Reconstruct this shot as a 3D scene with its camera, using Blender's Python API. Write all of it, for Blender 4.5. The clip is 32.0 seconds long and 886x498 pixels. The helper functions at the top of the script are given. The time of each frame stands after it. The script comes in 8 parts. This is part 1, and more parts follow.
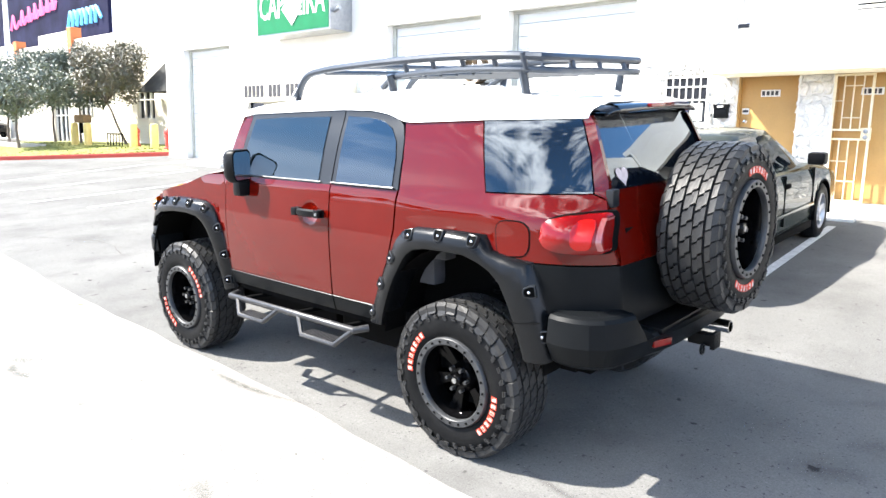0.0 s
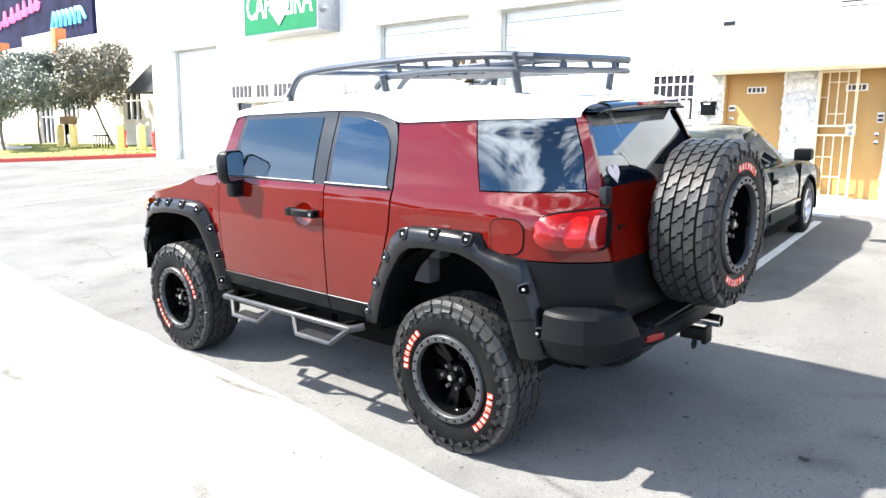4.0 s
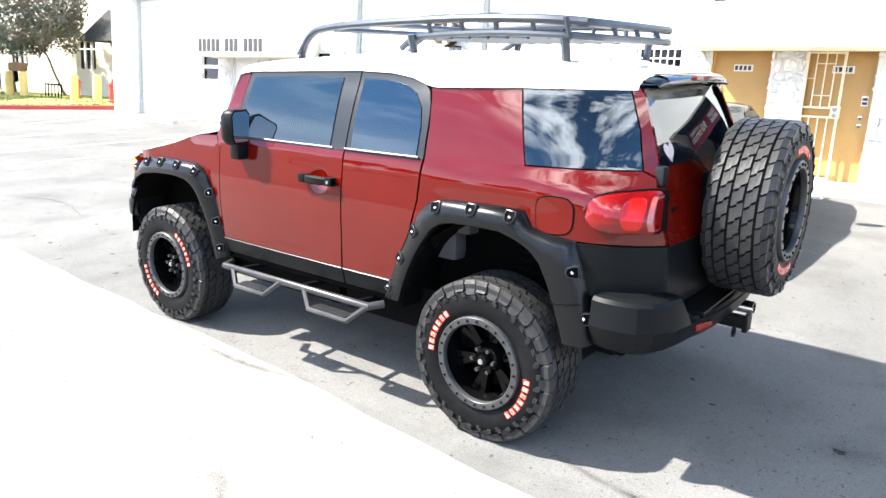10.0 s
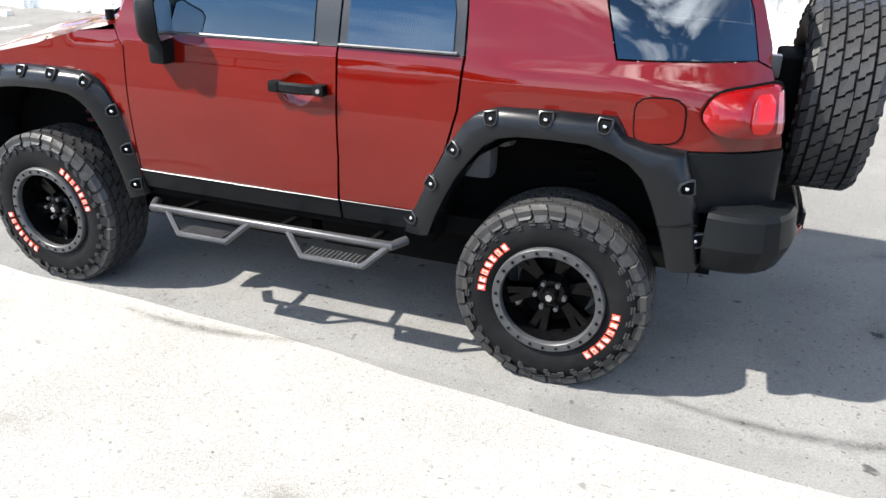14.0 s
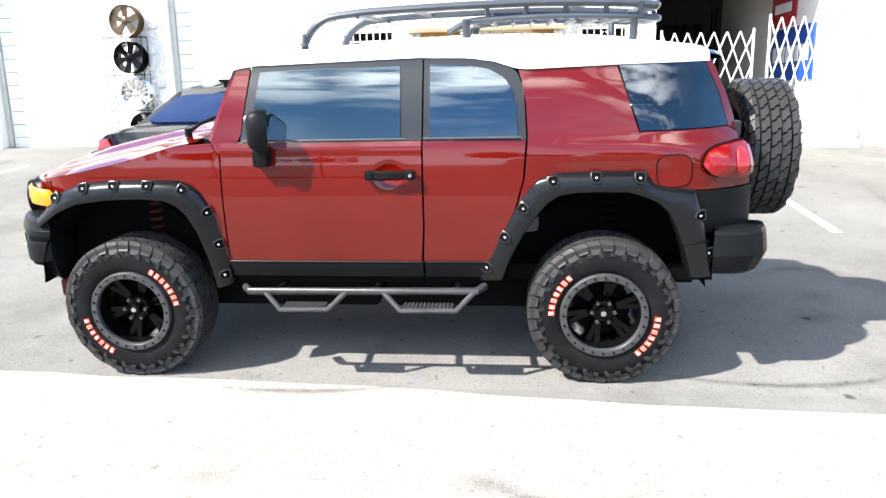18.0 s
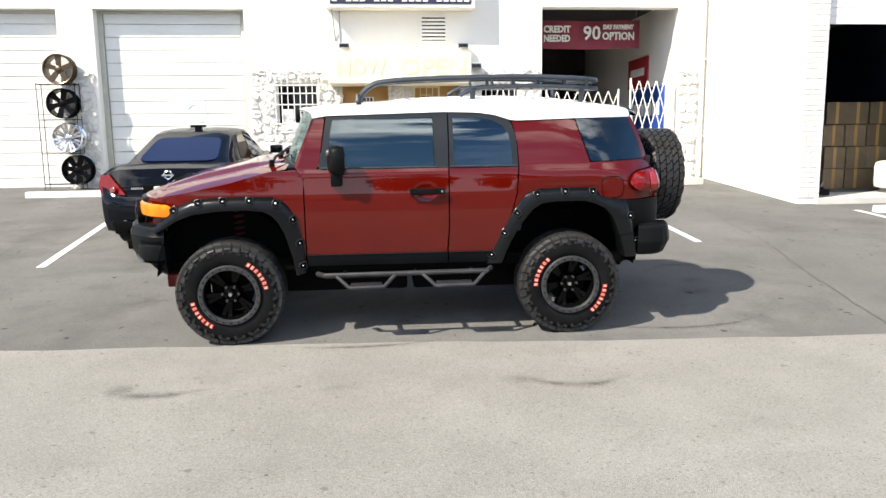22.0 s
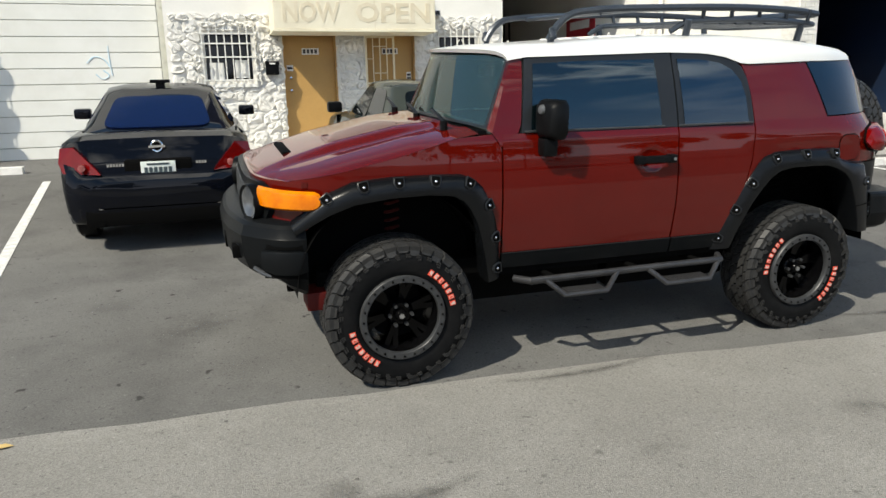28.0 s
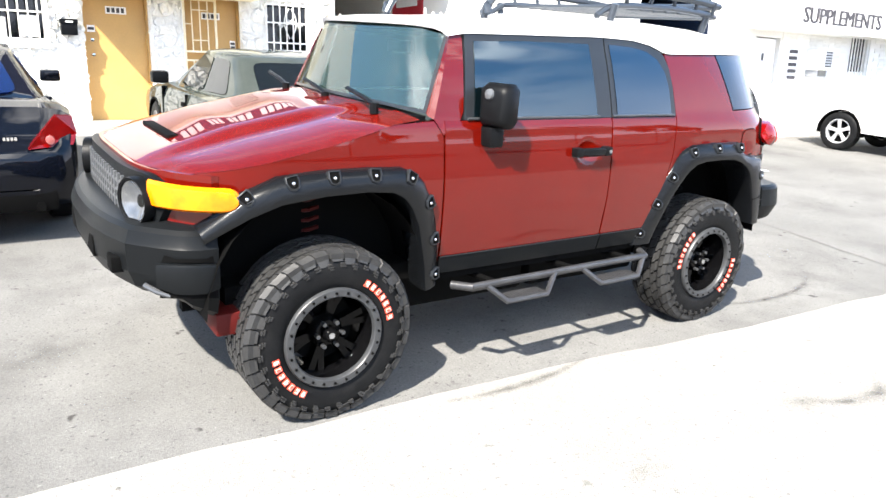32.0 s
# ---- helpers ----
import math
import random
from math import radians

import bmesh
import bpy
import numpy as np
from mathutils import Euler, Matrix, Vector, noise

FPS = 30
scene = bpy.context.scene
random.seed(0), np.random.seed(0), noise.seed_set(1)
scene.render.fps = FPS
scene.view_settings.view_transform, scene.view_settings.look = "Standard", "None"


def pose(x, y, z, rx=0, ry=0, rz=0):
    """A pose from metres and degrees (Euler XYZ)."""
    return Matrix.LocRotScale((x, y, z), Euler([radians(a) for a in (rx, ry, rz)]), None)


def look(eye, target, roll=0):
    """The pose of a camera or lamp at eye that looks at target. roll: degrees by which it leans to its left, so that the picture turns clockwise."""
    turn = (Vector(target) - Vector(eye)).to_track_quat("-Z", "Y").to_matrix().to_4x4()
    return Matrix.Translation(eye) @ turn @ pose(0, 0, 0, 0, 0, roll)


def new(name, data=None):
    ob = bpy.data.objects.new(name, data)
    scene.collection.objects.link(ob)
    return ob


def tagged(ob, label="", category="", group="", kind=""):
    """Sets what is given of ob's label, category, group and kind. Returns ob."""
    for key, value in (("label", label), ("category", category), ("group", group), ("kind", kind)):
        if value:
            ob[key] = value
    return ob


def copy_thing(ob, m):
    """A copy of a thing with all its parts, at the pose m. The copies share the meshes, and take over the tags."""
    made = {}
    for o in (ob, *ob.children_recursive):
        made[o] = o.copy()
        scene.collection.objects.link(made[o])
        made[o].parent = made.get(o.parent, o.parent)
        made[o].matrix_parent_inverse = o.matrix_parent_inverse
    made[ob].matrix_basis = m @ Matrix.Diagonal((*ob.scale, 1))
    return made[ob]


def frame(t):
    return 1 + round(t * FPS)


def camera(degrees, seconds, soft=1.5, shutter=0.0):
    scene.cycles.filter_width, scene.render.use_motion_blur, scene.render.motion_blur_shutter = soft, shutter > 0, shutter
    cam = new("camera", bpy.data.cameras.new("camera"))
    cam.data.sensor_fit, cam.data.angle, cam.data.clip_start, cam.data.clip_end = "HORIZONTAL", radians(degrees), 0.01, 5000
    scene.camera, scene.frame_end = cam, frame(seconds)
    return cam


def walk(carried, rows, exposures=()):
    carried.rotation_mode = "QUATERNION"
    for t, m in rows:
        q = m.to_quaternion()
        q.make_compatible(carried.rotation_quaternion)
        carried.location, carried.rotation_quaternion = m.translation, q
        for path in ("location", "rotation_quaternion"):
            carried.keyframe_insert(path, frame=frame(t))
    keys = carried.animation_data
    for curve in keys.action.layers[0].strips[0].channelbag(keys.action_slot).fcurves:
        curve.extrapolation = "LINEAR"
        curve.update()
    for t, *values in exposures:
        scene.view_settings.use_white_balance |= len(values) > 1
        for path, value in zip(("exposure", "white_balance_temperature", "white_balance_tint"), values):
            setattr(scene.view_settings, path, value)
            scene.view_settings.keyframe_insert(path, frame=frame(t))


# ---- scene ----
# ---- camera: seconds, eye, yaw, pitch, roll ----
ROWS = [
    (0, 3.641, -3.589, 1.655, 41.78, -8.99, 1.25),
    (0.5, 3.661, -3.565, 1.619, 41.17, -8.36, 2.06),
    (1, 3.682, -3.598, 1.658, 41.55, -9.12, 0.95),
    (1.5, 3.691, -3.600, 1.664, 41.46, -9.73, 0.71),
    (2, 3.692, -3.622, 1.655, 41.56, -9.33, 0.41),
    (2.5, 3.672, -3.632, 1.651, 41.17, -9.34, 0.60),
    (3, 3.646, -3.636, 1.642, 40.70, -9.28, 0.67),
    (3.5, 3.636, -3.630, 1.655, 40.86, -9.04, 0.77),
    (5.5, 3.684, -3.665, 1.661, 40.43, -9.33, 1.23),
    (6, 3.715, -3.662, 1.657, 40.07, -9.37, 1.63),
    (6.5, 3.856, -3.616, 1.652, 41.89, -8.76, 1.93),
    (7, 3.995, -3.604, 1.653, 43.97, -10.19, 1.87),
    (7.5, 4.030, -3.613, 1.653, 44.52, -10.33, 1.65),
    (8, 3.959, -3.611, 1.657, 43.92, -11.17, 2.23),
    (8.5, 3.776, -3.657, 1.653, 42.78, -10.87, 1.89),
    (9, 3.611, -3.715, 1.653, 41.78, -11.64, 1.88),
    (9.5, 3.415, -3.699, 1.642, 39.62, -12.64, 3.28),
    (10, 3.193, -3.698, 1.657, 37.23, -11.68, 3.25),
    (10.5, 2.973, -3.812, 1.666, 31.13, -11.76, 1.65),
    (11, 2.796, -3.903, 1.653, 28.49, -12.71, 1.19),
    (11.5, 2.616, -3.856, 1.649, 25.71, -14.40, 1.99),
    (12, 2.458, -3.758, 1.652, 23.86, -15.56, 1.01),
    (12.5, 2.281, -3.709, 1.643, 24.00, -18.08, 1.63),
    (13, 2.062, -3.718, 1.627, 22.27, -18.52, 0.61),
    (13.5, 1.919, -3.686, 1.639, 20.45, -19.36, 1.72),
    (15.5, 1.585, -3.573, 1.585, 17.21, -22.48, 2.12),
    (16, 1.445, -3.749, 1.581, 11.97, -17.66, 0.32),
    (16.5, 1.373, -4.014, 1.613, 9.50, -14.57, 0.61),
    (17, 1.236, -4.211, 1.630, 7.57, -12.76, 1.13),
    (17.5, 0.980, -4.425, 1.625, 6.53, -13.01, -1.57),
    (18, 0.869, -4.716, 1.594, 5.92, -12.10, -1.15),
    (18.5, 0.777, -4.959, 1.595, 3.21, -11.35, -0.20),
    (19, 0.521, -5.225, 1.593, -0.22, -9.61, -1.91),
    (19.5, 0.361, -5.453, 1.572, -0.48, -9.20, -0.89),
    (20, 0.261, -5.744, 1.551, -1.95, -9.54, -0.45),
    (20.5, 0.126, -5.927, 1.580, -1.91, -8.17, -0.07),
    (21, -0.109, -6.117, 1.575, -5.77, -9.12, -1.08),
    (21.5, -0.158, -6.296, 1.574, -4.52, -8.08, -0.87),
    (22, -0.176, -6.479, 1.560, -5.12, -8.50, -0.72),
    (22.5, -0.260, -6.570, 1.561, -5.16, -7.62, 0.17),
    (23, -0.477, -6.550, 1.556, -6.16, -7.98, 1.03),
    (23.5, -0.716, -6.465, 1.543, -6.53, -7.35, 2.28),
    (24, -0.887, -6.217, 1.541, -7.69, -8.37, 1.70),
    (24.5, -1.093, -5.957, 1.562, -9.79, -9.00, 2.71),
    (25, -1.416, -5.743, 1.580, -14.00, -9.57, 0.80),
    (25.5, -1.624, -5.543, 1.581, -14.88, -10.65, 1.55),
    (27.5, -2.270, -4.665, 1.544, -19.51, -12.03, -2.29),
    (28, -2.253, -4.534, 1.554, -17.86, -11.79, -1.43),
    (28.5, -2.225, -4.424, 1.549, -17.70, -13.15, 0.07),
    (29, -2.264, -4.309, 1.553, -18.44, -13.95, -0.33),
    (29.5, -2.341, -4.188, 1.553, -21.57, -14.27, -0.40),
    (30, -2.383, -4.073, 1.553, -24.29, -13.92, -0.41),
    (30.5, -2.352, -3.930, 1.551, -25.94, -13.65, -0.12),
    (31, -2.354, -3.812, 1.549, -27.57, -13.19, 0.37),
    (31.5, -2.470, -3.732, 1.547, -31.25, -14.33, 1.46),
    (32, -2.644, -3.733, 1.567, -34.21, -13.57, 1.22),
]


def eye_pose(x, y, z, yaw, pitch, roll):
    a, b = radians(yaw), radians(pitch)
    way = Vector((-math.sin(a) * math.cos(b), math.cos(a) * math.cos(b), math.sin(b)))
    return look((x, y, z), Vector((x, y, z)) + way, roll)


EXPOSURES = [(0, 2.03, 6500, 10), (3, 2.08, 6510, 10), (6, 1.98, 6520, 10), (8, 1.78, 6530, 10), (9, 1.9, 6530, 10), (11, 2.2, 6540, 10), (13, 2.1, 6540, 10), (15.5, 1.3, 6550, 10), (16, 1.3, 6560, 10), (17, 1.9, 6570, 10), (19, 1.75, 6600, 10), (20, 1.45, 6620, 10), (21, 1.5, 6650, 10), (22, 0.85, 6950, 10), (23, 0.6, 7020, 10), (24, 0.65, 7080, 10), (25, 0.8, 7050, 9), (25.5, 0.45, 7020, 8), (27.5, 0.1, 6970, 6), (28, 0.15, 6960, 6), (28.5, 0.4, 6930, 7), (29, 0.9, 6880, 8), (30, 1.4, 6800, 10), (30.5, 1.75, 6720, 10), (32, 1.95, 6650, 10)]
cam = camera(63.4, 32.0)
walk(cam, [(row[0], eye_pose(*row[1:])) for row in ROWS], EXPOSURES)

# ---- sky and sun ----
SUN_WAY = Vector((0.82, 0.54, -1.0)).normalized()
sun_elev = math.asin(-SUN_WAY.z)
sun_az = math.atan2(-SUN_WAY.x, -SUN_WAY.y)
world = bpy.data.worlds.new("sky")
scene.world = world
world.use_nodes = True
wt = world.node_tree
wt.nodes.clear()
w_out = wt.nodes.new("ShaderNodeOutputWorld")
w_bg = wt.nodes.new("ShaderNodeBackground")
w_sky = wt.nodes.new("ShaderNodeTexSky")
w_sky.sky_type, w_sky.sun_disc = "NISHITA", False
w_sky.sun_elevation, w_sky.sun_rotation = sun_elev, sun_az
w_sky.air_density, w_sky.dust_density = 1.0, 0.5
w_geo = wt.nodes.new("ShaderNodeTexCoord")
w_map = wt.nodes.new("ShaderNodeMapping")
w_map.inputs["Scale"].default_value = (1.2, 1.2, 4.2)
w_map.inputs["Rotation"].default_value = (0, 0, radians(62))
w_noise = wt.nodes.new("ShaderNodeTexNoise")
w_noise.inputs["Scale"].default_value, w_noise.inputs["Detail"].default_value, w_noise.inputs["Roughness"].default_value = 3.2, 10, 0.58
w_ramp = wt.nodes.new("ShaderNodeValToRGB")
w_ramp.color_ramp.elements[0].position, w_ramp.color_ramp.elements[1].position = 0.465, 0.63
w_mix = wt.nodes.new("ShaderNodeMix")
w_mix.data_type = "RGBA"
w_mix.inputs[7].default_value = (76.0, 76.0, 77.0, 1)
wt.links.new(w_geo.outputs["Generated"], w_map.inputs["Vector"])
wt.links.new(w_map.outputs["Vector"], w_noise.inputs["Vector"])
wt.links.new(w_noise.outputs["Fac"], w_ramp.inputs["Fac"])
# the clouds gather on the sun's side of the sky
w_sep = wt.nodes.new("ShaderNodeSeparateXYZ")
w_side = wt.nodes.new("ShaderNodeMapRange")
w_side.inputs[1].default_value, w_side.inputs[2].default_value, w_side.inputs[3].default_value, w_side.inputs[4].default_value = -0.2, 0.06, 1.0, 0.05
w_fac = wt.nodes.new("ShaderNodeMath")
w_fac.operation = "MULTIPLY"
wt.links.new(w_geo.outputs["Generated"], w_sep.inputs[0])
w_lean = wt.nodes.new("ShaderNodeVectorMath")
w_lean.operation = "DOT_PRODUCT"
w_lean.inputs[1].default_value = (0.6, 0.8, 0.0)
wt.links.new(w_geo.outputs["Generated"], w_lean.inputs[0])
wt.links.new(w_lean.outputs["Value"], w_side.inputs[0])
# and stand high over a clear blue belt
w_high = wt.nodes.new("ShaderNodeValToRGB")
for place, share in ((0.45, 0.1), (0.6, 1.0), (0.76, 1.0)):
    w_high.color_ramp.elements.new(place).color = (share, share, share, 1)
w_high.color_ramp.elements[0].color, w_high.color_ramp.elements[-1].color = (0.1, 0.1, 0.1, 1), (0.04, 0.04, 0.04, 1)
w_high.color_ramp.elements[-1].position = 0.86
w_bank = wt.nodes.new("ShaderNodeMath")
w_bank.operation = "MULTIPLY"
wt.links.new(w_sep.outputs["Z"], w_high.inputs[0])
wt.links.new(w_ramp.outputs["Color"], w_bank.inputs[0])
wt.links.new(w_high.outputs[0], w_bank.inputs[1])
wt.links.new(w_bank.outputs[0], w_fac.inputs[0])
wt.links.new(w_side.outputs[0], w_fac.inputs[1])
wt.links.new(w_fac.outputs[0], w_mix.inputs[0])
# strong clear blue below the clouds
w_down = wt.nodes.new("ShaderNodeMapRange")
w_down.interpolation_type = "SMOOTHSTEP"
w_down.inputs[1].default_value, w_down.inputs[2].default_value, w_down.inputs[3].default_value, w_down.inputs[4].default_value = 0.4, 0.85, 0.85, 0.0
w_belt = wt.nodes.new("ShaderNodeMix")
w_belt.data_type = "RGBA"
w_belt.inputs[7].default_value = (4.2, 9.8, 19.5, 1)
wt.links.new(w_sep.outputs["Z"], w_down.inputs[0])
wt.links.new(w_down.outputs[0], w_belt.inputs[0])
wt.links.new(w_sky.outputs["Color"], w_belt.inputs[6])
wt.links.new(w_belt.outputs[2], w_mix.inputs[6])
# pale haze low over the horizon
w_low = wt.nodes.new("ShaderNodeMapRange")
w_low.interpolation_type = "SMOOTHSTEP"
w_low.inputs[1].default_value, w_low.inputs[2].default_value, w_low.inputs[3].default_value, w_low.inputs[4].default_value = 0.0, 0.42, 0.85, 0.0
w_haze = wt.nodes.new("ShaderNodeMix")
w_haze.data_type = "RGBA"
w_haze.inputs[7].default_value = (24.0, 25.0, 29.0, 1)
wt.links.new(w_sep.outputs["Z"], w_low.inputs[0])
wt.links.new(w_low.outputs[0], w_haze.inputs[0])
wt.links.new(w_mix.outputs[2], w_haze.inputs[6])
wt.links.new(w_haze.outputs[2], w_bg.inputs["Color"])
w_bg.inputs["Strength"].default_value = 0.042
wt.links.new(w_bg.outputs["Background"], w_out.inputs["Surface"])

sun = new("sun", bpy.data.lights.new("sun", "SUN"))
sun.data.energy, sun.data.angle, sun.data.color = 5.0, radians(0.9), (1.0, 0.955, 0.885)
sun.matrix_world = look((0, 0, 20), Vector((0, 0, 20)) + SUN_WAY)


# ---- materials ----
def material(name, base, rough=0.5, metal=0.0, second=None, scale=6.0, grain=0.0, grain_scale=120.0, bump=0.0, bump_scale=60.0,
             coat=0.0, spec=0.5, random_tint=0.0, dirt=None, dirt_scale=1.2, dirt_amount=0.5, rough_var=0.0, emit=None, emit_strength=0.0, specks=None, spots=None, coat_ior=1.5):
    """A procedural surface: two tones at a large scale, grain at a small one, relief, dirt patches, and a tint for each object."""
    m = bpy.data.materials.new(name)
    m.use_nodes = True
    nt = m.node_tree
    b = nt.nodes["Principled BSDF"]
    b.inputs["Roughness"].default_value, b.inputs["Metallic"].default_value = rough, metal
    b.inputs["Coat Weight"].default_value, b.inputs["Specular IOR Level"].default_value = coat, spec
    b.inputs["Coat Roughness"].default_value, b.inputs["Coat IOR"].default_value = 0.02, coat_ior
    col = (*base, 1)
    b.inputs["Base Color"].default_value = col
    tc = nt.nodes.new("ShaderNodeTexCoord")
    src = None

    def tex(s, detail=5, rough_n=0.6):
        n = nt.nodes.new("ShaderNodeTexNoise")
        n.inputs["Scale"].default_value, n.inputs["Detail"].default_value, n.inputs["Roughness"].default_value = s, detail, rough_n
        nt.links.new(tc.outputs["Object"], n.inputs["Vector"])
        return n

    def ramp(n, lo, hi):
        r = nt.nodes.new("ShaderNodeMapRange")
        r.inputs[1].default_value, r.inputs[2].default_value = lo, hi
        nt.links.new(n.outputs["Fac"], r.inputs[0])
        return r

    def blend(fac, a, c, amount=None, mode="MIX"):
        x = nt.nodes.new("ShaderNodeMix")
        x.data_type, x.blend_type = "RGBA", mode
        if fac is not None:
            nt.links.new(fac, x.inputs[0])
        else:
            x.inputs[0].default_value = amount
        if hasattr(a, "is_linked"):
            nt.links.new(a, x.inputs[6])
        else:
            x.inputs[6].default_value = a
        if hasattr(c, "is_linked"):
            nt.links.new(c, x.inputs[7])
        else:
            x.inputs[7].default_value = c
        return x.outputs[2]

    if second is not None:
        src = blend(ramp(tex(scale), 0.36, 0.64).outputs[0], col, (*second, 1))
    if dirt is not None:
        r = ramp(tex(dirt_scale, 8, 0.65), 0.5, 0.72)
        k = nt.nodes.new("ShaderNodeMath")
        k.operation = "MULTIPLY"
        k.inputs[1].default_value = dirt_amount
        nt.links.new(r.outputs[0], k.inputs[0])
        src = blend(k.outputs[0], src if src is not None else col, (*dirt, 1))
    if grain:
        r = ramp(tex(grain_scale, 3, 0.7), 0.3, 0.7)
        lo, hi = (1 - grain,) * 3 + (1,), (1 + grain * 0.6,) * 3 + (1,)
        g = blend(r.outputs[0], lo, hi)
        src = blend(None, src if src is not None else col, g, 1.0, "MULTIPLY")
    if specks is not None:
        r = ramp(tex(46, 2, 0.5), 0.66, 0.7)
        src = blend(r.outputs[0], src if src is not None else col, (*specks, 1))
        r = ramp(tex(38, 2, 0.5), 0.30, 0.26)
        k = nt.nodes.new("ShaderNodeMath")
        k.operation = "MULTIPLY"
        k.inputs[1].default_value = 0.5
        nt.links.new(r.outputs[0], k.inputs[0])
        src = blend(k.outputs[0], src, tuple(min(1, c * 1.7) for c in base) + (1,))
    if spots is not None:
        r = ramp(tex(7.5, 2.5, 0.55), 0.69, 0.735)
        src = blend(r.outputs[0], src if src is not None else col, (*spots, 1))
    if random_tint:
        info = nt.nodes.new("ShaderNodeObjectInfo")
        r = nt.nodes.new("ShaderNodeMapRange")
        r.inputs[3].default_value, r.inputs[4].default_value = 1 - random_tint, 1 + random_tint
        nt.links.new(info.outputs["Random"], r.inputs[0])
        src = blend(None, src if src is not None else col, r.outputs[0], 1.0, "MULTIPLY")
    if src is not None:
        nt.links.new(src, b.inputs["Base Color"])
    if rough_var:
        r = ramp(tex(scale * 2.3, 6), 0.3, 0.7)
        r.inputs[3].default_value, r.inputs[4].default_value = max(0, rough - rough_var), min(1, rough + rough_var)
        nt.links.new(r.outputs[0], b.inputs["Roughness"])
    if bump:
        n = tex(bump_scale, 4)
        bp = nt.nodes.new("ShaderNodeBump")
        bp.inputs["Strength"].default_value, bp.inputs["Distance"].default_value = bump, 0.01
        nt.links.new(n.outputs["Fac"], bp.inputs["Height"])
        nt.links.new(bp.outputs["Normal"], b.inputs["Normal"])
    if emit is not None:
        b.inputs["Emission Color"].default_value, b.inputs["Emission Strength"].default_value = (*emit, 1), emit_strength
    return m


def glass_material(name, tint, rough=0.02, through_amount=0.3, ior=2.0, sheen=(1, 1, 1)):
    m = bpy.data.materials.new(name)
    m.use_nodes = True
    nt = m.node_tree
    b = nt.nodes["Principled BSDF"]
    b.inputs["Base Color"].default_value = (*tint, 1)
    b.inputs["Roughness"].default_value, b.inputs["IOR"].default_value = rough, ior
    b.inputs["Specular IOR Level"].default_value = 0.5
    b.inputs["Specular Tint"].default_value = (*sheen, 1)
    clear = nt.nodes.new("ShaderNodeBsdfTransparent")
    clear.inputs["Color"].default_value = (*[min(1, c * 6 + 0.45) for c in tint], 1)
    mix = nt.nodes.new("ShaderNodeMixShader")
    mix.inputs[0].default_value = through_amount
    nt.links.new(b.outputs[0], mix.inputs[1])
    nt.links.new(clear.outputs[0], mix.inputs[2])
    nt.links.new(mix.outputs[0], nt.nodes["Material Output"].inputs["Surface"])
    return m


M_ASPHALT = material("asphalt", (0.125, 0.123, 0.118), 0.9, second=(0.165, 0.162, 0.155), scale=0.5, grain=0.24, grain_scale=95, bump=0.35, bump_scale=140, dirt=(0.085, 0.083, 0.08), dirt_scale=0.9, dirt_amount=0.75, specks=(0.075, 0.075, 0.073), spots=(0.05, 0.048, 0.046), spec=0.12)
M_CONCRETE = material("street_concrete", (0.24, 0.233, 0.215), 0.85, second=(0.282, 0.274, 0.254), scale=0.8, grain=0.33, grain_scale=100, bump=0.55, bump_scale=150, dirt=(0.215, 0.209, 0.194), dirt_scale=1.9, dirt_amount=0.5, specks=(0.15, 0.145, 0.137), spots=(0.15, 0.145, 0.135), spec=0.15)
M_WALK = material("walk_concrete", (0.5, 0.48, 0.44), 0.85, second=(0.58, 0.56, 0.52), scale=1.5, grain=0.2, grain_scale=120, bump=0.2)
M_WALL = material("white_stucco", (0.8, 0.785, 0.74), 0.85, second=(0.76, 0.74, 0.69), scale=0.7, grain=0.06, grain_scale=90, bump=0.12, bump_scale=140, dirt=(0.62, 0.6, 0.53), dirt_scale=0.6, dirt_amount=0.35)
M_STONE = material("white_painted_stone", (0.78, 0.765, 0.72), 0.8, second=(0.7, 0.68, 0.63), scale=4, grain=0.1, grain_scale=60, bump=0.8, bump_scale=22, random_tint=0.08)
M_WHITE = material("white_paint", (0.8, 0.79, 0.76), 0.55, second=(0.74, 0.73, 0.69), scale=2.5, dirt=(0.6, 0.58, 0.52), dirt_amount=0.3)
M_LINE = material("road_marking_paint", (0.75, 0.75, 0.73), 0.8, second=(0.55, 0.55, 0.53), scale=14, grain=0.2, grain_scale=90)
# near-black that carries the shade of unlit rooms in its colour
M_ROOM_SHADE = material("painted_room_shade", (0.03, 0.03, 0.033), 0.9, second=(0.05, 0.048, 0.045), scale=1.5)
M_TAN = material("tan_door_paint", (0.46, 0.27, 0.085), 0.5, second=(0.42, 0.245, 0.075), scale=1.4, grain=0.06, grain_scale=40, dirt=(0.3, 0.18, 0.07), dirt_amount=0.3)
M_CREAM = material("cream_canopy_paint", (0.78, 0.73, 0.58), 0.7, second=(0.74, 0.68, 0.52), scale=1.2, dirt=(0.6, 0.53, 0.4), dirt_amount=0.3)
M_BLACK = material("black_plastic", (0.0035, 0.0038, 0.0042), 0.4, spec=0.1, second=(0.005, 0.0054, 0.006), scale=5, grain=0.15, grain_scale=300, bump=0.1, bump_scale=400)
M_METAL = material("grey_metal", (0.45, 0.45, 0.45), 0.4, 0.9, second=(0.38, 0.38, 0.38), scale=9, rough_var=0.12)
M_CHROME = material("chrome", (0.75, 0.75, 0.76), 0.12, 1.0, rough_var=0.05)


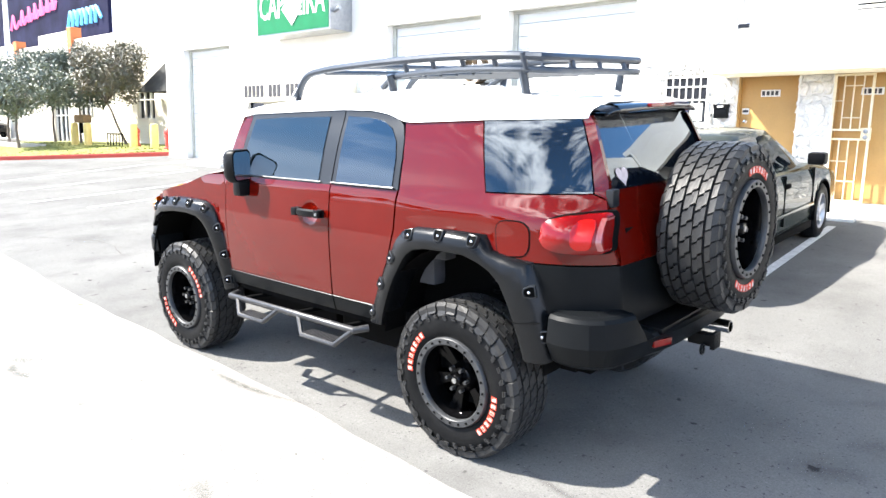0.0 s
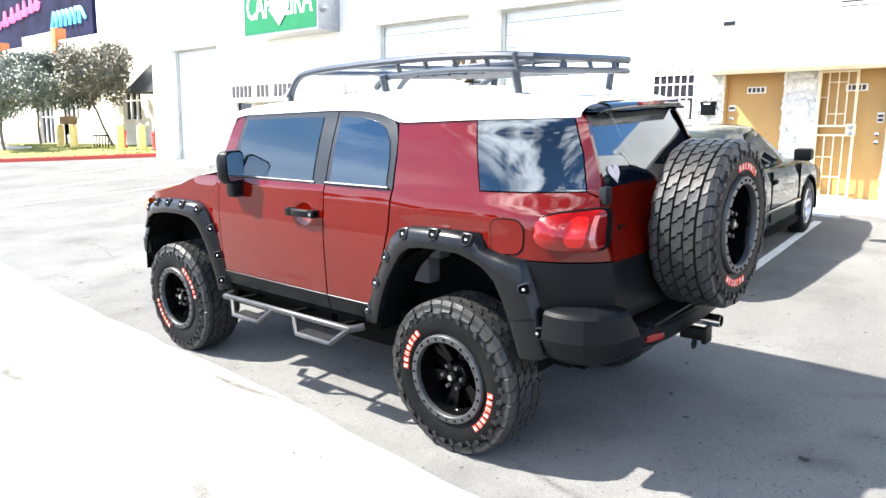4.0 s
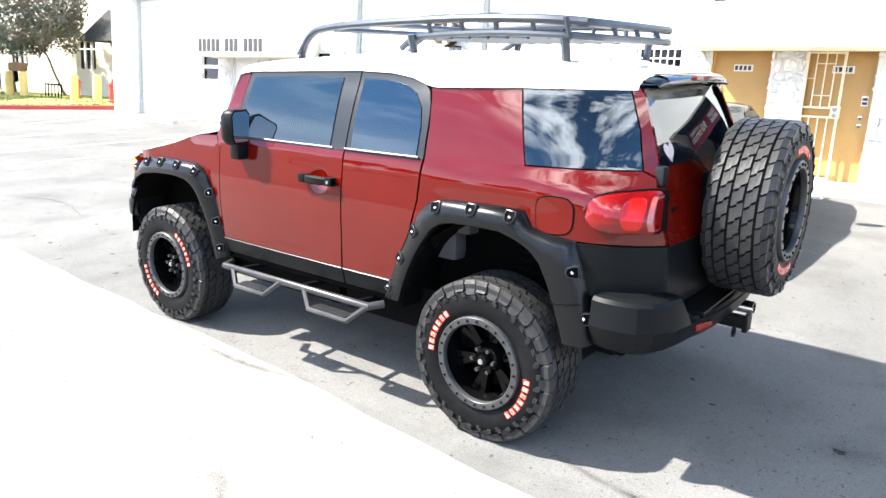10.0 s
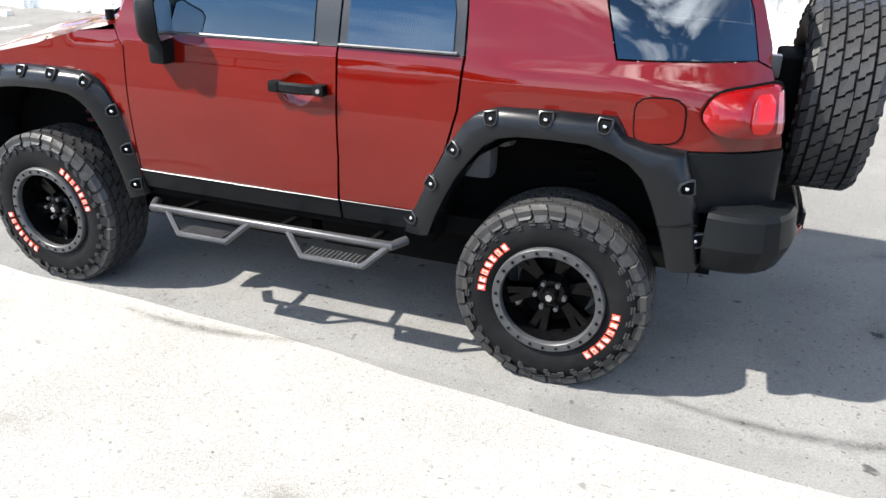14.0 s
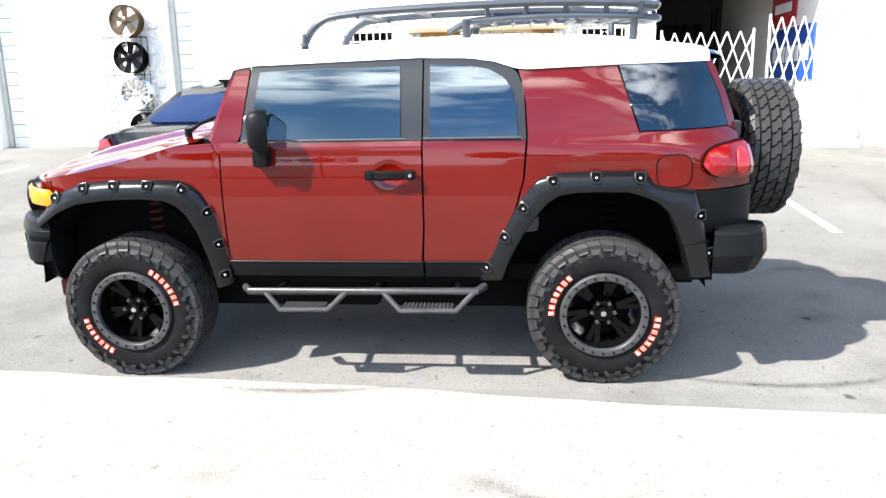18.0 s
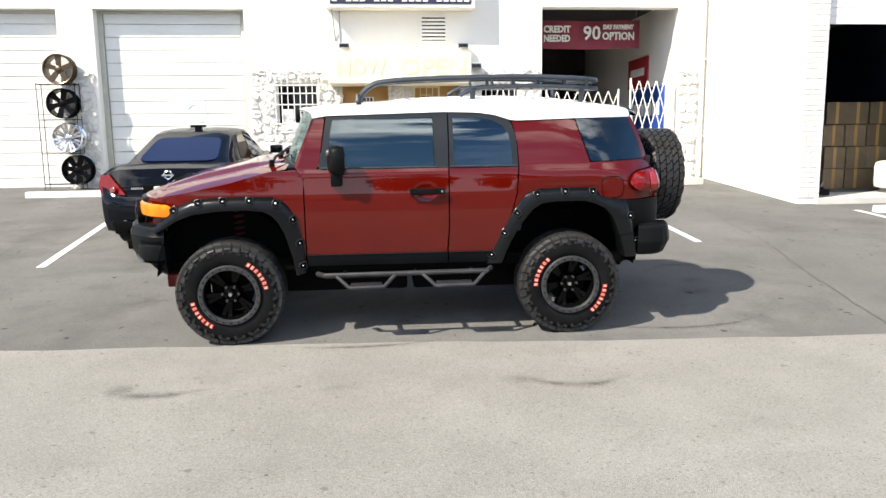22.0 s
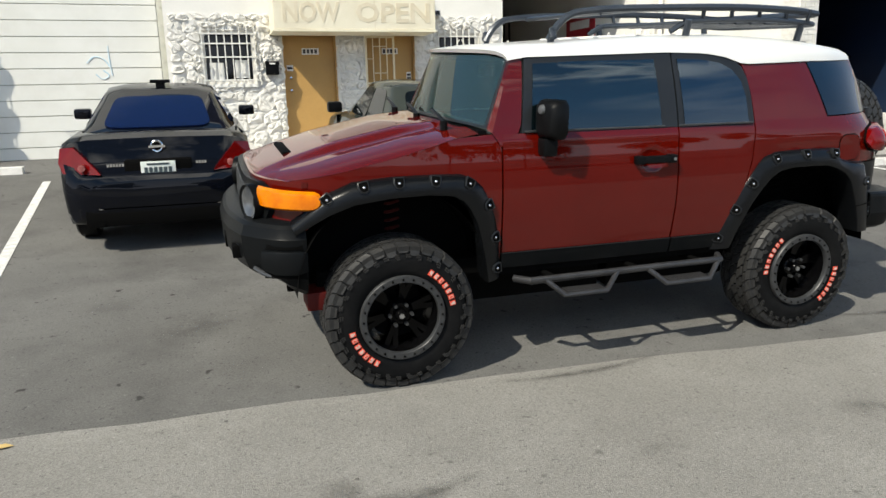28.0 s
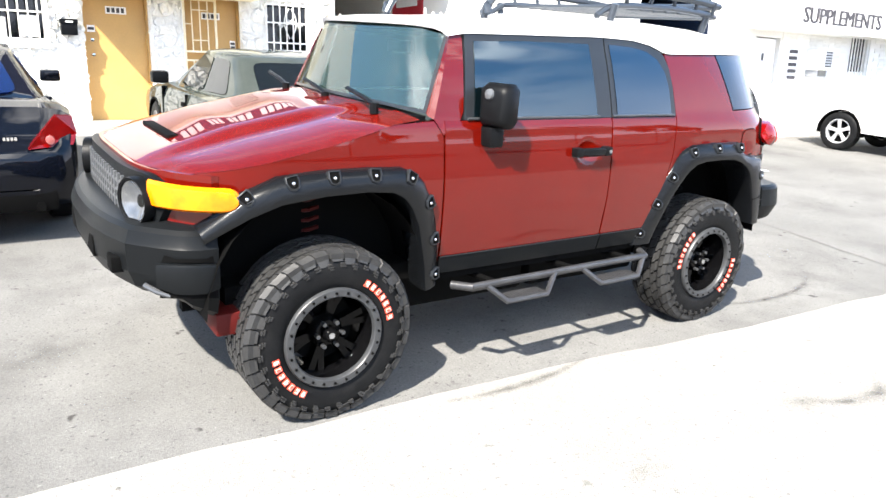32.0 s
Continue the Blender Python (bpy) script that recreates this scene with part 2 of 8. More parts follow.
# ---- helpers for shapes ----
def mesh_of(name, bm, mat, smooth=True, angle=40):
    bmesh.ops.recalc_face_normals(bm, faces=bm.faces)
    me = bpy.data.meshes.new(name)
    bm.to_mesh(me)
    bm.free()
    if mat is not None:
        me.materials.append(mat)
    if smooth:
        me.shade_smooth()
        me.set_sharp_from_angle(angle=radians(angle))
    return me


def part(name, bm, mat, parent, label="", smooth=True, angle=40):
    ob = new(name, mesh_of(name, bm, mat, smooth, angle))
    ob.parent = parent
    if label:
        ob["label"] = label
    return ob


def solid(name, bm, mat, label="", category="", kind="", group="", smooth=True):
    """A thing or piece of the setting made of one mesh."""
    return tagged(new(name, mesh_of(name, bm, mat, smooth)), label, category, group, kind)


def thing(name, label, category, group="", kind="", at=(0, 0, 0)):
    ob = new(name)
    ob.empty_display_size = 0.2
    ob.location = at
    return tagged(ob, label, category, group, kind)


def box(bm, x0, x1, y0, y1, z0, z1, bevel=0.0, m=None):
    vs = bmesh.ops.create_cube(bm, size=1.0)["verts"]
    for v in vs:
        v.co = Vector((x0 + (v.co.x + 0.5) * (x1 - x0), y0 + (v.co.y + 0.5) * (y1 - y0), z0 + (v.co.z + 0.5) * (z1 - z0)))
    if bevel:
        es = list({e for v in vs for e in v.link_edges})
        vs = list({v for f in bmesh.ops.bevel(bm, geom=es, offset=bevel, segments=2, affect="EDGES", profile=0.6)["faces"] for v in f.verts} | {v for v in vs if v.is_valid})
    if m is not None:
        for v in vs:
            v.co = m @ v.co
    return vs


def boxes(*items, bevel=0.0):
    bm = bmesh.new()
    for i in items:
        box(bm, *i, bevel=bevel)
    return bm


def rings(bm, loops, close=True, cap0=False, cap1=False):
    """Skins a row of loops of points with the same count."""
    rows = [[bm.verts.new(p) for p in loop] for loop in loops]
    n = len(rows[0])
    for a, b in zip(rows, rows[1:]):
        for i in range(n if close else n - 1):
            j = (i + 1) % n
            bm.faces.new((a[i], a[j], b[j], b[i]))
    if cap0:
        bm.faces.new(rows[0])
    if cap1:
        bm.faces.new(rows[-1])
    return rows


def tube(bm, pts, r, seg=10, caps=True, radii=None):
    pts = [Vector(p) for p in pts]
    loops, up = [], None
    for i, p in enumerate(pts):
        d = ((pts[min(i + 1, len(pts) - 1)] - p).normalized() + (p - pts[max(i - 1, 0)]).normalized()).normalized()
        if up is None:
            up = d.orthogonal().normalized()
        up = (up - d * up.dot(d)).normalized()
        side = d.cross(up)
        k = radii[i] if radii else r
        loops.append([p + (up * math.cos(2 * math.pi * a / seg) + side * math.sin(2 * math.pi * a / seg)) * k for a in range(seg)])
    rings(bm, loops, True, caps, caps)
    return bm


def curve_pts(pts, n=6):
    """A smooth line through the points (Catmull-Rom)."""
    pts = [Vector(p) for p in pts]
    out = []
    for i in range(len(pts) - 1):
        a, b, c, d = pts[max(i - 1, 0)], pts[i], pts[i + 1], pts[min(i + 2, len(pts) - 1)]
        for k in range(n):
            t = k / n
            out.append(0.5 * ((2 * b) + (c - a) * t + (2 * a - 5 * b + 4 * c - d) * t * t + (3 * b - a - 3 * c + d) * t ** 3))
    return out + [pts[-1]]


def revolve(bm, profile, axis="y", seg=48, centre=(0, 0, 0)):
    """Turns a profile of (radius, along) about an axis through the centre."""
    loops = []
    for i in range(seg):
        a = 2 * math.pi * i / seg
        c, s = math.cos(a), math.sin(a)
        loops.append([Vector(centre) + (Vector((r * c, h, r * s)) if axis == "y" else Vector((h, r * c, r * s)) if axis == "x" else Vector((r * c, r * s, h))) for r, h in profile])
    loops.append(loops[0])
    rings(bm, loops, False)
    bmesh.ops.remove_doubles(bm, verts=bm.verts, dist=1e-5)
    return bm


def lerp(pairs, x):
    """A value from a table of (x, value) pairs."""
    if x <= pairs[0][0]:
        return pairs[0][1]
    for (a, va), (b, vb) in zip(pairs, pairs[1:]):
        if x <= b:
            return va + (vb - va) * (x - a) / (b - a)
    return pairs[-1][1]


def ease(pairs, x):
    if x <= pairs[0][0]:
        return pairs[0][1]
    for (a, va), (b, vb) in zip(pairs, pairs[1:]):
        if x <= b:
            t = (x - a) / (b - a)
            return va + (vb - va) * t * t * (3 - 2 * t)
    return pairs[-1][1]


def text_mesh(name, body, size, mat, depth=0.004, width=None, bold=0.0):
    """Letters in the built-in font, as a mesh in the xy plane, centred."""
    cu = bpy.data.curves.new(name, "FONT")
    cu.body, cu.size, cu.extrude, cu.align_x, cu.align_y, cu.offset, cu.resolution_u = body, size, depth, "CENTER", "CENTER", max(bold, 0.0), 2
    tmp = bpy.data.objects.new(name, cu)
    scene.collection.objects.link(tmp)
    bpy.context.view_layer.update()
    me = bpy.data.meshes.new_from_object(tmp)
    bpy.data.objects.remove(tmp)
    bpy.data.curves.remove(cu)
    if bold < 0:
        # heavy strokes: the letters again, a little aside and a hair deeper
        bm = bmesh.new()
        bm.from_mesh(me)
        dup = bmesh.ops.duplicate(bm, geom=bm.verts[:] + bm.edges[:] + bm.faces[:])["geom"]
        for v in dup:
            if isinstance(v, bmesh.types.BMVert):
                v.co.x -= bold
                v.co.z *= 1.3
        bm.to_mesh(me)
        bm.free()
    me.materials.clear()
    me.materials.append(mat)
    if width:
        xs = [v.co.x for v in me.vertices]
        k, mid = width / (max(xs) - min(xs)), (max(xs) + min(xs)) / 2
        for v in me.vertices:
            v.co.x = (v.co.x - mid) * k
    return me


def letters(name, body, size, mat, parent, m, depth=0.004, width=None, bold=0.0):
    ob = new(name, text_mesh(name, body, size, mat, depth, width, bold))
    ob.parent = parent
    ob.matrix_basis = m
    return ob


def ground_z(x, y):
    """The lot rises from the street to the walk."""
    return 0.075 * max(0.0, min(y, 9.5) + 1.0)


def lot_pose(x, y, yaw=0.0):
    """A pose standing on the sloping lot."""
    return Matrix.Translation((x, y, ground_z(x, y))) @ Euler((math.atan(0.075), 0, 0)).to_matrix().to_4x4() @ pose(0, 0, 0, 0, 0, yaw)

# ---- ground ----
W = 8.65          # face of the long facade
WALK_Z = 0.77     # walk before the doors


def edge_y(x):
    """Where the street's concrete meets the lot's asphalt."""
    return lerp([(-60, 2.6), (-9.7, -0.33), (-5.8, -0.66), (-3.4, -0.86), (0, -1.0), (1.5, -1.16), (3, -1.25), (40, -2.6)], x)


def build_ground():
    bm = bmesh.new()
    xs = sorted(set([-400, -150, -80, -50] + list(range(-40, 31, 2)) + [40, 80, 150, 400]))
    ys = [-400, -150, -60, -30, -15, -8, -4, -2, -1.0, 0, 1, 2, 3, 4, 5, 6, 7, 8, 9.5, 14, 25, 60, 150, 400]
    grid = [[bm.verts.new((x, y, ground_z(x, y))) for x in xs] for y in ys]
    for a, b in zip(grid, grid[1:]):
        for i in range(len(xs) - 1):
            bm.faces.new((a[i], a[i + 1], b[i + 1], b[i]))
    solid("ground", bm, M_ASPHALT, "worn grey asphalt of a sloping parking lot", "ground", "structure", smooth=False)
    bm = bmesh.new()
    rnd = random.Random(3)
    top = []
    n = 260
    for i in range(n + 1):
        x = -60 + 100 * i / n
        top.append((x, edge_y(x) + 0.03 * (noise.noise((x * 1.7, 3, 0)) + 0.5 * noise.noise((x * 6, 9, 0))), 0.007 + max(0, ground_z(x, edge_y(x)))))
    loops = [[(x, -6.6, -0.02) for x, y, z in top], [(x, -6.5, 0.007) for x, y, z in top], [(x, min(-1.0, y - 0.02), 0.007) for x, y, z in top], top, [(x, y + 0.012, z - 0.012) for x, y, z in top]]
    rings(bm, loops, False)
    solid("road", bm, M_CONCRETE, "pale worn concrete street apron", "road", "structure", smooth=False)


build_ground()


# ---- walls ----
def wall_with_holes(bm, x0, x1, y0, y1, z0, z1, holes):
    """A wall along x whose openings (x0, x1, z0, z1) go through it."""
    cuts = sorted({x0, x1, *[h[0] for h in holes], *[h[1] for h in holes]})
    for a, b in zip(cuts, cuts[1:]):
        mid = (a + b) / 2
        hs = sorted([(h[2], h[3]) for h in holes if h[0] <= mid <= h[1]])
        z = z0
        for lo, hi in hs:
            if lo > z:
                box(bm, a, b, y0, y1, z, lo)
            z = hi
        if z < z1:
            box(bm, a, b, y0, y1, z, z1)
    bmesh.ops.remove_doubles(bm, verts=bm.verts, dist=1e-4)


GARAGES = [(-18.85, -16.1), (-9.25, -6.35), (-5.65, -2.76)]
GAR_TOP, GAR_LOW = 4.22, 0.68
HOLES = [(a, b, -1, GAR_TOP) for a, b in GARAGES]
DOOR_L, DOOR_R = (-0.85, 0.09, WALK_Z, 2.74), (0.6, 1.55, WALK_Z, 2.74)
WIN_L, WIN_R = (-2.19, -1.33, 1.9, 2.79), (1.99, 2.83, 1.89, 2.76)
BAY = (3.3, 6.22, -1, 4.29)
PH_DOORS = [(-13.8, -12.68, 0.66, 2.6), (-12.25, -11.2, 0.66, 2.6)]
PH_WINS = [(-15.17, -14.35, 1.83, 2.62), (-10.7, -9.9, 1.9, 2.66)]
HOLES += [DOOR_L, DOOR_R, WIN_L, WIN_R, BAY, *PH_DOORS, *PH_WINS]

bm = bmesh.new()
wall_with_holes(bm, -19.75, 6.85, W, W + 0.3, 0.2, 5.5, HOLES)
wall_long = solid("wall_north", bm, M_WALL, "long white stucco shop facade", "wall", "structure", smooth=False)
solid("wall_west", boxes((-20.05, -19.75, W, 24, 0.2, 5.5)), M_WALL, "white end wall of the shop building", "wall", "structure", smooth=False)
solid("roof_shop", boxes((-20.05, 7.15, W, 24, 5.5, 5.75)), M_WALL, "flat roof of the shop building", "roof", "structure", smooth=False)
solid("wall_back", boxes((-20.05, 7.15, 23.7, 24, 0.2, 5.5)), M_WALL, "plain back wall of the shop building", "wall", "structure", smooth=False)

# wing at right angles, with its own bay
WING_X, WING_Y = 6.85, 5.0
WBAY = (7.23, 9.5, -1, 4.1)
SUP_DOOR = (10.62, 11.45, 0.5, 2.45)
SUP_WIN = (14.2, 14.95, 1.85, 2.62)
solid("wall_wing_side", boxes((WING_X, WING_X + 0.3, WING_Y + 0.3, W + 0.3, 0.1, 5.0)), M_WALL, "white painted side wall of the wing", "wall", "structure", smooth=False)
bm = bmesh.new()
wall_with_holes(bm, WING_X, 22, WING_Y, WING_Y + 0.3, 0.1, 5.0, [WBAY, SUP_DOOR, SUP_WIN])
solid("wall_wing_front", bm, M_WALL, "white painted block wall of the wing", "wall", "structure", smooth=False)
solid("roof_wing", boxes((WING_X, 22.3, WING_Y, 16, 5.0, 5.25)), M_WALL, "flat roof of the wing", "roof", "structure", smooth=False)
solid("wall_wing_end", boxes((22, 22.3, WING_Y, 16, 0.1, 5.0)), M_WALL, "plain end wall of the wing", "wall", "structure", smooth=False)
solid("wall_wing_back", boxes((WING_X, 22.3, 15.7, 16, 0.1, 5.0)), M_WALL, "plain back wall of the wing", "wall", "structure", smooth=False)
# two near-black navy tones for the store room walls
M_NAVYWALL = material("navy_store_wall", (0.003, 0.011, 0.032), 0.5, second=(0.004, 0.014, 0.04), scale=1.5)
# rooms behind the bays
solid("wall_bay_left", boxes((3.0, 3.28, W + 0.3, 16, 0.2, 4.9)), M_WALL, "inner wall of the tyre bay", "wall", "structure", smooth=False)
solid("wall_bay_right", boxes((6.24, 6.5, W + 0.3, 16, 0.2, 4.9)), M_WALL, "inner white wall of the tyre bay", "wall", "structure", smooth=False)
# back wall and ceiling: the bay's shade is put into their near-black
solid("wall_bay_back", boxes((3.0, 6.5, 15.6, 15.9, 0.2, 4.9)), M_ROOM_SHADE, "tyre bay back wall with room shade painted dark", "wall", "structure", smooth=False)
solid("ceiling_bay", boxes((3.0, 6.5, W + 0.3, 15.9, 4.5, 4.7)), M_ROOM_SHADE, "bay ceiling with room shade painted dark", "ceiling", "structure", smooth=False)
solid("floor_bay", boxes((3.0, 6.5, W - 0.2, 15.9, 0.5, WALK_Z)), M_WALK, "bay concrete floor", "floor", "structure", smooth=False)
solid("wall_store_left", boxes((7.15, 7.2, WING_Y + 0.3, 12, 0.2, 4.2)), M_NAVYWALL, "near-black navy wall of the store room", "wall", "structure", smooth=False)
solid("wall_store_right", boxes((9.75, 10.0, WING_Y + 0.3, 12, 0.2, 4.2)), M_NAVYWALL, "near-black navy wall of the store room", "wall", "structure", smooth=False)
solid("wall_store_back", boxes((7.15, 10.0, 11.8, 12, 0.2, 4.2)), M_NAVYWALL, "near-black navy back wall of the store room", "wall", "structure", smooth=False)
# the store's shade is put into this ceiling's colour
solid("ceiling_store", boxes((7.15, 10.0, WING_Y + 0.3, 12, 3.9, 4.1)), M_ROOM_SHADE, "store ceiling with room shade painted dark", "ceiling", "structure", smooth=False)
solid("floor_store", boxes((WING_X + 0.3, 10.0, WING_Y - 0.1, 12, 0.3, 0.54)), M_WALK, "store room concrete floor", "floor", "structure", smooth=False)
# raised walk before the doors
solid("walk", boxes((-2.6, 6.4, 7.55, W, 0.3, WALK_Z), bevel=0.015), M_WALK, "raised concrete walk before the doors", "walk", "structure", smooth=False)

# ---- the red off-road vehicle ----
def paint_material(name, base, flake, rough=0.28, coat=1.0):
    m = material(name, base, rough, 0.0, second=flake, scale=3.0, grain=0.05, grain_scale=900, coat=coat, spec=0.0, coat_ior=1.47)
    return m


M_RED = paint_material("dark_red_paint", (0.082, 0.0026, 0.001), (0.09, 0.003, 0.0012))
M_ROOF = material("white_roof_paint", (0.78, 0.78, 0.75), 0.3, coat=0.5, second=(0.75, 0.75, 0.72), scale=2)
M_FLARE = material("flare_plastic", (0.0036, 0.0041, 0.0048), 0.27, second=(0.0046, 0.0052, 0.006), scale=4, grain=0.1, grain_scale=500, bump=0.05, bump_scale=500, spec=0.24)
M_CLAD = material("charcoal_cladding", (0.005, 0.0057, 0.0063), 0.36, spec=0.085, second=(0.0064, 0.0072, 0.0079), scale=4, bump=0.05, bump_scale=600)
M_FRAME = material("window_frame_black", (0.011, 0.0125, 0.0145), 0.34, spec=0.33, second=(0.014, 0.0155, 0.0175), scale=4)
M_GLASS = glass_material("tinted_glass", (0.001, 0.0034, 0.008), 0.012, 0.1, 2.0, (0.78, 0.92, 1.0))
M_GLASS_FRONT = glass_material("front_door_glass", (0.001, 0.005, 0.007), 0.012, 0.42, 2.35, (0.8, 0.94, 1.0))
M_GLASS_REAR = glass_material("dark_privacy_glass", (0.001, 0.0025, 0.006), 0.012, 0.06, 1.68, (0.82, 0.92, 1.0))
M_LENS = glass_material("lamp_glass", (0.03, 0.03, 0.03), 0.01, 0.75, 1.5)
M_SCREEN = glass_material("windscreen_glass", (0.03, 0.06, 0.058), 0.012, 0.5, 2.1)
# carcass kept darker, so the shade of the tread grooves is in its colour
M_RUBBER = material("tyre_rubber", (0.0055, 0.0058, 0.0063), 0.48, spec=0.07, second=(0.008, 0.0083, 0.0088), scale=14, grain=0.2, grain_scale=160, bump=0.1, bump_scale=240, dirt=(0.02, 0.0195, 0.019), dirt_scale=6, dirt_amount=0.4)
# same rubber, paler: the tread's sunlit tone is put into the colour
M_TREAD_LIT = material("sunlit_tread_rubber", (0.022, 0.022, 0.0222), 0.42, spec=0.2, second=(0.03, 0.03, 0.03), scale=14, grain=0.2, grain_scale=160, bump=0.15, bump_scale=200, dirt=(0.04, 0.038, 0.035), dirt_scale=6, dirt_amount=0.4)
M_RIM = material("gloss_black_rim", (0.0014, 0.0014, 0.0016), 0.12, 0.0, spec=0.12, second=(0.003, 0.003, 0.0033), scale=9)
M_BEAD = material("dark_bead_ring", (0.03, 0.031, 0.033), 0.42, 0.1, second=(0.038, 0.04, 0.042), scale=20)
M_RING = material("bead_ring_grey", (0.055, 0.058, 0.062), 0.36, 0.4, second=(0.07, 0.073, 0.078), scale=20)
M_LETTER_R = material("red_tyre_lettering", (0.75, 0.07, 0.03), 0.5, second=(0.65, 0.06, 0.03), scale=30)
M_LETTER_W = material("white_tyre_lettering", (0.62, 0.5, 0.46), 0.5, second=(0.5, 0.38, 0.34), scale=30)
M_RACK = material("rack_tube_grey", (0.03, 0.038, 0.05), 0.36, 0.2, second=(0.04, 0.048, 0.06), scale=8)
M_STEP = material("step_tube_grey", (0.034, 0.034, 0.036), 0.36, 0.3, second=(0.048, 0.048, 0.05), scale=10)
M_TAIL = material("red_lamp_lens", (0.16, 0.0012, 0.0012), 0.12, spec=0.5, second=(0.12, 0.001, 0.001), scale=12)
M_TAIL_IN = material("bright_red_lens", (0.42, 0.006, 0.004), 0.15, spec=0.4)
M_CLEAR = material("clear_lamp_lens", (0.33, 0.11, 0.1), 0.12, coat=0.6, second=(0.26, 0.06, 0.055), scale=25)
M_AMBER = material("amber_lamp_lens", (0.7, 0.2, 0.001), 0.12, coat=0.15, second=(0.6, 0.14, 0.001), scale=14)
M_LAMP = material("headlamp_reflector", (0.7, 0.72, 0.75), 0.1, 0.6, coat=0.6, second=(0.5, 0.52, 0.55), scale=25)
M_MESH = material("grille_grey", (0.1, 0.105, 0.11), 0.4, 0.3)
M_RED_SHOCK = material("red_coil", (0.06, 0.004, 0.003), 0.6, spec=0.2)
M_SEAT = material("grey_seat_fabric", (0.06, 0.062, 0.066), 0.9, second=(0.08, 0.08, 0.085), scale=12)
M_GLOSS = material("gloss_black_panel", (0.004, 0.0045, 0.0055), 0.06, spec=0.5, second=(0.005, 0.0055, 0.0066), scale=3)
# near-black for black parts and for shade painted in gaps, wells and recesses
M_BLACK_SHADE = material("black_parts_and_shade", (0.002, 0.002, 0.002), 0.8, spec=0.06)

SIDE = [(0.45, 0.78), (0.55, 0.81), (0.62, 0.84), (0.7, 0.853), (0.9, 0.866), (1.05, 0.868), (1.18, 0.858), (1.27, 0.846), (1.32, 0.842), (1.37, 0.822), (1.46, 0.797), (1.55, 0.768), (1.64, 0.736), (1.72, 0.702), (1.78, 0.683), (1.9, 0.62)]


def side_y(x, z):
    """Half width of the body at a place along it and a height."""
    soft = 0.06 * min(1, max(0, (1.31 - z) / 0.06))
    y = sum(lerp(SIDE, z + soft * k) for k in (-1, -0.6, -0.2, 0.2, 0.6, 1)) / 6
    if x > 1.1:
        k = min(1, max(0, (z - 1.2) / 0.5))
        x0, x1, p = 1.6 - 0.5 * k, lerp([(1.2, 2.3), (1.4, 2.245), (1.7, 2.3)], z), 2.5 - 0.3 * k
        if x > x0:
            u = min(0.999, (x - x0) / (x1 - x0))
            y *= (1 - u ** p) ** (1 / p)
    if x < -1.5:
        u = min(0.999, (-1.5 - x) / 0.56)
        y *= (1 - u ** 2.6) ** (1 / 2.6)
    # the sides bow slightly in plan
    y -= 0.012 * min(1.4, abs(x - 0.2) / 1.2) ** 2
    # shallow swell over the rear wheel shoulder
    if 0.85 < x < 2.0:
        y += 0.012 * math.exp(-((z - 1.27) / 0.05) ** 2) * min(1, (x - 0.85) / 0.3)
    return y


def panel(outline, side, out=0.0, thick=0.025, step=0.045):
    """A body panel: an outline in x and z, laid on the body's side, with its edges turned in."""
    bm = bmesh.new()
    bm.faces.new([bm.verts.new((x, 0, z)) for x, z in outline])
    xs, zs = [p[0] for p in outline], [p[1] for p in outline]
    for axis, lo, hi, st in ((0, min(xs), max(xs), step), (2, min(zs), max(zs), step * 0.8)):
        v = math.floor(lo / st) * st + st
        while v < hi:
            co, no = [0, 0, 0], [0, 0, 0]
            co[axis], no[axis] = v, 1
            bmesh.ops.bisect_plane(bm, geom=bm.verts[:] + bm.edges[:] + bm.faces[:], dist=1e-5, plane_co=co, plane_no=no)
            v += st
    bmesh.ops.triangulate(bm, faces=[f for f in bm.faces if len(f.verts) > 4])
    for v in bm.verts:
        v.co.y = side * (side_y(v.co.x, v.co.z) + out)
    edges = [e for e in bm.edges if e.is_boundary]
    ext = bmesh.ops.extrude_edge_only(bm, edges=edges)["geom"]
    for v in ext:
        if isinstance(v, bmesh.types.BMVert):
            v.co.y -= side * thick
    return bm


def swell(bm, side, most=0.075, x0=1.83, z0=1.228, half=0.085):
    """A lamp's outer face swelling outwards, fullest behind its middle."""
    for v in bm.verts:
        if abs(v.co.y) > side_y(v.co.x, v.co.z) + 0.0:
            f = max(0.0, min(1.0, (v.co.x - x0) / 0.13)) ** 0.6 * math.sqrt(max(0.12, 1 - ((v.co.z - z0) / (half * 1.08)) ** 2 * 0.8))
            v.co.y += side * most * f
    return bm


def grown(outline, d):
    """The outline moved outwards by d."""
    n = len(outline)
    area = sum(outline[i][0] * outline[(i + 1) % n][1] - outline[(i + 1) % n][0] * outline[i][1] for i in range(n))
    s = 1 if area > 0 else -1
    res = []
    for i in range(n):
        (ax, az), (bx, bz), (cx, cz) = outline[i - 1], outline[i], outline[(i + 1) % n]
        n1, n2 = Vector((bz - az, ax - bx)).normalized(), Vector((cz - bz, bx - cx)).normalized()
        m = (n1 + n2)
        m = m / max(0.4, m.length_squared / 2)
        res.append((bx + s * d * m.x, bz + s * d * m.y))
    return res


def round_outline(pts, n=3):
    """Cuts the corners of an outline, twice over."""
    for _ in range(n):
        res = []
        for i in range(len(pts)):
            (ax, az), (bx, bz) = pts[i], pts[(i + 1) % len(pts)]
            res += [(ax * 0.8 + bx * 0.2, az * 0.8 + bz * 0.2), (ax * 0.2 + bx * 0.8, az * 0.2 + bz * 0.8)]
        pts = res
    return pts


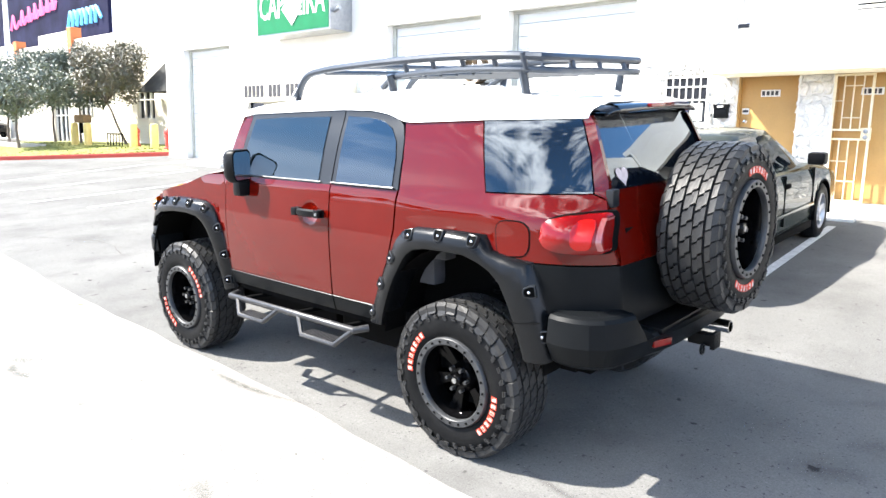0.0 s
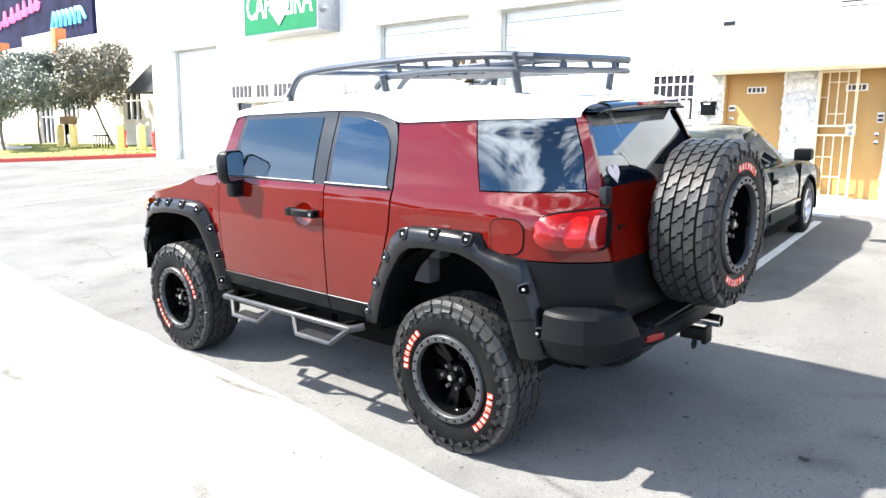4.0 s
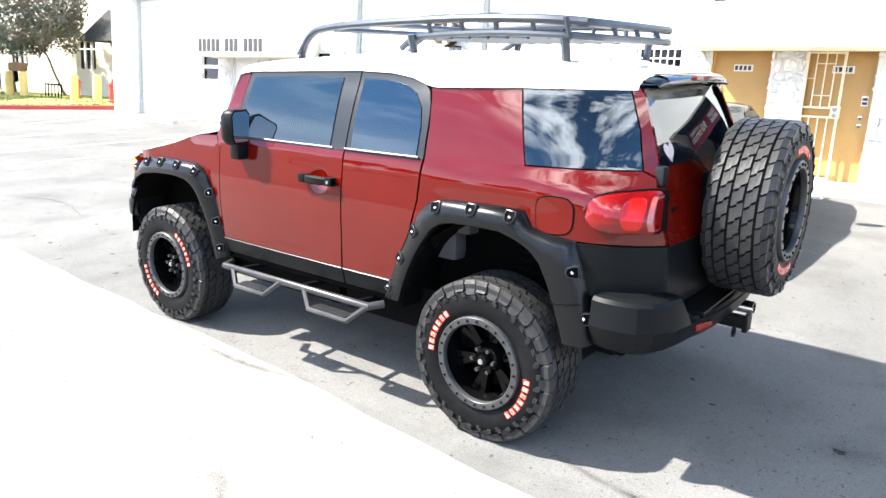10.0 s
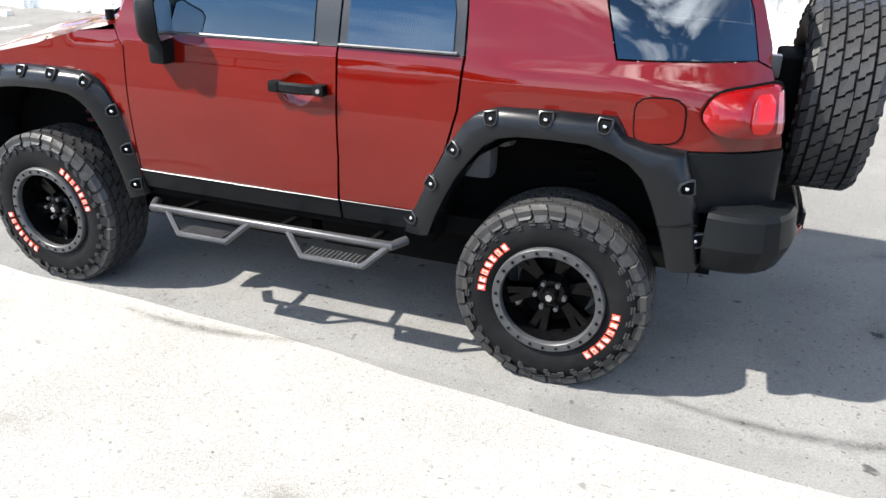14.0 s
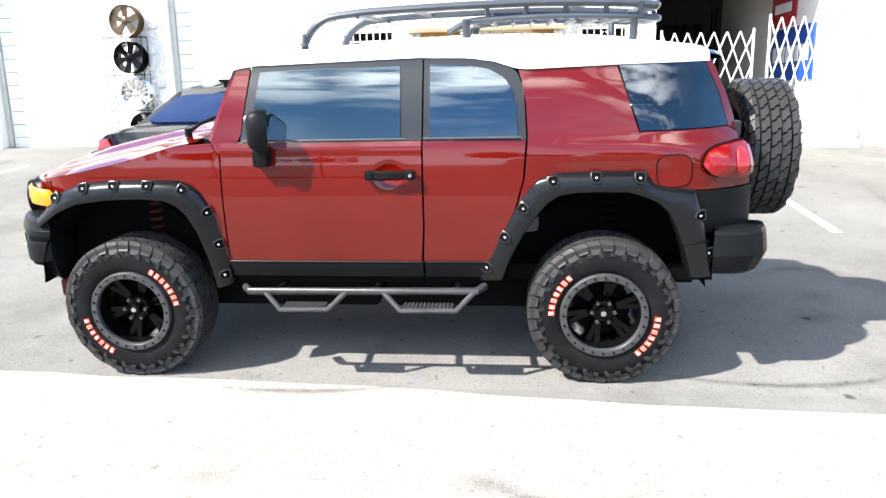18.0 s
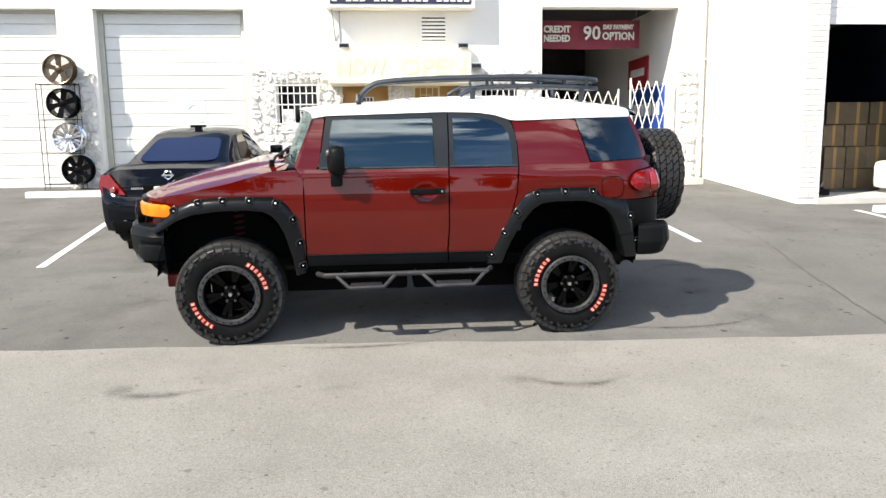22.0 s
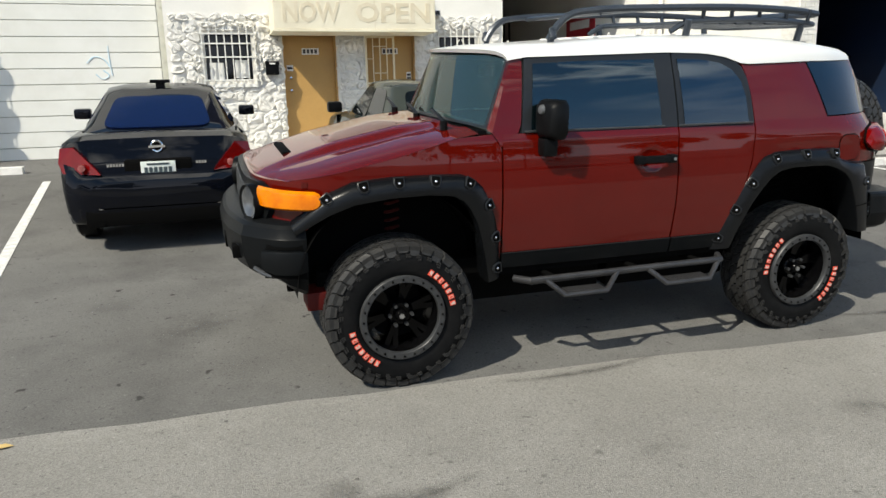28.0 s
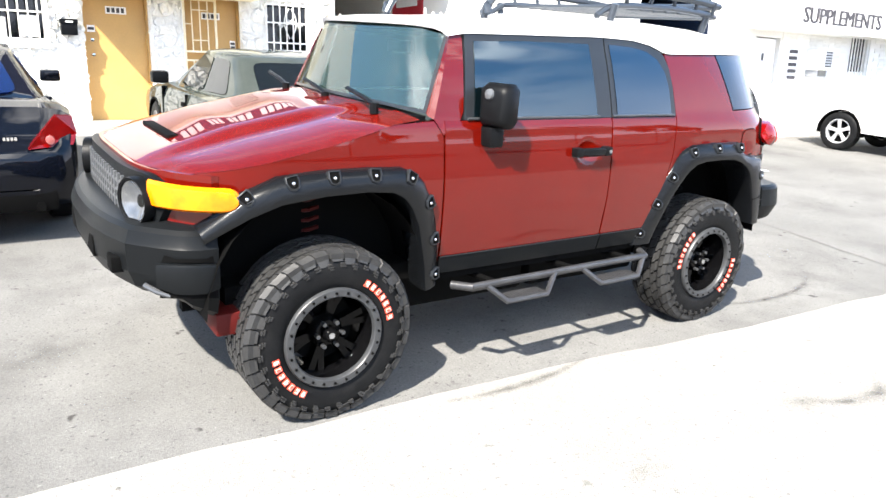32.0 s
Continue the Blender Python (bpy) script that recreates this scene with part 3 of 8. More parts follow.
FENDER = [(-0.745, 0.6), (-0.745, 1.285), (-0.792, 1.356), (-1.0, 1.345), (-1.3, 1.262), (-1.6, 1.2), (-1.85, 1.155), (-1.98, 1.135), (-2.03, 1.1), (-2.03, 0.97), (-1.8, 0.97), (-1.68, 1.06), (-1.5, 1.11), (-1.05, 1.115), (-0.93, 1.06), (-0.86, 0.96), (-0.8, 0.75), (-0.77, 0.6)]
DOOR_F = [(-0.735, 0.7), (0.355, 0.7), (0.37, 0.9), (0.37, 1.357), (-0.735, 1.357)]
DOOR_B = [(0.368, 0.7), (0.728, 0.7), (0.78, 0.82), (0.86, 0.98), (0.905, 1.15), (0.92, 1.357), (0.38, 1.357), (0.38, 0.9)]
PILLAR_A = [(-0.745, 1.29), (-0.64, 1.362), (-0.62, 1.40), (-0.575, 1.73), (-0.585, 1.752), (-0.645, 1.748), (-0.79, 1.365)]
FRAME_F = [(-0.62, 1.36), (0.372, 1.36), (0.376, 1.777), (-0.2, 1.772), (-0.56, 1.757)]
GLASS_F = [(-0.565, 1.372), (0.262, 1.372), (0.256, 1.74), (-0.2, 1.735), (-0.515, 1.722)]
FRAME_B = [(0.382, 1.36), (0.922, 1.36), (0.914, 1.53), (0.902, 1.625), (0.875, 1.692), (0.83, 1.727), (0.74, 1.755), (0.6, 1.774), (0.385, 1.778)]
GLASS_B = [(0.42, 1.374), (0.878, 1.374), (0.872, 1.52), (0.85, 1.61), (0.8, 1.675), (0.72, 1.715), (0.6, 1.735), (0.415, 1.742)]
QUARTER = [(0.735, 0.7), (0.79, 0.82), (0.87, 0.98), (0.915, 1.15), (0.932, 1.357), (0.922, 1.53), (0.9, 1.65), (0.88, 1.71), (1.39, 1.722), (1.5, 1.382), (1.985, 1.388), (2.04, 1.36), (2.085, 1.24), (2.12, 1.1), (2.12, 1.085), (1.78, 1.085),
           (1.56, 1.1), (1.02, 1.1), (0.92, 0.92), (0.84, 0.74), (0.78, 0.62)]
GLASS_Q = [(1.4, 1.722), (1.506, 1.39), (1.985, 1.394), (1.94, 1.56), (1.868, 1.722)]
PILLAR_D = [(1.873, 1.722), (1.945, 1.56), (1.99, 1.392), (2.045, 1.365), (2.025, 1.45), (1.98, 1.57), (1.925, 1.7), (1.9, 1.735)]
STRIP_F, STRIP_B = [(-0.735, 0.605), (0.362, 0.605), (0.362, 0.694), (-0.735, 0.694)], [(0.374, 0.605), (0.69, 0.605), (0.722, 0.694), (0.374, 0.694)]
FUEL = round_outline([(1.592, 1.265), (1.768, 1.265), (1.772, 1.112), (1.64, 1.1), (1.6, 1.12)], 2)
TAIL = round_outline([(1.86, 1.295), (2.05, 1.318), (2.088, 1.31), (2.112, 1.15), (2.06, 1.14), (1.88, 1.155), (1.82, 1.215)], 2)

fj = thing("off_road_vehicle", "dark red lifted off-road vehicle with white roof and black flares", "car")
TILT = radians(3.9)
fj.matrix_world = Matrix.Translation((0, -0.93, 0)) @ Euler((TILT, 0, 0)).to_matrix().to_4x4() @ Matrix.Translation((0, 0.93, 0))

ROOF_TOP = [(-0.76, 1.775), (-0.7, 1.795), (-0.5, 1.828), (0, 1.863), (0.35, 1.88), (0.9, 1.889), (1.3, 1.87), (1.6, 1.842), (1.82, 1.812), (1.93, 1.785)]
ROOF_LOW = [(-0.76, 1.722), (-0.55, 1.757), (0.35, 1.779), (0.62, 1.772), (0.76, 1.75), (0.85, 1.72), (0.9, 1.708), (1.4, 1.722), (1.95, 1.725)]


def roof_loop(x):
    lo, hi = lerp(ROOF_LOW, x), lerp(ROOF_TOP, x)
    ye = side_y(min(x, 1.85), lo) + 0.012 - max(0, x - 1.85) * 0.9
    half = [(ye - 0.03, lo - 0.004), (ye, lo), (ye - 0.008, lo + (hi - lo) * 0.3), (ye - 0.035, lo + (hi - lo) * 0.58), (ye - 0.085, lo + (hi - lo) * 0.8), (ye - 0.17, lo + (hi - lo) * 0.92), (0.4, lo + (hi - lo) * 0.972), (0.2, lo + (hi - lo) * 0.995)]
    # the front edge runs out in an arc, the rear one bows back
    xx = lambda y: x - (0.17 * (1 - (y / 0.72) ** 2) * max(0, 1 - (x + 0.655) / 0.45)) + (0.05 * (1 - (y / 0.6) ** 2) * max(0, (x - 1.6) / 0.3))
    return [(xx(y), -y, z) for y, z in half] + [(xx(0), 0, hi)] + [(xx(y), y, z) for y, z in reversed(half)]


def build_roof():
    bm = bmesh.new()
    loops = [roof_loop(-0.655 + (1.885 + 0.655) * i / 45) for i in range(46)]
    rings(bm, loops, False)
    # front lip
    lp = loops[0]
    a = [bm.verts.new(p) for p in lp]
    b = [bm.verts.new((p[0] + 0.01, p[1] * 0.985, max(p[2] - 0.02, lp[0][2] - 0.01))) for p in lp]
    for i in range(len(a) - 1):
        bm.faces.new((a[i], a[i + 1], b[i + 1], b[i]))
    bmesh.ops.remove_doubles(bm, verts=bm.verts, dist=1e-5)
    # glossy dark panel under the roof's rear edge, over the rear window
    sp = bmesh.new()
    end = loops[-1][3:-3]
    back = [[(p[0] + dx, p[1] * k, min(p[2] - dz, cap - 0.02 * (p[1] / 0.6) ** 2)) for p in end] for dx, k, dz, cap in ((0.001, 0.999, 0.003, 9), (0.03, 0.992, 0.008, 9), (0.055, 0.984, 0.016, 9), (0.07, 0.974, 0.026, 1.765), (0.066, 0.966, 0.034, 1.752), (-0.02, 0.95, 0.034, 1.75))]
    rings(sp, back, False)
    part("rear_spoiler", sp, M_GLOSS, fj, "dark glossy rear spoiler", angle=80)
    part("roof", bm, M_ROOF, fj, "white painted roof", angle=50)
    # pressed ribs along the roof
    for y in (-0.28, 0.0, 0.28):
        bm = bmesh.new()
        pts = [(x, y, lerp(ROOF_LOW, x) + (lerp(ROOF_TOP, x) - lerp(ROOF_LOW, x)) * (1 - 0.09 * (y / 0.28) ** 2 * 0.2) - 0.004) for x in [0.0 + 0.1 * k for k in range(17)]]
        tube(bm, pts, 0.012, 6)
        part("roof_rib", bm, M_ROOF, fj)


build_roof()

for s in (-1, 1):
    part("front_fender", panel(FENDER, s), M_RED, fj)
    bm = panel(DOOR_F, s, 0.002, step=0.014)
    for v in bm.verts:
        # pressed dish behind the handle
        r = math.hypot((v.co.x - 0.195) / 0.078, (v.co.z - 1.18) / 0.068)
        if r < 1 and abs(v.co.y) > 0.82:
            v.co.y -= s * 0.013 * (1 - r ** 2) ** 0.7
    d = part("front_door", bm, M_RED, fj)
    part("door_strip", panel(STRIP_F, s, 0.006), M_CLAD, d, "charcoal lower door strip")
    part("window_frame", panel(FRAME_F, s, 0.004), M_FRAME, d)
    part("window_glass", panel(GLASS_F, s, 0.009, 0.006), M_GLASS_FRONT, d, "tinted side window")
    part("strip_edge", tube(bmesh.new(), [(-0.735 + 1.095 * k / 10, s * (side_y(-0.735 + 1.095 * k / 10, 0.695) + 0.009), 0.697) for k in range(11)], 0.003, 6), M_FRAME, d, "thin grey strip edge")
    b = part("rear_door", panel(DOOR_B, s, 0.002), M_RED, fj)
    part("door_strip", panel(STRIP_B, s, 0.006), M_CLAD, b, "charcoal lower door strip")
    part("strip_edge", tube(bmesh.new(), [(0.374 + 0.345 * k / 6, s * (side_y(0.374 + 0.345 * k / 6, 0.695) + 0.009), 0.697) for k in range(7)], 0.003, 6), M_FRAME, b, "thin grey strip edge")
    part("window_frame", panel(FRAME_B, s, 0.004), M_FRAME, b)
    part("window_glass", panel(GLASS_B, s, 0.009, 0.006), M_GLASS, b, "tinted side window")
    part("quarter_panel", panel(QUARTER, s), M_RED, fj)
    part("quarter_window", panel(GLASS_Q, s, 0.003, 0.01), M_GLASS_REAR, fj, "tinted quarter window")
    part("front_pillar", panel(PILLAR_A, s), M_RED, fj)
    part("rear_pillar", panel(PILLAR_D, s), M_RED, fj)
    for o, p in ((GLASS_F, d), (GLASS_B, b)):
        bm = bmesh.new()
        (x0, z0), (x1, z1) = o[0], o[1]
        tube(bm, [(x0 - 0.04 + (x1 - x0 + 0.06) * k / 8, s * (side_y(x0, z0) + 0.012), z0 - 0.006) for k in range(9)], 0.007, 6)
        part("window_trim", bm, M_RING, p, "grey belt trim")
    # shoulder crease of the quarter
    part("lamp_gap", panel(grown(TAIL, 0.008), s, 0.012, 0.03, 0.03), M_BLACK_SHADE, fj)
    lamp = part("tail_lamp", swell(panel(TAIL, s, 0.02, 0.04, 0.03), s), M_TAIL, fj, "red tail lamp")
    part("stop_lens", swell(panel(round_outline([(1.99, 1.295), (2.065, 1.295), (2.07, 1.165), (1.995, 1.165)], 2), s, 0.026, 0.01, 0.02), s), M_TAIL_IN, lamp)
    part("clear_lens", swell(panel([(2.072, 1.298), (2.088, 1.298), (2.104, 1.16), (2.085, 1.16)], s, 0.022, 0.03, 0.02), s), M_CLEAR, lamp)
part("fuel_flap_gap", panel(grown(FUEL, 0.006), -1, 0.0015, 0.004, 0.04), M_BLACK_SHADE, fj)
part("fuel_flap", panel(FUEL, -1, 0.004, 0.01, 0.04), M_RED, fj)


# bonnet, cowl, windscreen
def hood_z(x, y):
    c = lerp([(-2.03, 1.15), (-1.97, 1.18), (-1.85, 1.222), (-1.6, 1.297), (-1.2, 1.38), (-0.95, 1.402)], x)
    e = lerp([(-2.03, 1.1), (-1.98, 1.13), (-1.85, 1.155), (-1.6, 1.2), (-1.3, 1.262), (-1.0, 1.345), (-0.86, 1.366)], x)
    a = abs(y)
    w = max(0.57, side_y(x, e) + 0.002)
    # a raised middle with one crease down to each side, rounding over to the wing
    s = 1 - 0.03 * (a / 0.36) ** 2 if a < 0.36 else ease([(0.36, 0.97), (0.54, 0.5)], a) if a < 0.5 else ease([(0.36, 0.97), (0.54, 0.5)], 0.5) * (1 - min(1.0, (a - 0.5) / (w - 0.5)) ** 1.8)
    return e + (c - e) * s


def nose_x(y):
    return -2.06 + 0.31 * (abs(y) / 0.835) ** 4.5


def hood_front(y):
    return nose_x(y) + 0.035


def hood_back(y):
    return -0.96 + 0.1 * (abs(y) / 0.75) ** 2


def sheet(fn, ya, yb, ny, nx, x_lo, x_hi, drop=0.025):
    bm = bmesh.new()
    loops = []
    for i in range(ny + 1):
        y = ya + (yb - ya) * i / ny
        loops.append([(x_lo(y) + (x_hi(y) - x_lo(y)) * k / nx, y, fn(x_lo(y) + (x_hi(y) - x_lo(y)) * k / nx, y)) for k in range(nx + 1)])
    rings(bm, loops, False)
    ext = bmesh.ops.extrude_edge_only(bm, edges=[e for e in bm.edges if e.is_boundary])["geom"]
    for v in ext:
        if isinstance(v, bmesh.types.BMVert):
            v.co.z -= drop
    return bm


hood = part("bonnet", sheet(hood_z, -0.6, 0.6, 36, 20, hood_front, hood_back), M_RED, fj)
for s in (-1, 1):
    bm = bmesh.new()
    loops = []
    for k in range(25):
        x = -2.0 + (2.0 - 0.87) * k / 24
        yo = max(0.6025, side_y(x, lerp([(-2.03, 1.1), (-1.6, 1.2), (-1.0, 1.345)], x)) + 0.002)
        xi = max(x, hood_front(0.6015) + 0.002)
        loops.append([(x if t else xi, s * (0.6015 + (yo - 0.6015) * t), hood_z(x, 0.6015 + (yo - 0.6015) * t)) for t in (0, 0.15, 0.3, 0.45, 0.6, 0.75, 0.9, 1.0)])
    rings(bm, loops, False)
    part("fender_top", bm, M_RED, fj)
# scoop slot and cowl
part("bonnet_slot", boxes((-1.85, -1.795, -0.25, 0.25, 1.19, hood_z(-1.8, 0.2) + 0.002), bevel=0.006), M_BLACK_SHADE, hood, "dark bonnet slot")
cowl = part("cowl", sheet(lambda x, y: 1.372 + 0.02 * (1 - (y / 0.78) ** 2), -0.76, 0.76, 20, 4, lambda y: hood_back(y) + 0.004, lambda y: -0.80 - 0.03 * (1 - (y / 0.78) ** 2)), M_BLACK, fj, "black cowl grille")


def screen_base(y):
    return (-0.8 - 0.14 * (1 - (y / 0.78) ** 2), y, 1.385 + 0.022 * (1 - (y / 0.78) ** 2))


def screen_top(y):
    return (-0.655 - 0.125 * (1 - (y / 0.78) ** 2), y * 0.91, 1.738 + 0.066 * (1 - (y / 0.78) ** 2))


def screen_bm(y0, y1, t0, t1, off=0.0, ny=16, nt=6):
    bm = bmesh.new()
    loops = []
    for i in range(ny + 1):
        y = y0 + (y1 - y0) * i / ny
        a, b = Vector(screen_base(y)), Vector(screen_top(y))
        loops.append([a.lerp(b, t0 + (t1 - t0) * k / nt) + Vector((-off, 0, 0)) for k in range(nt + 1)])
    rings(bm, loops, False)
    return bm


part("windscreen", screen_bm(-0.765, 0.765, 0, 1), M_SCREEN, fj, "clear windscreen reflecting the shop front")
for y0, y1, t0, t1 in ((-0.77, -0.75, 0, 1), (0.75, 0.77, 0, 1), (-0.75, 0.75, 0.0, 0.04)):
    part("screen_surround", screen_bm(y0, y1, t0, t1, 0.004, 12, 3), M_FRAME, fj)
for y in (-0.62, -0.08, 0.46):
    w = part("wiper", tube(bmesh.new(), [(-0.99, y, 1.40), (-0.985, y + 0.12, 1.43), (-0.96, y + 0.36, 1.455)], 0.011, 6), M_BLACK, fj)
    part("wiper_base", tube(bmesh.new(), [(-1.0, y, 1.37), (-1.0, y, 1.42)], 0.022, 8), M_BLACK, w)

for s in (-1, 1):
    bm = bmesh.new()
    loops = []
    for k in range(13):
        t = k / 12
        p = Vector(screen_base(0.765)).lerp(Vector(screen_top(0.765)), t)
        x, z = -0.79 + 0.145 * t, 1.365 + 0.383 * t
        q = Vector((x, side_y(x, z), z))
        loops.append([(v.x, s * v.y, v.z) for v in (p, p.lerp(q, 0.5) + Vector((-0.012, 0.006, 0)), q)])
    rings(bm, loops, False)
    part("pillar_face", bm, M_RED, fj)

# nose: red valance, grille band, lamps
def nose_strip(y0, y1, z0, z1, out, n=24, thick=0.03, lean=0.03, round_r=0.0):
    bm = bmesh.new()
    front, back = [], []
    for i in range(n + 1):
        y = y0 + (y1 - y0) * i / n
        zs = [z0 + (z1 - z0) * k / 5 for k in range(6)]
        if round_r:
            e = min(1, (0.5 - abs(i / n - 0.5)) * abs(y1 - y0) / round_r)
            h = math.sqrt(max(0, 1 - (1 - e) ** 2))
            mid = (z0 + z1) / 2
            zs = [mid + (z - mid) * (0.05 + 0.95 * h) for z in zs]
        front.append([(nose_x(y) - out + lean * (z - 1.0), y, z) for z in zs])
    rings(bm, front, False)
    ext = bmesh.ops.extrude_edge_only(bm, edges=[e for e in bm.edges if e.is_boundary])["geom"]
    for v in ext:
        if isinstance(v, bmesh.types.BMVert):
            v.co.x += thick
    return bm


part("nose_panel", nose_strip(-0.78, 0.78, 0.9, 1.15, -0.012), M_RED, fj)
grille = part("grille_surround", nose_strip(-0.665, 0.665, 0.905, 1.135, 0.02, 36, 0.05, round_r=0.11), M_CLAD, fj, "charcoal grille surround")
mesh_back = part("grille_mesh", nose_strip(-0.4, 0.4, 0.95, 1.09, 0.024, 20, 0.01), M_BLACK_SHADE, grille)
for k in range(15):
    y = -0.39 + 0.78 * k / 14
    part("grille_bar", nose_strip(y - 0.008, y + 0.008, 0.945, 1.095, 0.034, 1, 0.012), M_MESH, grille)
for z in (0.98, 1.02, 1.06):
    part("grille_bar", nose_strip(-0.4, 0.4, z - 0.006, z + 0.006, 0.032, 20, 0.01), M_MESH, grille)
for s in (-1, 1):
    c = Vector((0, 0, 0))
    turn = Matrix.Translation((nose_x(0.54) - 0.045, s * 0.545, 1.018)) @ Euler((0, 0, radians(-s * 20))).to_matrix().to_4x4()
    bm = revolve(bmesh.new(), [(0.098, 0.06), (0.102, 0.0), (0.098, -0.018), (0.088, -0.012)], "x", 32, c)
    lamp = part("headlamp", bm, M_BLACK, fj, "round headlamp")
    lamp.matrix_basis = turn
    part("reflector", revolve(bmesh.new(), [(0.001, 0.03), (0.03, 0.026), (0.06, 0.012), (0.085, -0.008)], "x", 32, c), M_LAMP, lamp)
    part("lens", revolve(bmesh.new(), [(0.001, -0.035), (0.04, -0.031), (0.07, -0.022), (0.086, -0.01)], "x", 32, c), M_LENS, lamp)
    # amber corner lamp follows the rounded corner
    bm = bmesh.new()
    loops = []
    pts = curve_pts([(-2.015, 0.6), (-1.985, 0.66), (-1.92, 0.745), (-1.83, 0.812), (-1.725, 0.856)], 5)
    for i, p in enumerate(pts):
        u = i / (len(pts) - 1)
        z0, z1 = 1.005 + 0.005 * u + 0.03 * (max(0, u - 0.88) / 0.12) ** 2, 1.118 - 0.008 * u - 0.03 * (max(0, u - 0.88) / 0.12) ** 2
        o = Vector((-0.55, 0.83)) * 0.02
        loops.append([(p[0], s * p[1], z0), (p[0] + o.x, s * (p[1] + o.y), z0 + 0.012), (p[0] + o.x * 1.3, s * (p[1] + o.y * 1.3), (z0 + z1) / 2), (p[0] + o.x, s * (p[1] + o.y), z1 - 0.012), (p[0], s * p[1], z1)])
    rings(bm, loops, False)
    part("corner_lamp", bm, M_AMBER, fj, "amber corner lamp")

# bumpers
def bumper(path, section, name, mat, label):
    """Sweeps a section of (out, z) along a path in plan."""
    bm = bmesh.new()
    pts = [Vector((x, y, 0)) for x, y in path]
    loops = []
    for i, p in enumerate(pts):
        d = (pts[min(i + 1, len(pts) - 1)] - pts[max(i - 1, 0)]).normalized()
        nrm = Vector((d.y, -d.x, 0))
        loops.append([p + nrm * o + Vector((0, 0, z)) for o, z in section(i / (len(pts) - 1))])
    rings(bm, loops, True, True, True)
    return part(name, bm, mat, fj, label, angle=17)


FB_HALF = [(-1.81, -0.805), (-1.86, -0.805), (-1.915, -0.79), (-1.95, -0.768), (-2.01, -0.71), (-2.065, -0.65), (-2.1, -0.605), (-2.145, -0.45), (-2.172, -0.3), (-2.185, -0.12)]
fb_path = FB_HALF + [(x, -y) for x, y in reversed(FB_HALF)]


def fb_section(u):
    e = abs(u - 0.5) * 2
    low = 0.64 - 0.1 * max(0, (e - 0.55) / 0.45)
    return [(-0.18, low), (-0.045, low), (-0.01, low + 0.03), (0.018, low + 0.1), (0.026, 0.862), (0.02, 0.872), (0.006, 0.915), (-0.012, 0.932), (-0.04, 0.94), (-0.1, 0.948), (-0.18, 0.95)]


fb = bumper(list(reversed(fb_path)), fb_section, "front_bumper", M_CLAD, "charcoal front bumper")
def bumper_panel(path, i0, i1, lo, hi, out, name, mat, label):
    """A raised plate on the bumper's face along part of its path."""
    bm = bmesh.new()
    loops = []
    for i in range(i0, i1 + 1):
        p = Vector((*path[i], 0))
        d = (Vector((*path[min(i + 1, len(path) - 1)], 0)) - Vector((*path[max(i - 1, 0)], 0))).normalized()
        nrm = Vector((d.y, -d.x, 0))
        e = 0.012 if i in (i0, i1) else 0.0
        loops.append([p + nrm * o + Vector((0, 0, z)) for o, z in ((0.0, lo + e), (out - 0.006 - e, lo + 0.006 + e), (out - e, lo + 0.02 + e), (out - e, hi - 0.02 - e), (out - 0.006 - e, hi - 0.006 - e), (0.0, hi - e))])
    rings(bm, loops, False)
    return part(name, bm, mat, fb, label, angle=30)


FB = list(reversed(fb_path))
for a, b in ((0, 4), (len(FB) - 5, len(FB) - 1)):
    bumper_panel(FB, a, b, 0.675, 0.81, 0.05, "bumper_plate", M_CLAD, "")
    # raised black strips: the grooves' shade is painted on
    bumper_panel(FB, a, b, 0.808, 0.832, 0.032, "bumper_groove", M_BLACK_SHADE, "")
    bumper_panel(FB, a, b, 0.655, 0.678, 0.03, "bumper_groove", M_BLACK_SHADE, "")
for s in (-1, 1):
    p0, p1 = Vector((-2.068, s * 0.665, 0.69)), Vector((-1.985, s * 0.755, 0.66))
    part("bumper_trim", tube(bmesh.new(), [p0, (p0 + p1) / 2 + Vector((-0.004, s * 0.004, -0.004)), p1], 0.012, 8), M_RING, fb, "grey trim strip")
# solid black boxes: the shade inside these recesses is painted
part("fog_lamp_recess", boxes((-2.172, -2.1, -0.56, -0.46, 0.72, 0.79), bevel=0.01), M_BLACK_SHADE, fb)
part("bumper_recess", boxes((-2.2, -2.1, -0.3, 0.3, 0.72, 0.82), bevel=0.01), M_BLACK_SHADE, fb)
for s in (-1, 1):
    part("red_valance", boxes((-1.82, -1.6, min(s * 0.62, s * 0.8), max(s * 0.62, s * 0.8), 0.46, 0.56), bevel=0.01), M_RED_SHOCK, fj, "red underbody guard")
RB_HALF = [(1.905, -0.85), (1.96, -0.862), (2.04, -0.858), (2.1, -0.838), (2.15, -0.8), (2.19, -0.73), (2.212, -0.64), (2.222, -0.58), (2.23, -0.5), (2.25, -0.42), (2.26, -0.35), (2.268, -0.28), (2.275, -0.1)]
rb_path = RB_HALF + [(x, -y) for x, y in reversed(RB_HALF)]


def rb_section(u):
    e = abs(u - 0.5) * 2
    t = min(1, max(0, (0.52 - e) / 0.12))
    hi = 0.875 - 0.12 * t
    low = 0.625
    return [(-0.2, low), (-0.04, low), (-0.012, low + 0.02), (0.022, low + 0.1), (0.026, low + 0.115), (0.012, hi - 0.025), (0.0, hi - 0.008), (-0.02, hi), (-0.2, hi)]


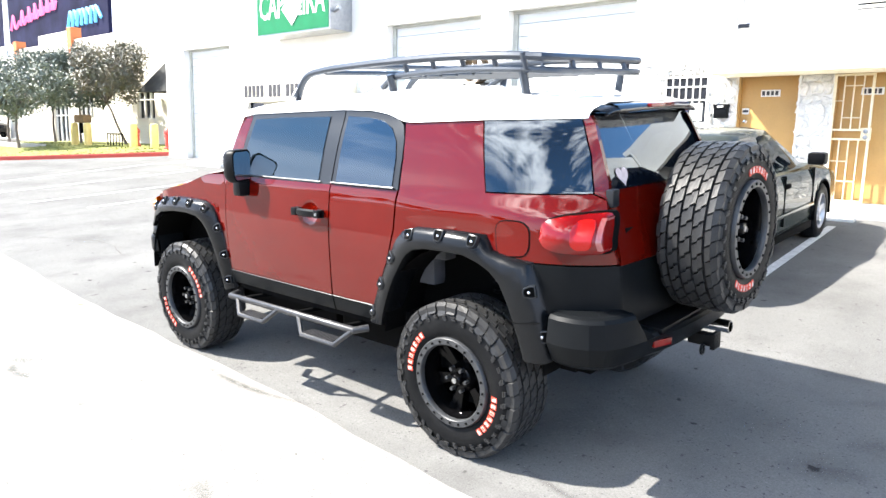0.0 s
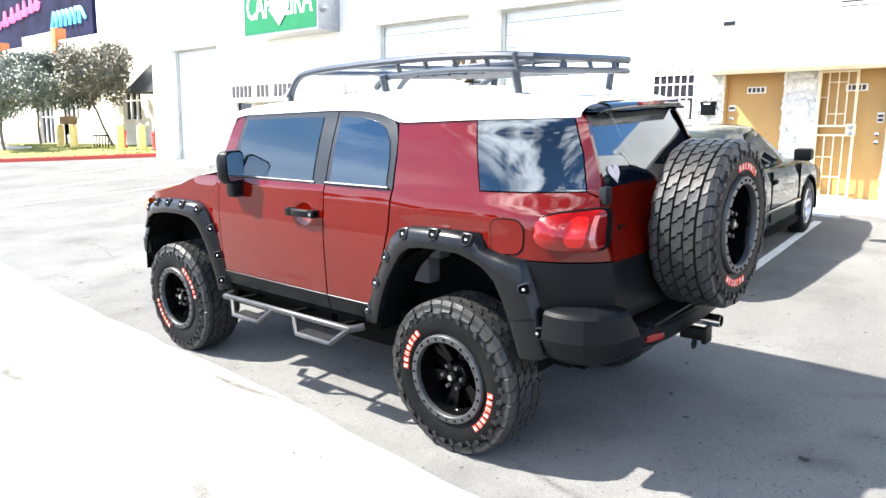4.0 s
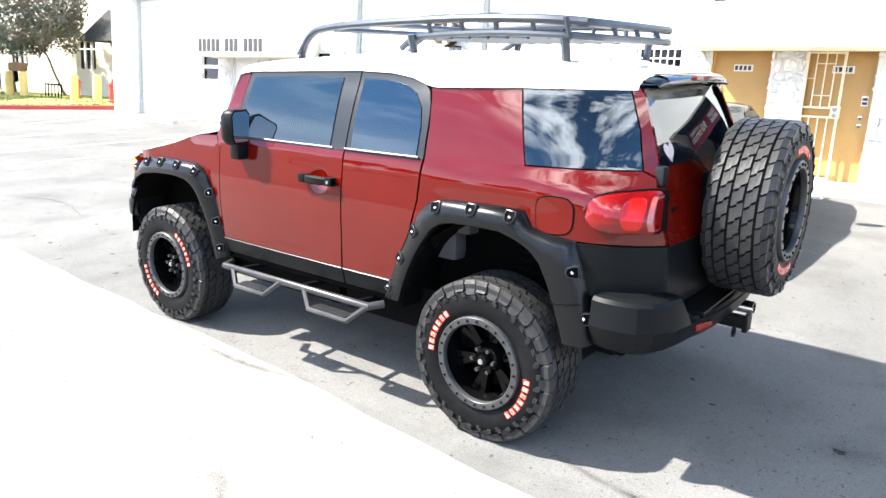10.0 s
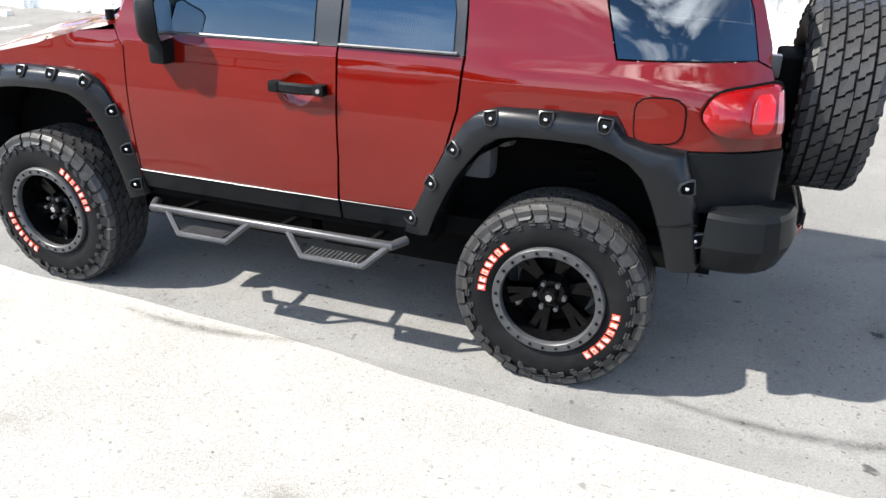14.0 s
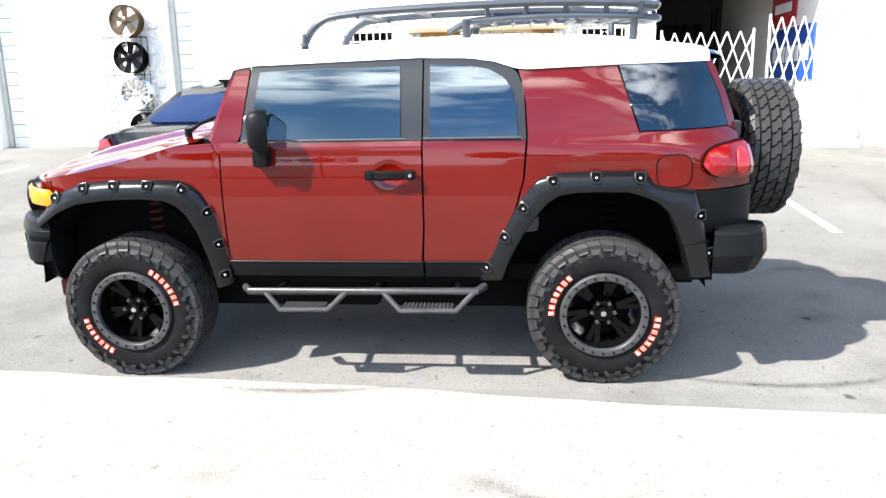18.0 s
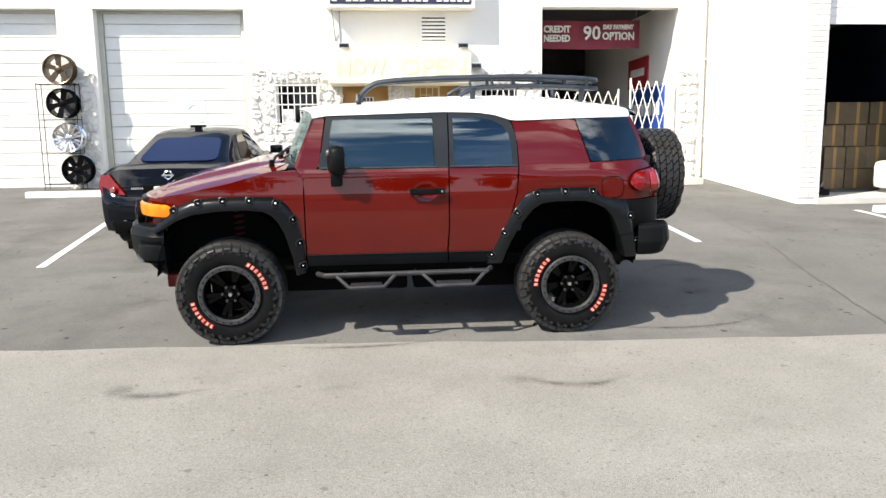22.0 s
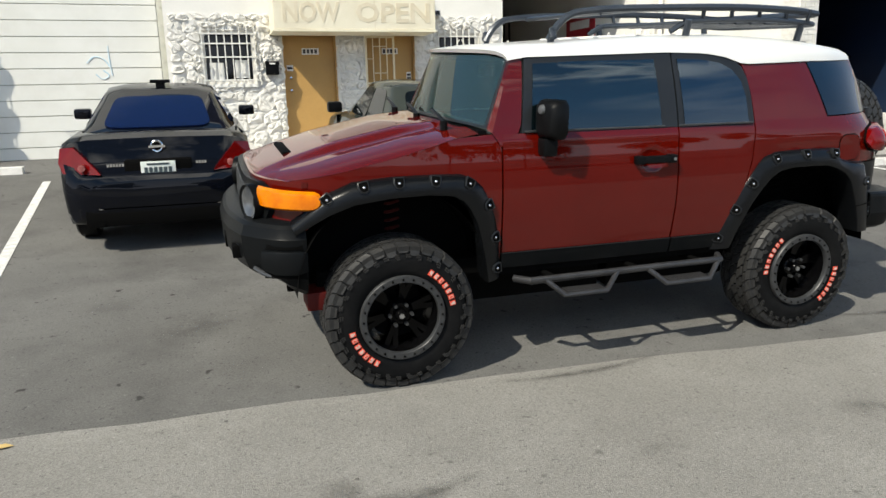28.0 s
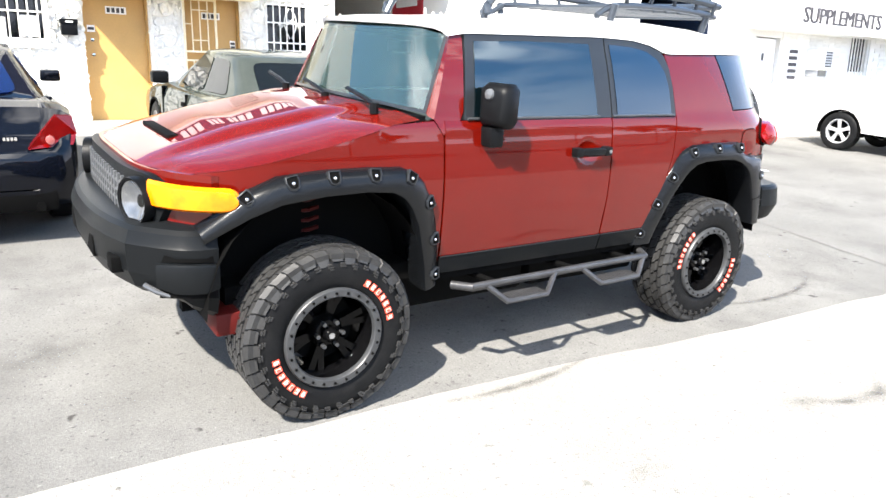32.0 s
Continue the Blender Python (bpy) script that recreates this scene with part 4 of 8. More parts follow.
rb = bumper(rb_path, rb_section, "rear_bumper", M_CLAD, "charcoal rear bumper")
part("step_pad", boxes((2.1, 2.26, -0.46, 0.46, 0.735, 0.764), bevel=0.006), M_BLACK, rb, "ribbed step pad")
for s in (-1, 1):
    bm = bmesh.new()
    box(bm, -0.02, 0.006, -0.055, 0.055, -0.017, 0.017, 0.005, Matrix.Translation((2.262, s * 0.46, 0.7)) @ Euler((0, 0, radians(s * 20.6))).to_matrix().to_4x4())
    part("reflector", bm, M_TAIL, rb, "red bumper reflector")
    # corner cladding above the bumper
    part("corner_cladding", panel([(1.78, 0.85), (2.14, 0.85), (2.13, 1.078), (1.78, 1.078)], s, 0.008), M_CLAD, fj, "charcoal corner cladding")
hitch = part("tow_hitch", boxes((2.2, 2.33, -0.03, 0.03, 0.57, 0.63), bevel=0.006), M_BLACK, fj, "square tow hitch")
part("hitch_lip", boxes((2.32, 2.345, -0.042, 0.042, 0.558, 0.642), bevel=0.006), M_BLACK, hitch)
part("hitch_ring", tube(bmesh.new(), [(2.29, -0.055 + 0.02 * math.cos(a), 0.56 + 0.026 * math.sin(a)) for a in [k * 0.785 for k in range(9)]], 0.007, 6), M_BLACK, hitch)
bm = revolve(bmesh.new(), [(0.036, -0.2), (0.036, 0.0), (0.03, 0.0), (0.03, -0.18)], "x", 20, (2.27, 0.38, 0.56))
part("exhaust_tip", bm, M_CHROME, fj, "bright exhaust tip")

# rear door with glass, spoiler and spare
def hatch_x(z):
    return lerp([(0.8, 2.135), (1.1, 2.125), (1.25, 2.09), (1.36, 2.04), (1.45, 2.008), (1.56, 1.965), (1.66, 1.918), (1.78, 1.85)], z)


def hatch_sheet(y0, y1, z0, z1, off, ny=14, nz=8, thick=0.03):
    bm = bmesh.new()
    loops = []
    for i in range(ny + 1):
        t = i / ny
        row = []
        for k in range(nz + 1):
            z = z0 + (z1 - z0) * k / nz
            half = min(0.62, side_y(min(hatch_x(z), 2.08), z)) / 0.66
            y = (y0 + (y1 - y0) * t) * half
            row.append((hatch_x(z) + off - 0.03 * (y / 0.66) ** 2, y, z))
        loops.append(row)
    rings(bm, loops, False)
    ext = bmesh.ops.extrude_edge_only(bm, edges=[e for e in bm.edges if e.is_boundary])["geom"]
    for v in ext:
        if isinstance(v, bmesh.types.BMVert):
            v.co.x -= thick
    return bm


hatch = part("rear_hatch", hatch_sheet(-0.64, 0.64, 1.05, 1.4, 0.018), M_RED, fj)
part("hatch_cladding", hatch_sheet(-0.65, 0.65, 0.78, 1.07, 0.02), M_CLAD, hatch, "charcoal lower hatch")
glass = part("rear_window", hatch_sheet(-0.65, 0.65, 1.4, 1.75, 0.024, thick=0.012), glass_material("rear_glass", (0.002, 0.004, 0.008), 0.012, 0.08, 1.9, (0.75, 0.88, 1.0)), hatch, "rear window with stickers")
part("high_stop_lamp", boxes((1.985, 2.008, -0.13, 0.13, 1.765, 1.783), bevel=0.004), M_TAIL, fj, "red high stop lamp")
part("hatch_hinge", boxes((2.03, 2.068, -0.6, -0.54, 1.33, 1.41), bevel=0.006), M_FRAME, hatch)
part("hatch_hinge", boxes((2.08, 2.12, -0.6, -0.55, 0.98, 1.06), bevel=0.006), M_FRAME, hatch)
part("hatch_badge", boxes((2.085, 2.099, -0.53, -0.46, 1.16, 1.23), bevel=0.003), M_BLACK_SHADE, hatch)
bm = bmesh.new()
heart = [(0.016 * 16 * math.sin(a) ** 3 / 5.2, 0.016 * (13 * math.cos(a) - 5 * math.cos(2 * a) - 2 * math.cos(3 * a) - math.cos(4 * a)) / 5.2) for a in [2 * math.pi * k / 28 for k in range(28)]]
bm.faces.new([bm.verts.new((hatch_x(1.46 + v) + 0.03 - 0.03 * ((-0.43 + u) / 0.66) ** 2, -0.43 + u, 1.46 + v)) for u, v in heart])
part("heart_sticker", bm, M_LETTER_W, hatch, "white heart sticker")


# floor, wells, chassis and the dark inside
# under-car shade is put into the near-black of these parts
part("underbody", boxes((-1.75, 1.95, -0.7, 0.7, 0.55, 0.64), (-0.72, 0.72, -0.8, 0.8, 0.56, 0.62)), M_BLACK_SHADE, fj)
part("chassis_rail", boxes((-1.7, 1.9, -0.48, -0.38, 0.46, 0.55), (-1.7, 1.9, 0.38, 0.48, 0.46, 0.55)), M_BLACK_SHADE, fj)
part("fuel_tank", boxes((0.1, 1.0, -0.58, 0.58, 0.33, 0.58), bevel=0.03), M_BLACK_SHADE, fj)
part("gearbox", boxes((-1.55, 0.05, -0.58, 0.58, 0.33, 0.6), bevel=0.03), M_BLACK_SHADE, fj)
part("axle_housing", boxes((1.2, 1.5, -0.6, 0.6, 0.34, 0.62), bevel=0.05), M_BLACK_SHADE, fj)
part("silencer", boxes((1.6, 1.85, -0.6, 0.6, 0.5, 0.64), bevel=0.04), M_BLACK_SHADE, fj)
part("engine_bay", boxes((-1.9, -0.85, -0.56, 0.56, 0.6, 1.12)), M_BLACK_SHADE, fj)
part("rear_bulk", boxes((0.95, 2.02, -0.55, 0.55, 0.62, 1.05)), M_BLACK_SHADE, fj)
for x in (-1.345, 1.345):
    part("axle", tube(bmesh.new(), [(x, -0.72, 0.425), (x, 0.72, 0.425)], 0.05, 10), M_BLACK_SHADE, fj)
    for s in (-1, 1):
        # well and inner arch carry the wheel arch's shade as near-black colour
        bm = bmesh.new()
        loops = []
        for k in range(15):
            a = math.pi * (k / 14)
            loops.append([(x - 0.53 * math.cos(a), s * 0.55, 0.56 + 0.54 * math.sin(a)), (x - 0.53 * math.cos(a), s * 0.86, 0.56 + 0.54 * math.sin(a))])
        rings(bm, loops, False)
        part("wheel_well", bm, M_BLACK_SHADE, fj)
        part("inner_arch", boxes((x - 0.55, x + 0.55, min(s * 0.5, s * 0.55), max(s * 0.5, s * 0.55), 0.5, 1.12)), M_BLACK_SHADE, fj)
        bm = bmesh.new()
        hz = [(x + 0.05 + 0.055 * math.cos(k * 0.9), s * 0.52 + 0.055 * math.sin(k * 0.9), 0.74 + 0.32 * k / 46) for k in range(47)]
        tube(bm, hz, 0.011, 5)
        part("coil_spring", bm, M_RED_SHOCK if x < 0 else M_BLACK_SHADE, fj)
for x, y in ((-0.1, -0.4), (-0.1, 0.4), (0.75, -0.4), (0.75, 0.4)):
    seat = part("seat", boxes((x - 0.28, x + 0.25, y - 0.24, y + 0.24, 0.8, 1.0), bevel=0.04), M_SEAT, fj, "grey front seat" if x < 0 else "grey rear seat")
    part("seat_back", boxes((x + 0.2, x + 0.34, y - 0.24, y + 0.24, 0.95, 1.5), bevel=0.05), M_SEAT, seat)
    part("headrest", boxes((x + 0.24, x + 0.34, y - 0.12, y + 0.12, 1.52, 1.68), bevel=0.03), M_SEAT, seat)
part("dashboard", boxes((-0.82, -0.58, -0.72, 0.72, 1.05, 1.36), bevel=0.04), M_SEAT, fj)
part("steering_wheel", tube(bmesh.new(), [(-0.52 + 0.06 * math.sin(a), -0.4 + 0.19 * math.cos(a), 1.28 + 0.18 * math.sin(a)) for a in [2 * math.pi * k / 20 for k in range(21)]], 0.015, 6), M_BLACK, fj)
part("cabin_floor", boxes((-0.8, 0.7, -0.78, 0.78, 0.64, 0.72), (0.7, 1.95, -0.54, 0.54, 0.9, 1.06)), M_BLACK_SHADE, fj)
part("inside_mirror", boxes((-0.52, -0.49, -0.13, 0.13, 1.63, 1.7), bevel=0.012), M_BLACK, fj, "black inside mirror")
part("cabin_lining", boxes((-0.6, 1.5, -0.52, 0.52, 1.73, 1.75)), M_SEAT, fj)


# wheel-arch flares
def flare(outer, inner, lips, s, name, bolts):
    """Lofts a flare from the body out to its lip; the lines have the same count of points, in x and z, and lips gives each one's half width."""
    bm = bmesh.new()
    loops = []
    for (ox, oz), (ix, iz), y_lip in zip(outer, inner, lips):
        y_body = side_y(ox, oz) - 0.01
        q = lambda t, y: (ox + (ix - ox) * t, s * y, oz + (iz - oz) * t)
        loops.append([q(-0.03, y_body), q(0.0, min(y_body + 0.03, y_lip - 0.02)), q(0.12, y_lip - 0.015), q(0.3, y_lip - 0.002), q(0.75, y_lip + 0.012), q(0.95, y_lip + 0.008), q(1.0, y_lip - 0.008), q(1.02, y_lip - 0.05), q(1.0, 0.72)])
    rings(bm, loops, False)
    f = part(name, bm, M_FLARE, fj, "black bolt-on wheel-arch flare", angle=55)
    for x, z, tilt in bolts:
        best = None
        for (o0, i0, l0), (o1, i1, l1) in zip(zip(outer, inner, lips), zip(outer[1:], inner[1:], lips[1:])):
            for a in range(9):
                ox, oz, ix, iz = [p + (q - p) * a / 8 for p, q in zip((*o0, *i0), (*o1, *i1))]
                for b in range(12):
                    t = b * 0.03
                    dist = math.hypot(ox + (ix - ox) * t - x, oz + (iz - oz) * t - z)
                    if best is None or dist < best[0]:
                        best = (dist, t, side_y(ox, oz), l0 + (l1 - l0) * a / 8)
        lip = best[3]
        y = lerp([(0.0, min(best[2] + 0.02, lip - 0.02)), (0.12, lip - 0.015), (0.3, lip - 0.002)], best[1]) + 0.002
        m = Matrix.Translation((x, s * y, z)) @ Euler((0, radians(tilt), 0)).to_matrix().to_4x4()
        bm = bmesh.new()
        m = m @ Euler((radians(s * 24), 0, 0)).to_matrix().to_4x4()
        pocket = [(-0.03, 0.004), (-0.027, 0.03), (0.027, 0.03), (0.03, 0.004), (0.021, -0.026), (0.0, -0.034), (-0.021, -0.026)]
        loops = [[m @ Vector((u * k, s * d, v * k)) for u, v in pocket] for k, d in ((1.06, -0.012), (1.0, 0.008), (0.86, 0.01), (0.78, 0.003))]
        bm = bmesh.new()
        rings(bm, loops, True)
        rim = part("flare_pocket", bm, M_FRAME, f)
        bm = bmesh.new()
        bm.faces.new([bm.verts.new(m @ Vector((u * 0.8, s * 0.0035, v * 0.8))) for u, v in pocket])
        part("pocket_face", bm, M_BLACK_SHADE, rim)
        bm = bmesh.new()
        bmesh.ops.create_icosphere(bm, subdivisions=2, radius=0.0095, matrix=m @ Matrix.Translation((0, s * 0.005, -0.002)))
        part("bolt", bm, M_CHROME, f, "bright pocket bolt")


F_OUT = [(-1.885, 0.94), (-1.81, 1.0), (-1.71, 1.085), (-1.57, 1.145), (-1.36, 1.162), (-1.15, 1.163), (-0.985, 1.158), (-0.905, 1.125), (-0.865, 1.085), (-0.815, 0.99), (-0.782, 0.9), (-0.755, 0.75), (-0.738, 0.56)]
F_IN = [(-1.865, 0.885), (-1.8, 0.925), (-1.7, 0.985), (-1.57, 1.035), (-1.38, 1.06), (-1.18, 1.065), (-1.05, 1.052), (-0.99, 1.02), (-0.945, 0.97), (-0.9, 0.88), (-0.875, 0.79), (-0.845, 0.67), (-0.825, 0.54)]
F_LIP = [0.83, 0.85, 0.885, 0.903, 0.912, 0.914, 0.912, 0.906, 0.9, 0.892, 0.882, 0.872, 0.862]
R_OUT = [(0.675, 0.59), (0.71, 0.69), (0.753, 0.785), (0.815, 0.9), (0.88, 1.01), (0.945, 1.105), (1.0, 1.155), (1.09, 1.183), (1.3, 1.19), (1.535, 1.188), (1.58, 1.12), (1.67, 1.1), (1.795, 1.085), (1.832, 0.98), (1.862, 0.88), (1.888, 0.76), (1.905, 0.628)]
R_IN = [(0.8, 0.6), (0.835, 0.7), (0.875, 0.785), (0.925, 0.88), (0.985, 0.965), (1.04, 1.03), (1.1, 1.068), (1.18, 1.083), (1.3, 1.088), (1.44, 1.085), (1.53, 1.062), (1.595, 1.03), (1.65, 0.975), (1.695, 0.89), (1.735, 0.79), (1.765, 0.7), (1.785, 0.628)]
R_LIP = [0.86, 0.868, 0.875, 0.88, 0.886, 0.892, 0.897, 0.902, 0.908, 0.908, 0.906, 0.904, 0.902, 0.9, 0.898, 0.895, 0.89]
F_BOLTS = [(-1.705, 1.07, -38), (-1.518, 1.127, -12), (-1.335, 1.139, 0), (-1.14, 1.139, 4), (-0.948, 1.115, 30), (-0.828, 0.985, 68), (-0.785, 0.8, 78), (-0.77, 0.62, 84)]
R_BOLTS = [(0.713, 0.665, -66), (0.812, 0.84, -60), (0.909, 1.0, -58), (1.063, 1.145, -12), (1.28, 1.165, 0), (1.5, 1.163, 4), (1.816, 0.96, 80), (1.875, 0.755, 86)]
for s in (-1, 1):
    flare(F_OUT, F_IN, F_LIP, s, "front_flare", F_BOLTS)
    flare(R_OUT, R_IN, R_LIP, s, "rear_flare", R_BOLTS)
    part("flare_seam", tube(bmesh.new(), [(1.728 + 0.145 * k / 6, s * (0.9075 - 0.018 * (k / 6) ** 3), 0.806 + 0.018 * k / 6) for k in range(7)], 0.003, 6), M_BLACK_SHADE, fj, "fine dark seam across the flare")


# side steps, handles, mirrors
def step_bar(s):
    y = s * 0.985
    bm = tube(bmesh.new(), [(-0.66, s * 0.86, 0.545), (-0.6, y - s * 0.03, 0.553), (0.66, y - s * 0.03, 0.562), (0.7, s * 0.88, 0.565)], 0.021, 10)
    bar = part("side_step", bm, M_STEP, fj, "grey tubular side step")
    for x0, x1 in ((-0.515, -0.05), (0.15, 0.65)):
        bm = tube(bmesh.new(), [(x0, y - s * 0.03, 0.553), (x0 + 0.1, y + s * 0.03, 0.47), (x1 - 0.1, y + s * 0.03, 0.47), (x1, y - s * 0.03, 0.558)], 0.016, 8)
        hoop = part("step_hoop", bm, M_STEP, bar)
        part("step_tread", boxes(*[(x0 + 0.115 + k * (x1 - x0 - 0.245) / 12, x0 + 0.128 + k * (x1 - x0 - 0.245) / 12, y - 0.035, y + 0.045, 0.47, 0.49) for k in range(13)], (x0 + 0.11, x1 - 0.11, y - 0.03, y + 0.04, 0.463, 0.482)), M_STEP, bar, "ribbed metal tread")
    for x in (-0.45, 0.1, 0.55):
        part("step_bracket", tube(bmesh.new(), [(x, s * 0.5, 0.52), (x, y - s * 0.03, 0.555)], 0.018, 6), M_BLACK_SHADE, bar)


def door_handle(s, x0, x1, z, parent_name):
    bm = bmesh.new()
    loops = []
    for k in range(9):
        u = k / 8
        out = 0.035 + 0.022 * math.sin(math.pi * u)
        h = 0.02 + 0.004 * math.sin(math.pi * u)
        xx = x0 + (x1 - x0) * u
        yb = side_y(xx, z)
        loops.append([(xx, s * (yb + out - 0.014), z - h), (xx, s * (yb + out), z - h * 0.6), (xx, s * (yb + out), z + h * 0.6), (xx, s * (yb + out - 0.014), z + h)])
    rings(bm, loops, True, True, True)
    h = part("door_handle", bm, M_BLACK, fj, "black pull handle")
    for xx in (x0 + 0.02, x1 - 0.025):
        part("handle_foot", boxes((xx - 0.025, xx + 0.025, min(s * side_y(xx, z), s * (side_y(xx, z) + 0.05)), max(s * side_y(xx, z), s * (side_y(xx, z) + 0.05)), z - 0.024, z + 0.024), bevel=0.008), M_BLACK, h)
    part("lock", tube(bmesh.new(), [(x1 - 0.02, s * (side_y(x1, z) + 0.05), z), (x1 - 0.02, s * (side_y(x1, z) + 0.056), z)], 0.009, 10), M_METAL, h)


def mirror(s):
    base = part("mirror_stalk", boxes((-0.53, -0.445, min(s * 0.82, s * 0.92), max(s * 0.82, s * 0.92), 1.235, 1.335), bevel=0.018), M_BLACK, fj, "black mirror stalk")
    bm = bmesh.new()
    loops = []
    for k, (x, g) in enumerate([(-0.542, 0.6), (-0.535, 0.78), (-0.518, 0.92), (-0.49, 1.0), (-0.455, 1.0), (-0.44, 0.97)]):
        cy, cz, hy, hz = 0.9, 1.435, 0.088 * g, 0.104 * g
        loops.append([(x, s * (cy + hy * a), cz + hz * b) for a, b in ((-0.75, -1), (0.75, -1), (1, -0.7), (1, 0.75), (0.7, 1), (-0.7, 1), (-1, 0.75), (-1, -0.75))])
    toe = Matrix.Translation((-0.48, s * 0.9, 0)) @ Matrix.Rotation(-s * radians(16), 4, "Z") @ Matrix.Translation((0.48, -s * 0.9, 0))
    rings(bm, loops, True, True, True)
    bm.transform(toe)
    h = part("mirror_housing", bm, M_BLACK, base, angle=50)
    bm = bmesh.new()
    bm.faces.new([bm.verts.new((-0.438, s * (0.9 + 0.078 * a), 1.435 + 0.09 * b)) for a, b in ((-0.75, -1), (0.75, -1), (1, -0.7), (1, 0.75), (0.7, 1), (-0.7, 1), (-1, 0.75), (-1, -0.75))])
    bm.transform(toe)
    part("mirror_glass", bm, M_CHROME, base, "mirror glass")
    bm = revolve(bmesh.new(), [(0.001, -0.012), (0.02, -0.008), (0.026, 0.0), (0.03, 0.03)], "x", 20, (-0.545, s * 0.885, 1.488))
    bm.transform(toe)
    part("mirror_lamp", bm, M_MESH, base, "small round lamp")


for s in (-1, 1):
    step_bar(s)
    door_handle(s, 0.075, 0.335, 1.185, "front_door")
    mirror(s)


# roof rack
def rack():
    r = part("roof_rack", tube(bmesh.new(), curve_pts([(-0.32, -0.5, 1.85), (-0.27, -0.505, 1.93), (-0.2, -0.51, 1.985), (-0.1, -0.515, 2.01), (0.2, -0.525, 2.03), (0.9, -0.535, 2.045), (1.35, -0.53, 2.035), (1.57, -0.5, 2.02), (1.62, -0.44, 2.015), (1.63, 0, 2.015),
                                                       (1.62, 0.44, 2.015), (1.57, 0.5, 2.02), (1.35, 0.53, 2.035), (0.9, 0.535, 2.045), (0.2, 0.525, 2.03), (-0.1, 0.515, 2.01), (-0.2, 0.51, 1.985), (-0.27, 0.505, 1.93), (-0.32, 0.5, 1.85)], 4), 0.022, 8), M_RACK, fj, "grey tubular roof rack")
    low = curve_pts([(0.5, -0.5, 1.9), (0.57, -0.505, 1.94), (0.68, -0.51, 1.965), (1.1, -0.52, 1.975), (1.42, -0.51, 1.965), (1.58, -0.48, 1.955), (1.64, -0.4, 1.95), (1.65, 0, 1.95), (1.64, 0.4, 1.95), (1.58, 0.48, 1.955), (1.42, 0.51, 1.965), (1.1, 0.52, 1.975), (0.68, 0.51, 1.965), (0.57, 0.505, 1.94), (0.5, 0.5, 1.9)], 4)
    part("lower_rail", tube(bmesh.new(), low, 0.018, 8), M_RACK, r)
    for s in (-1, 1):
        for x in (0.72, 0.93, 1.14, 1.35, 1.53):
            part("rail_post", tube(bmesh.new(), [(x, s * 0.51, 1.96), (x - 0.01, s * 0.53, 2.04)], 0.014, 6), M_RACK, r)
        for x, y in ((1.5, 0.46), (0.6, 0.5), (-0.31, 0.5)):
            part("rack_foot", tube(bmesh.new(), [(x, s * y, 1.82), (x, s * (y + 0.02), 1.9), (x, s * (y + 0.04), 1.97 if x > 0 else 1.86)], 0.022, 8), M_RACK, r)
            part("foot_plate", boxes((x - 0.06, x + 0.06, s * y - 0.03, s * y + 0.03, lerp(ROOF_TOP, x) - 0.03, lerp(ROOF_TOP, x) - 0.008), bevel=0.006), M_RACK, r)
    for k in range(9):
        x = 0.62 + 0.115 * k
        part("cross_slat", tube(bmesh.new(), [(x, -0.51, 1.955), (x, 0.51, 1.955)], 0.012, 6), M_RACK, r)
    for x in (0.0, 0.3):
        part("cross_slat", tube(bmesh.new(), [(x, -0.52, 2.005 if x == 0 else 2.03), (x, 0.52, 2.005 if x == 0 else 2.03)], 0.016, 6), M_RACK, r)
    for y in (-0.26, 0.0, 0.26):
        part("rear_post", tube(bmesh.new(), [(1.65, y, 1.95), (1.63, y, 2.015)], 0.013, 6), M_RACK, r)


rack()


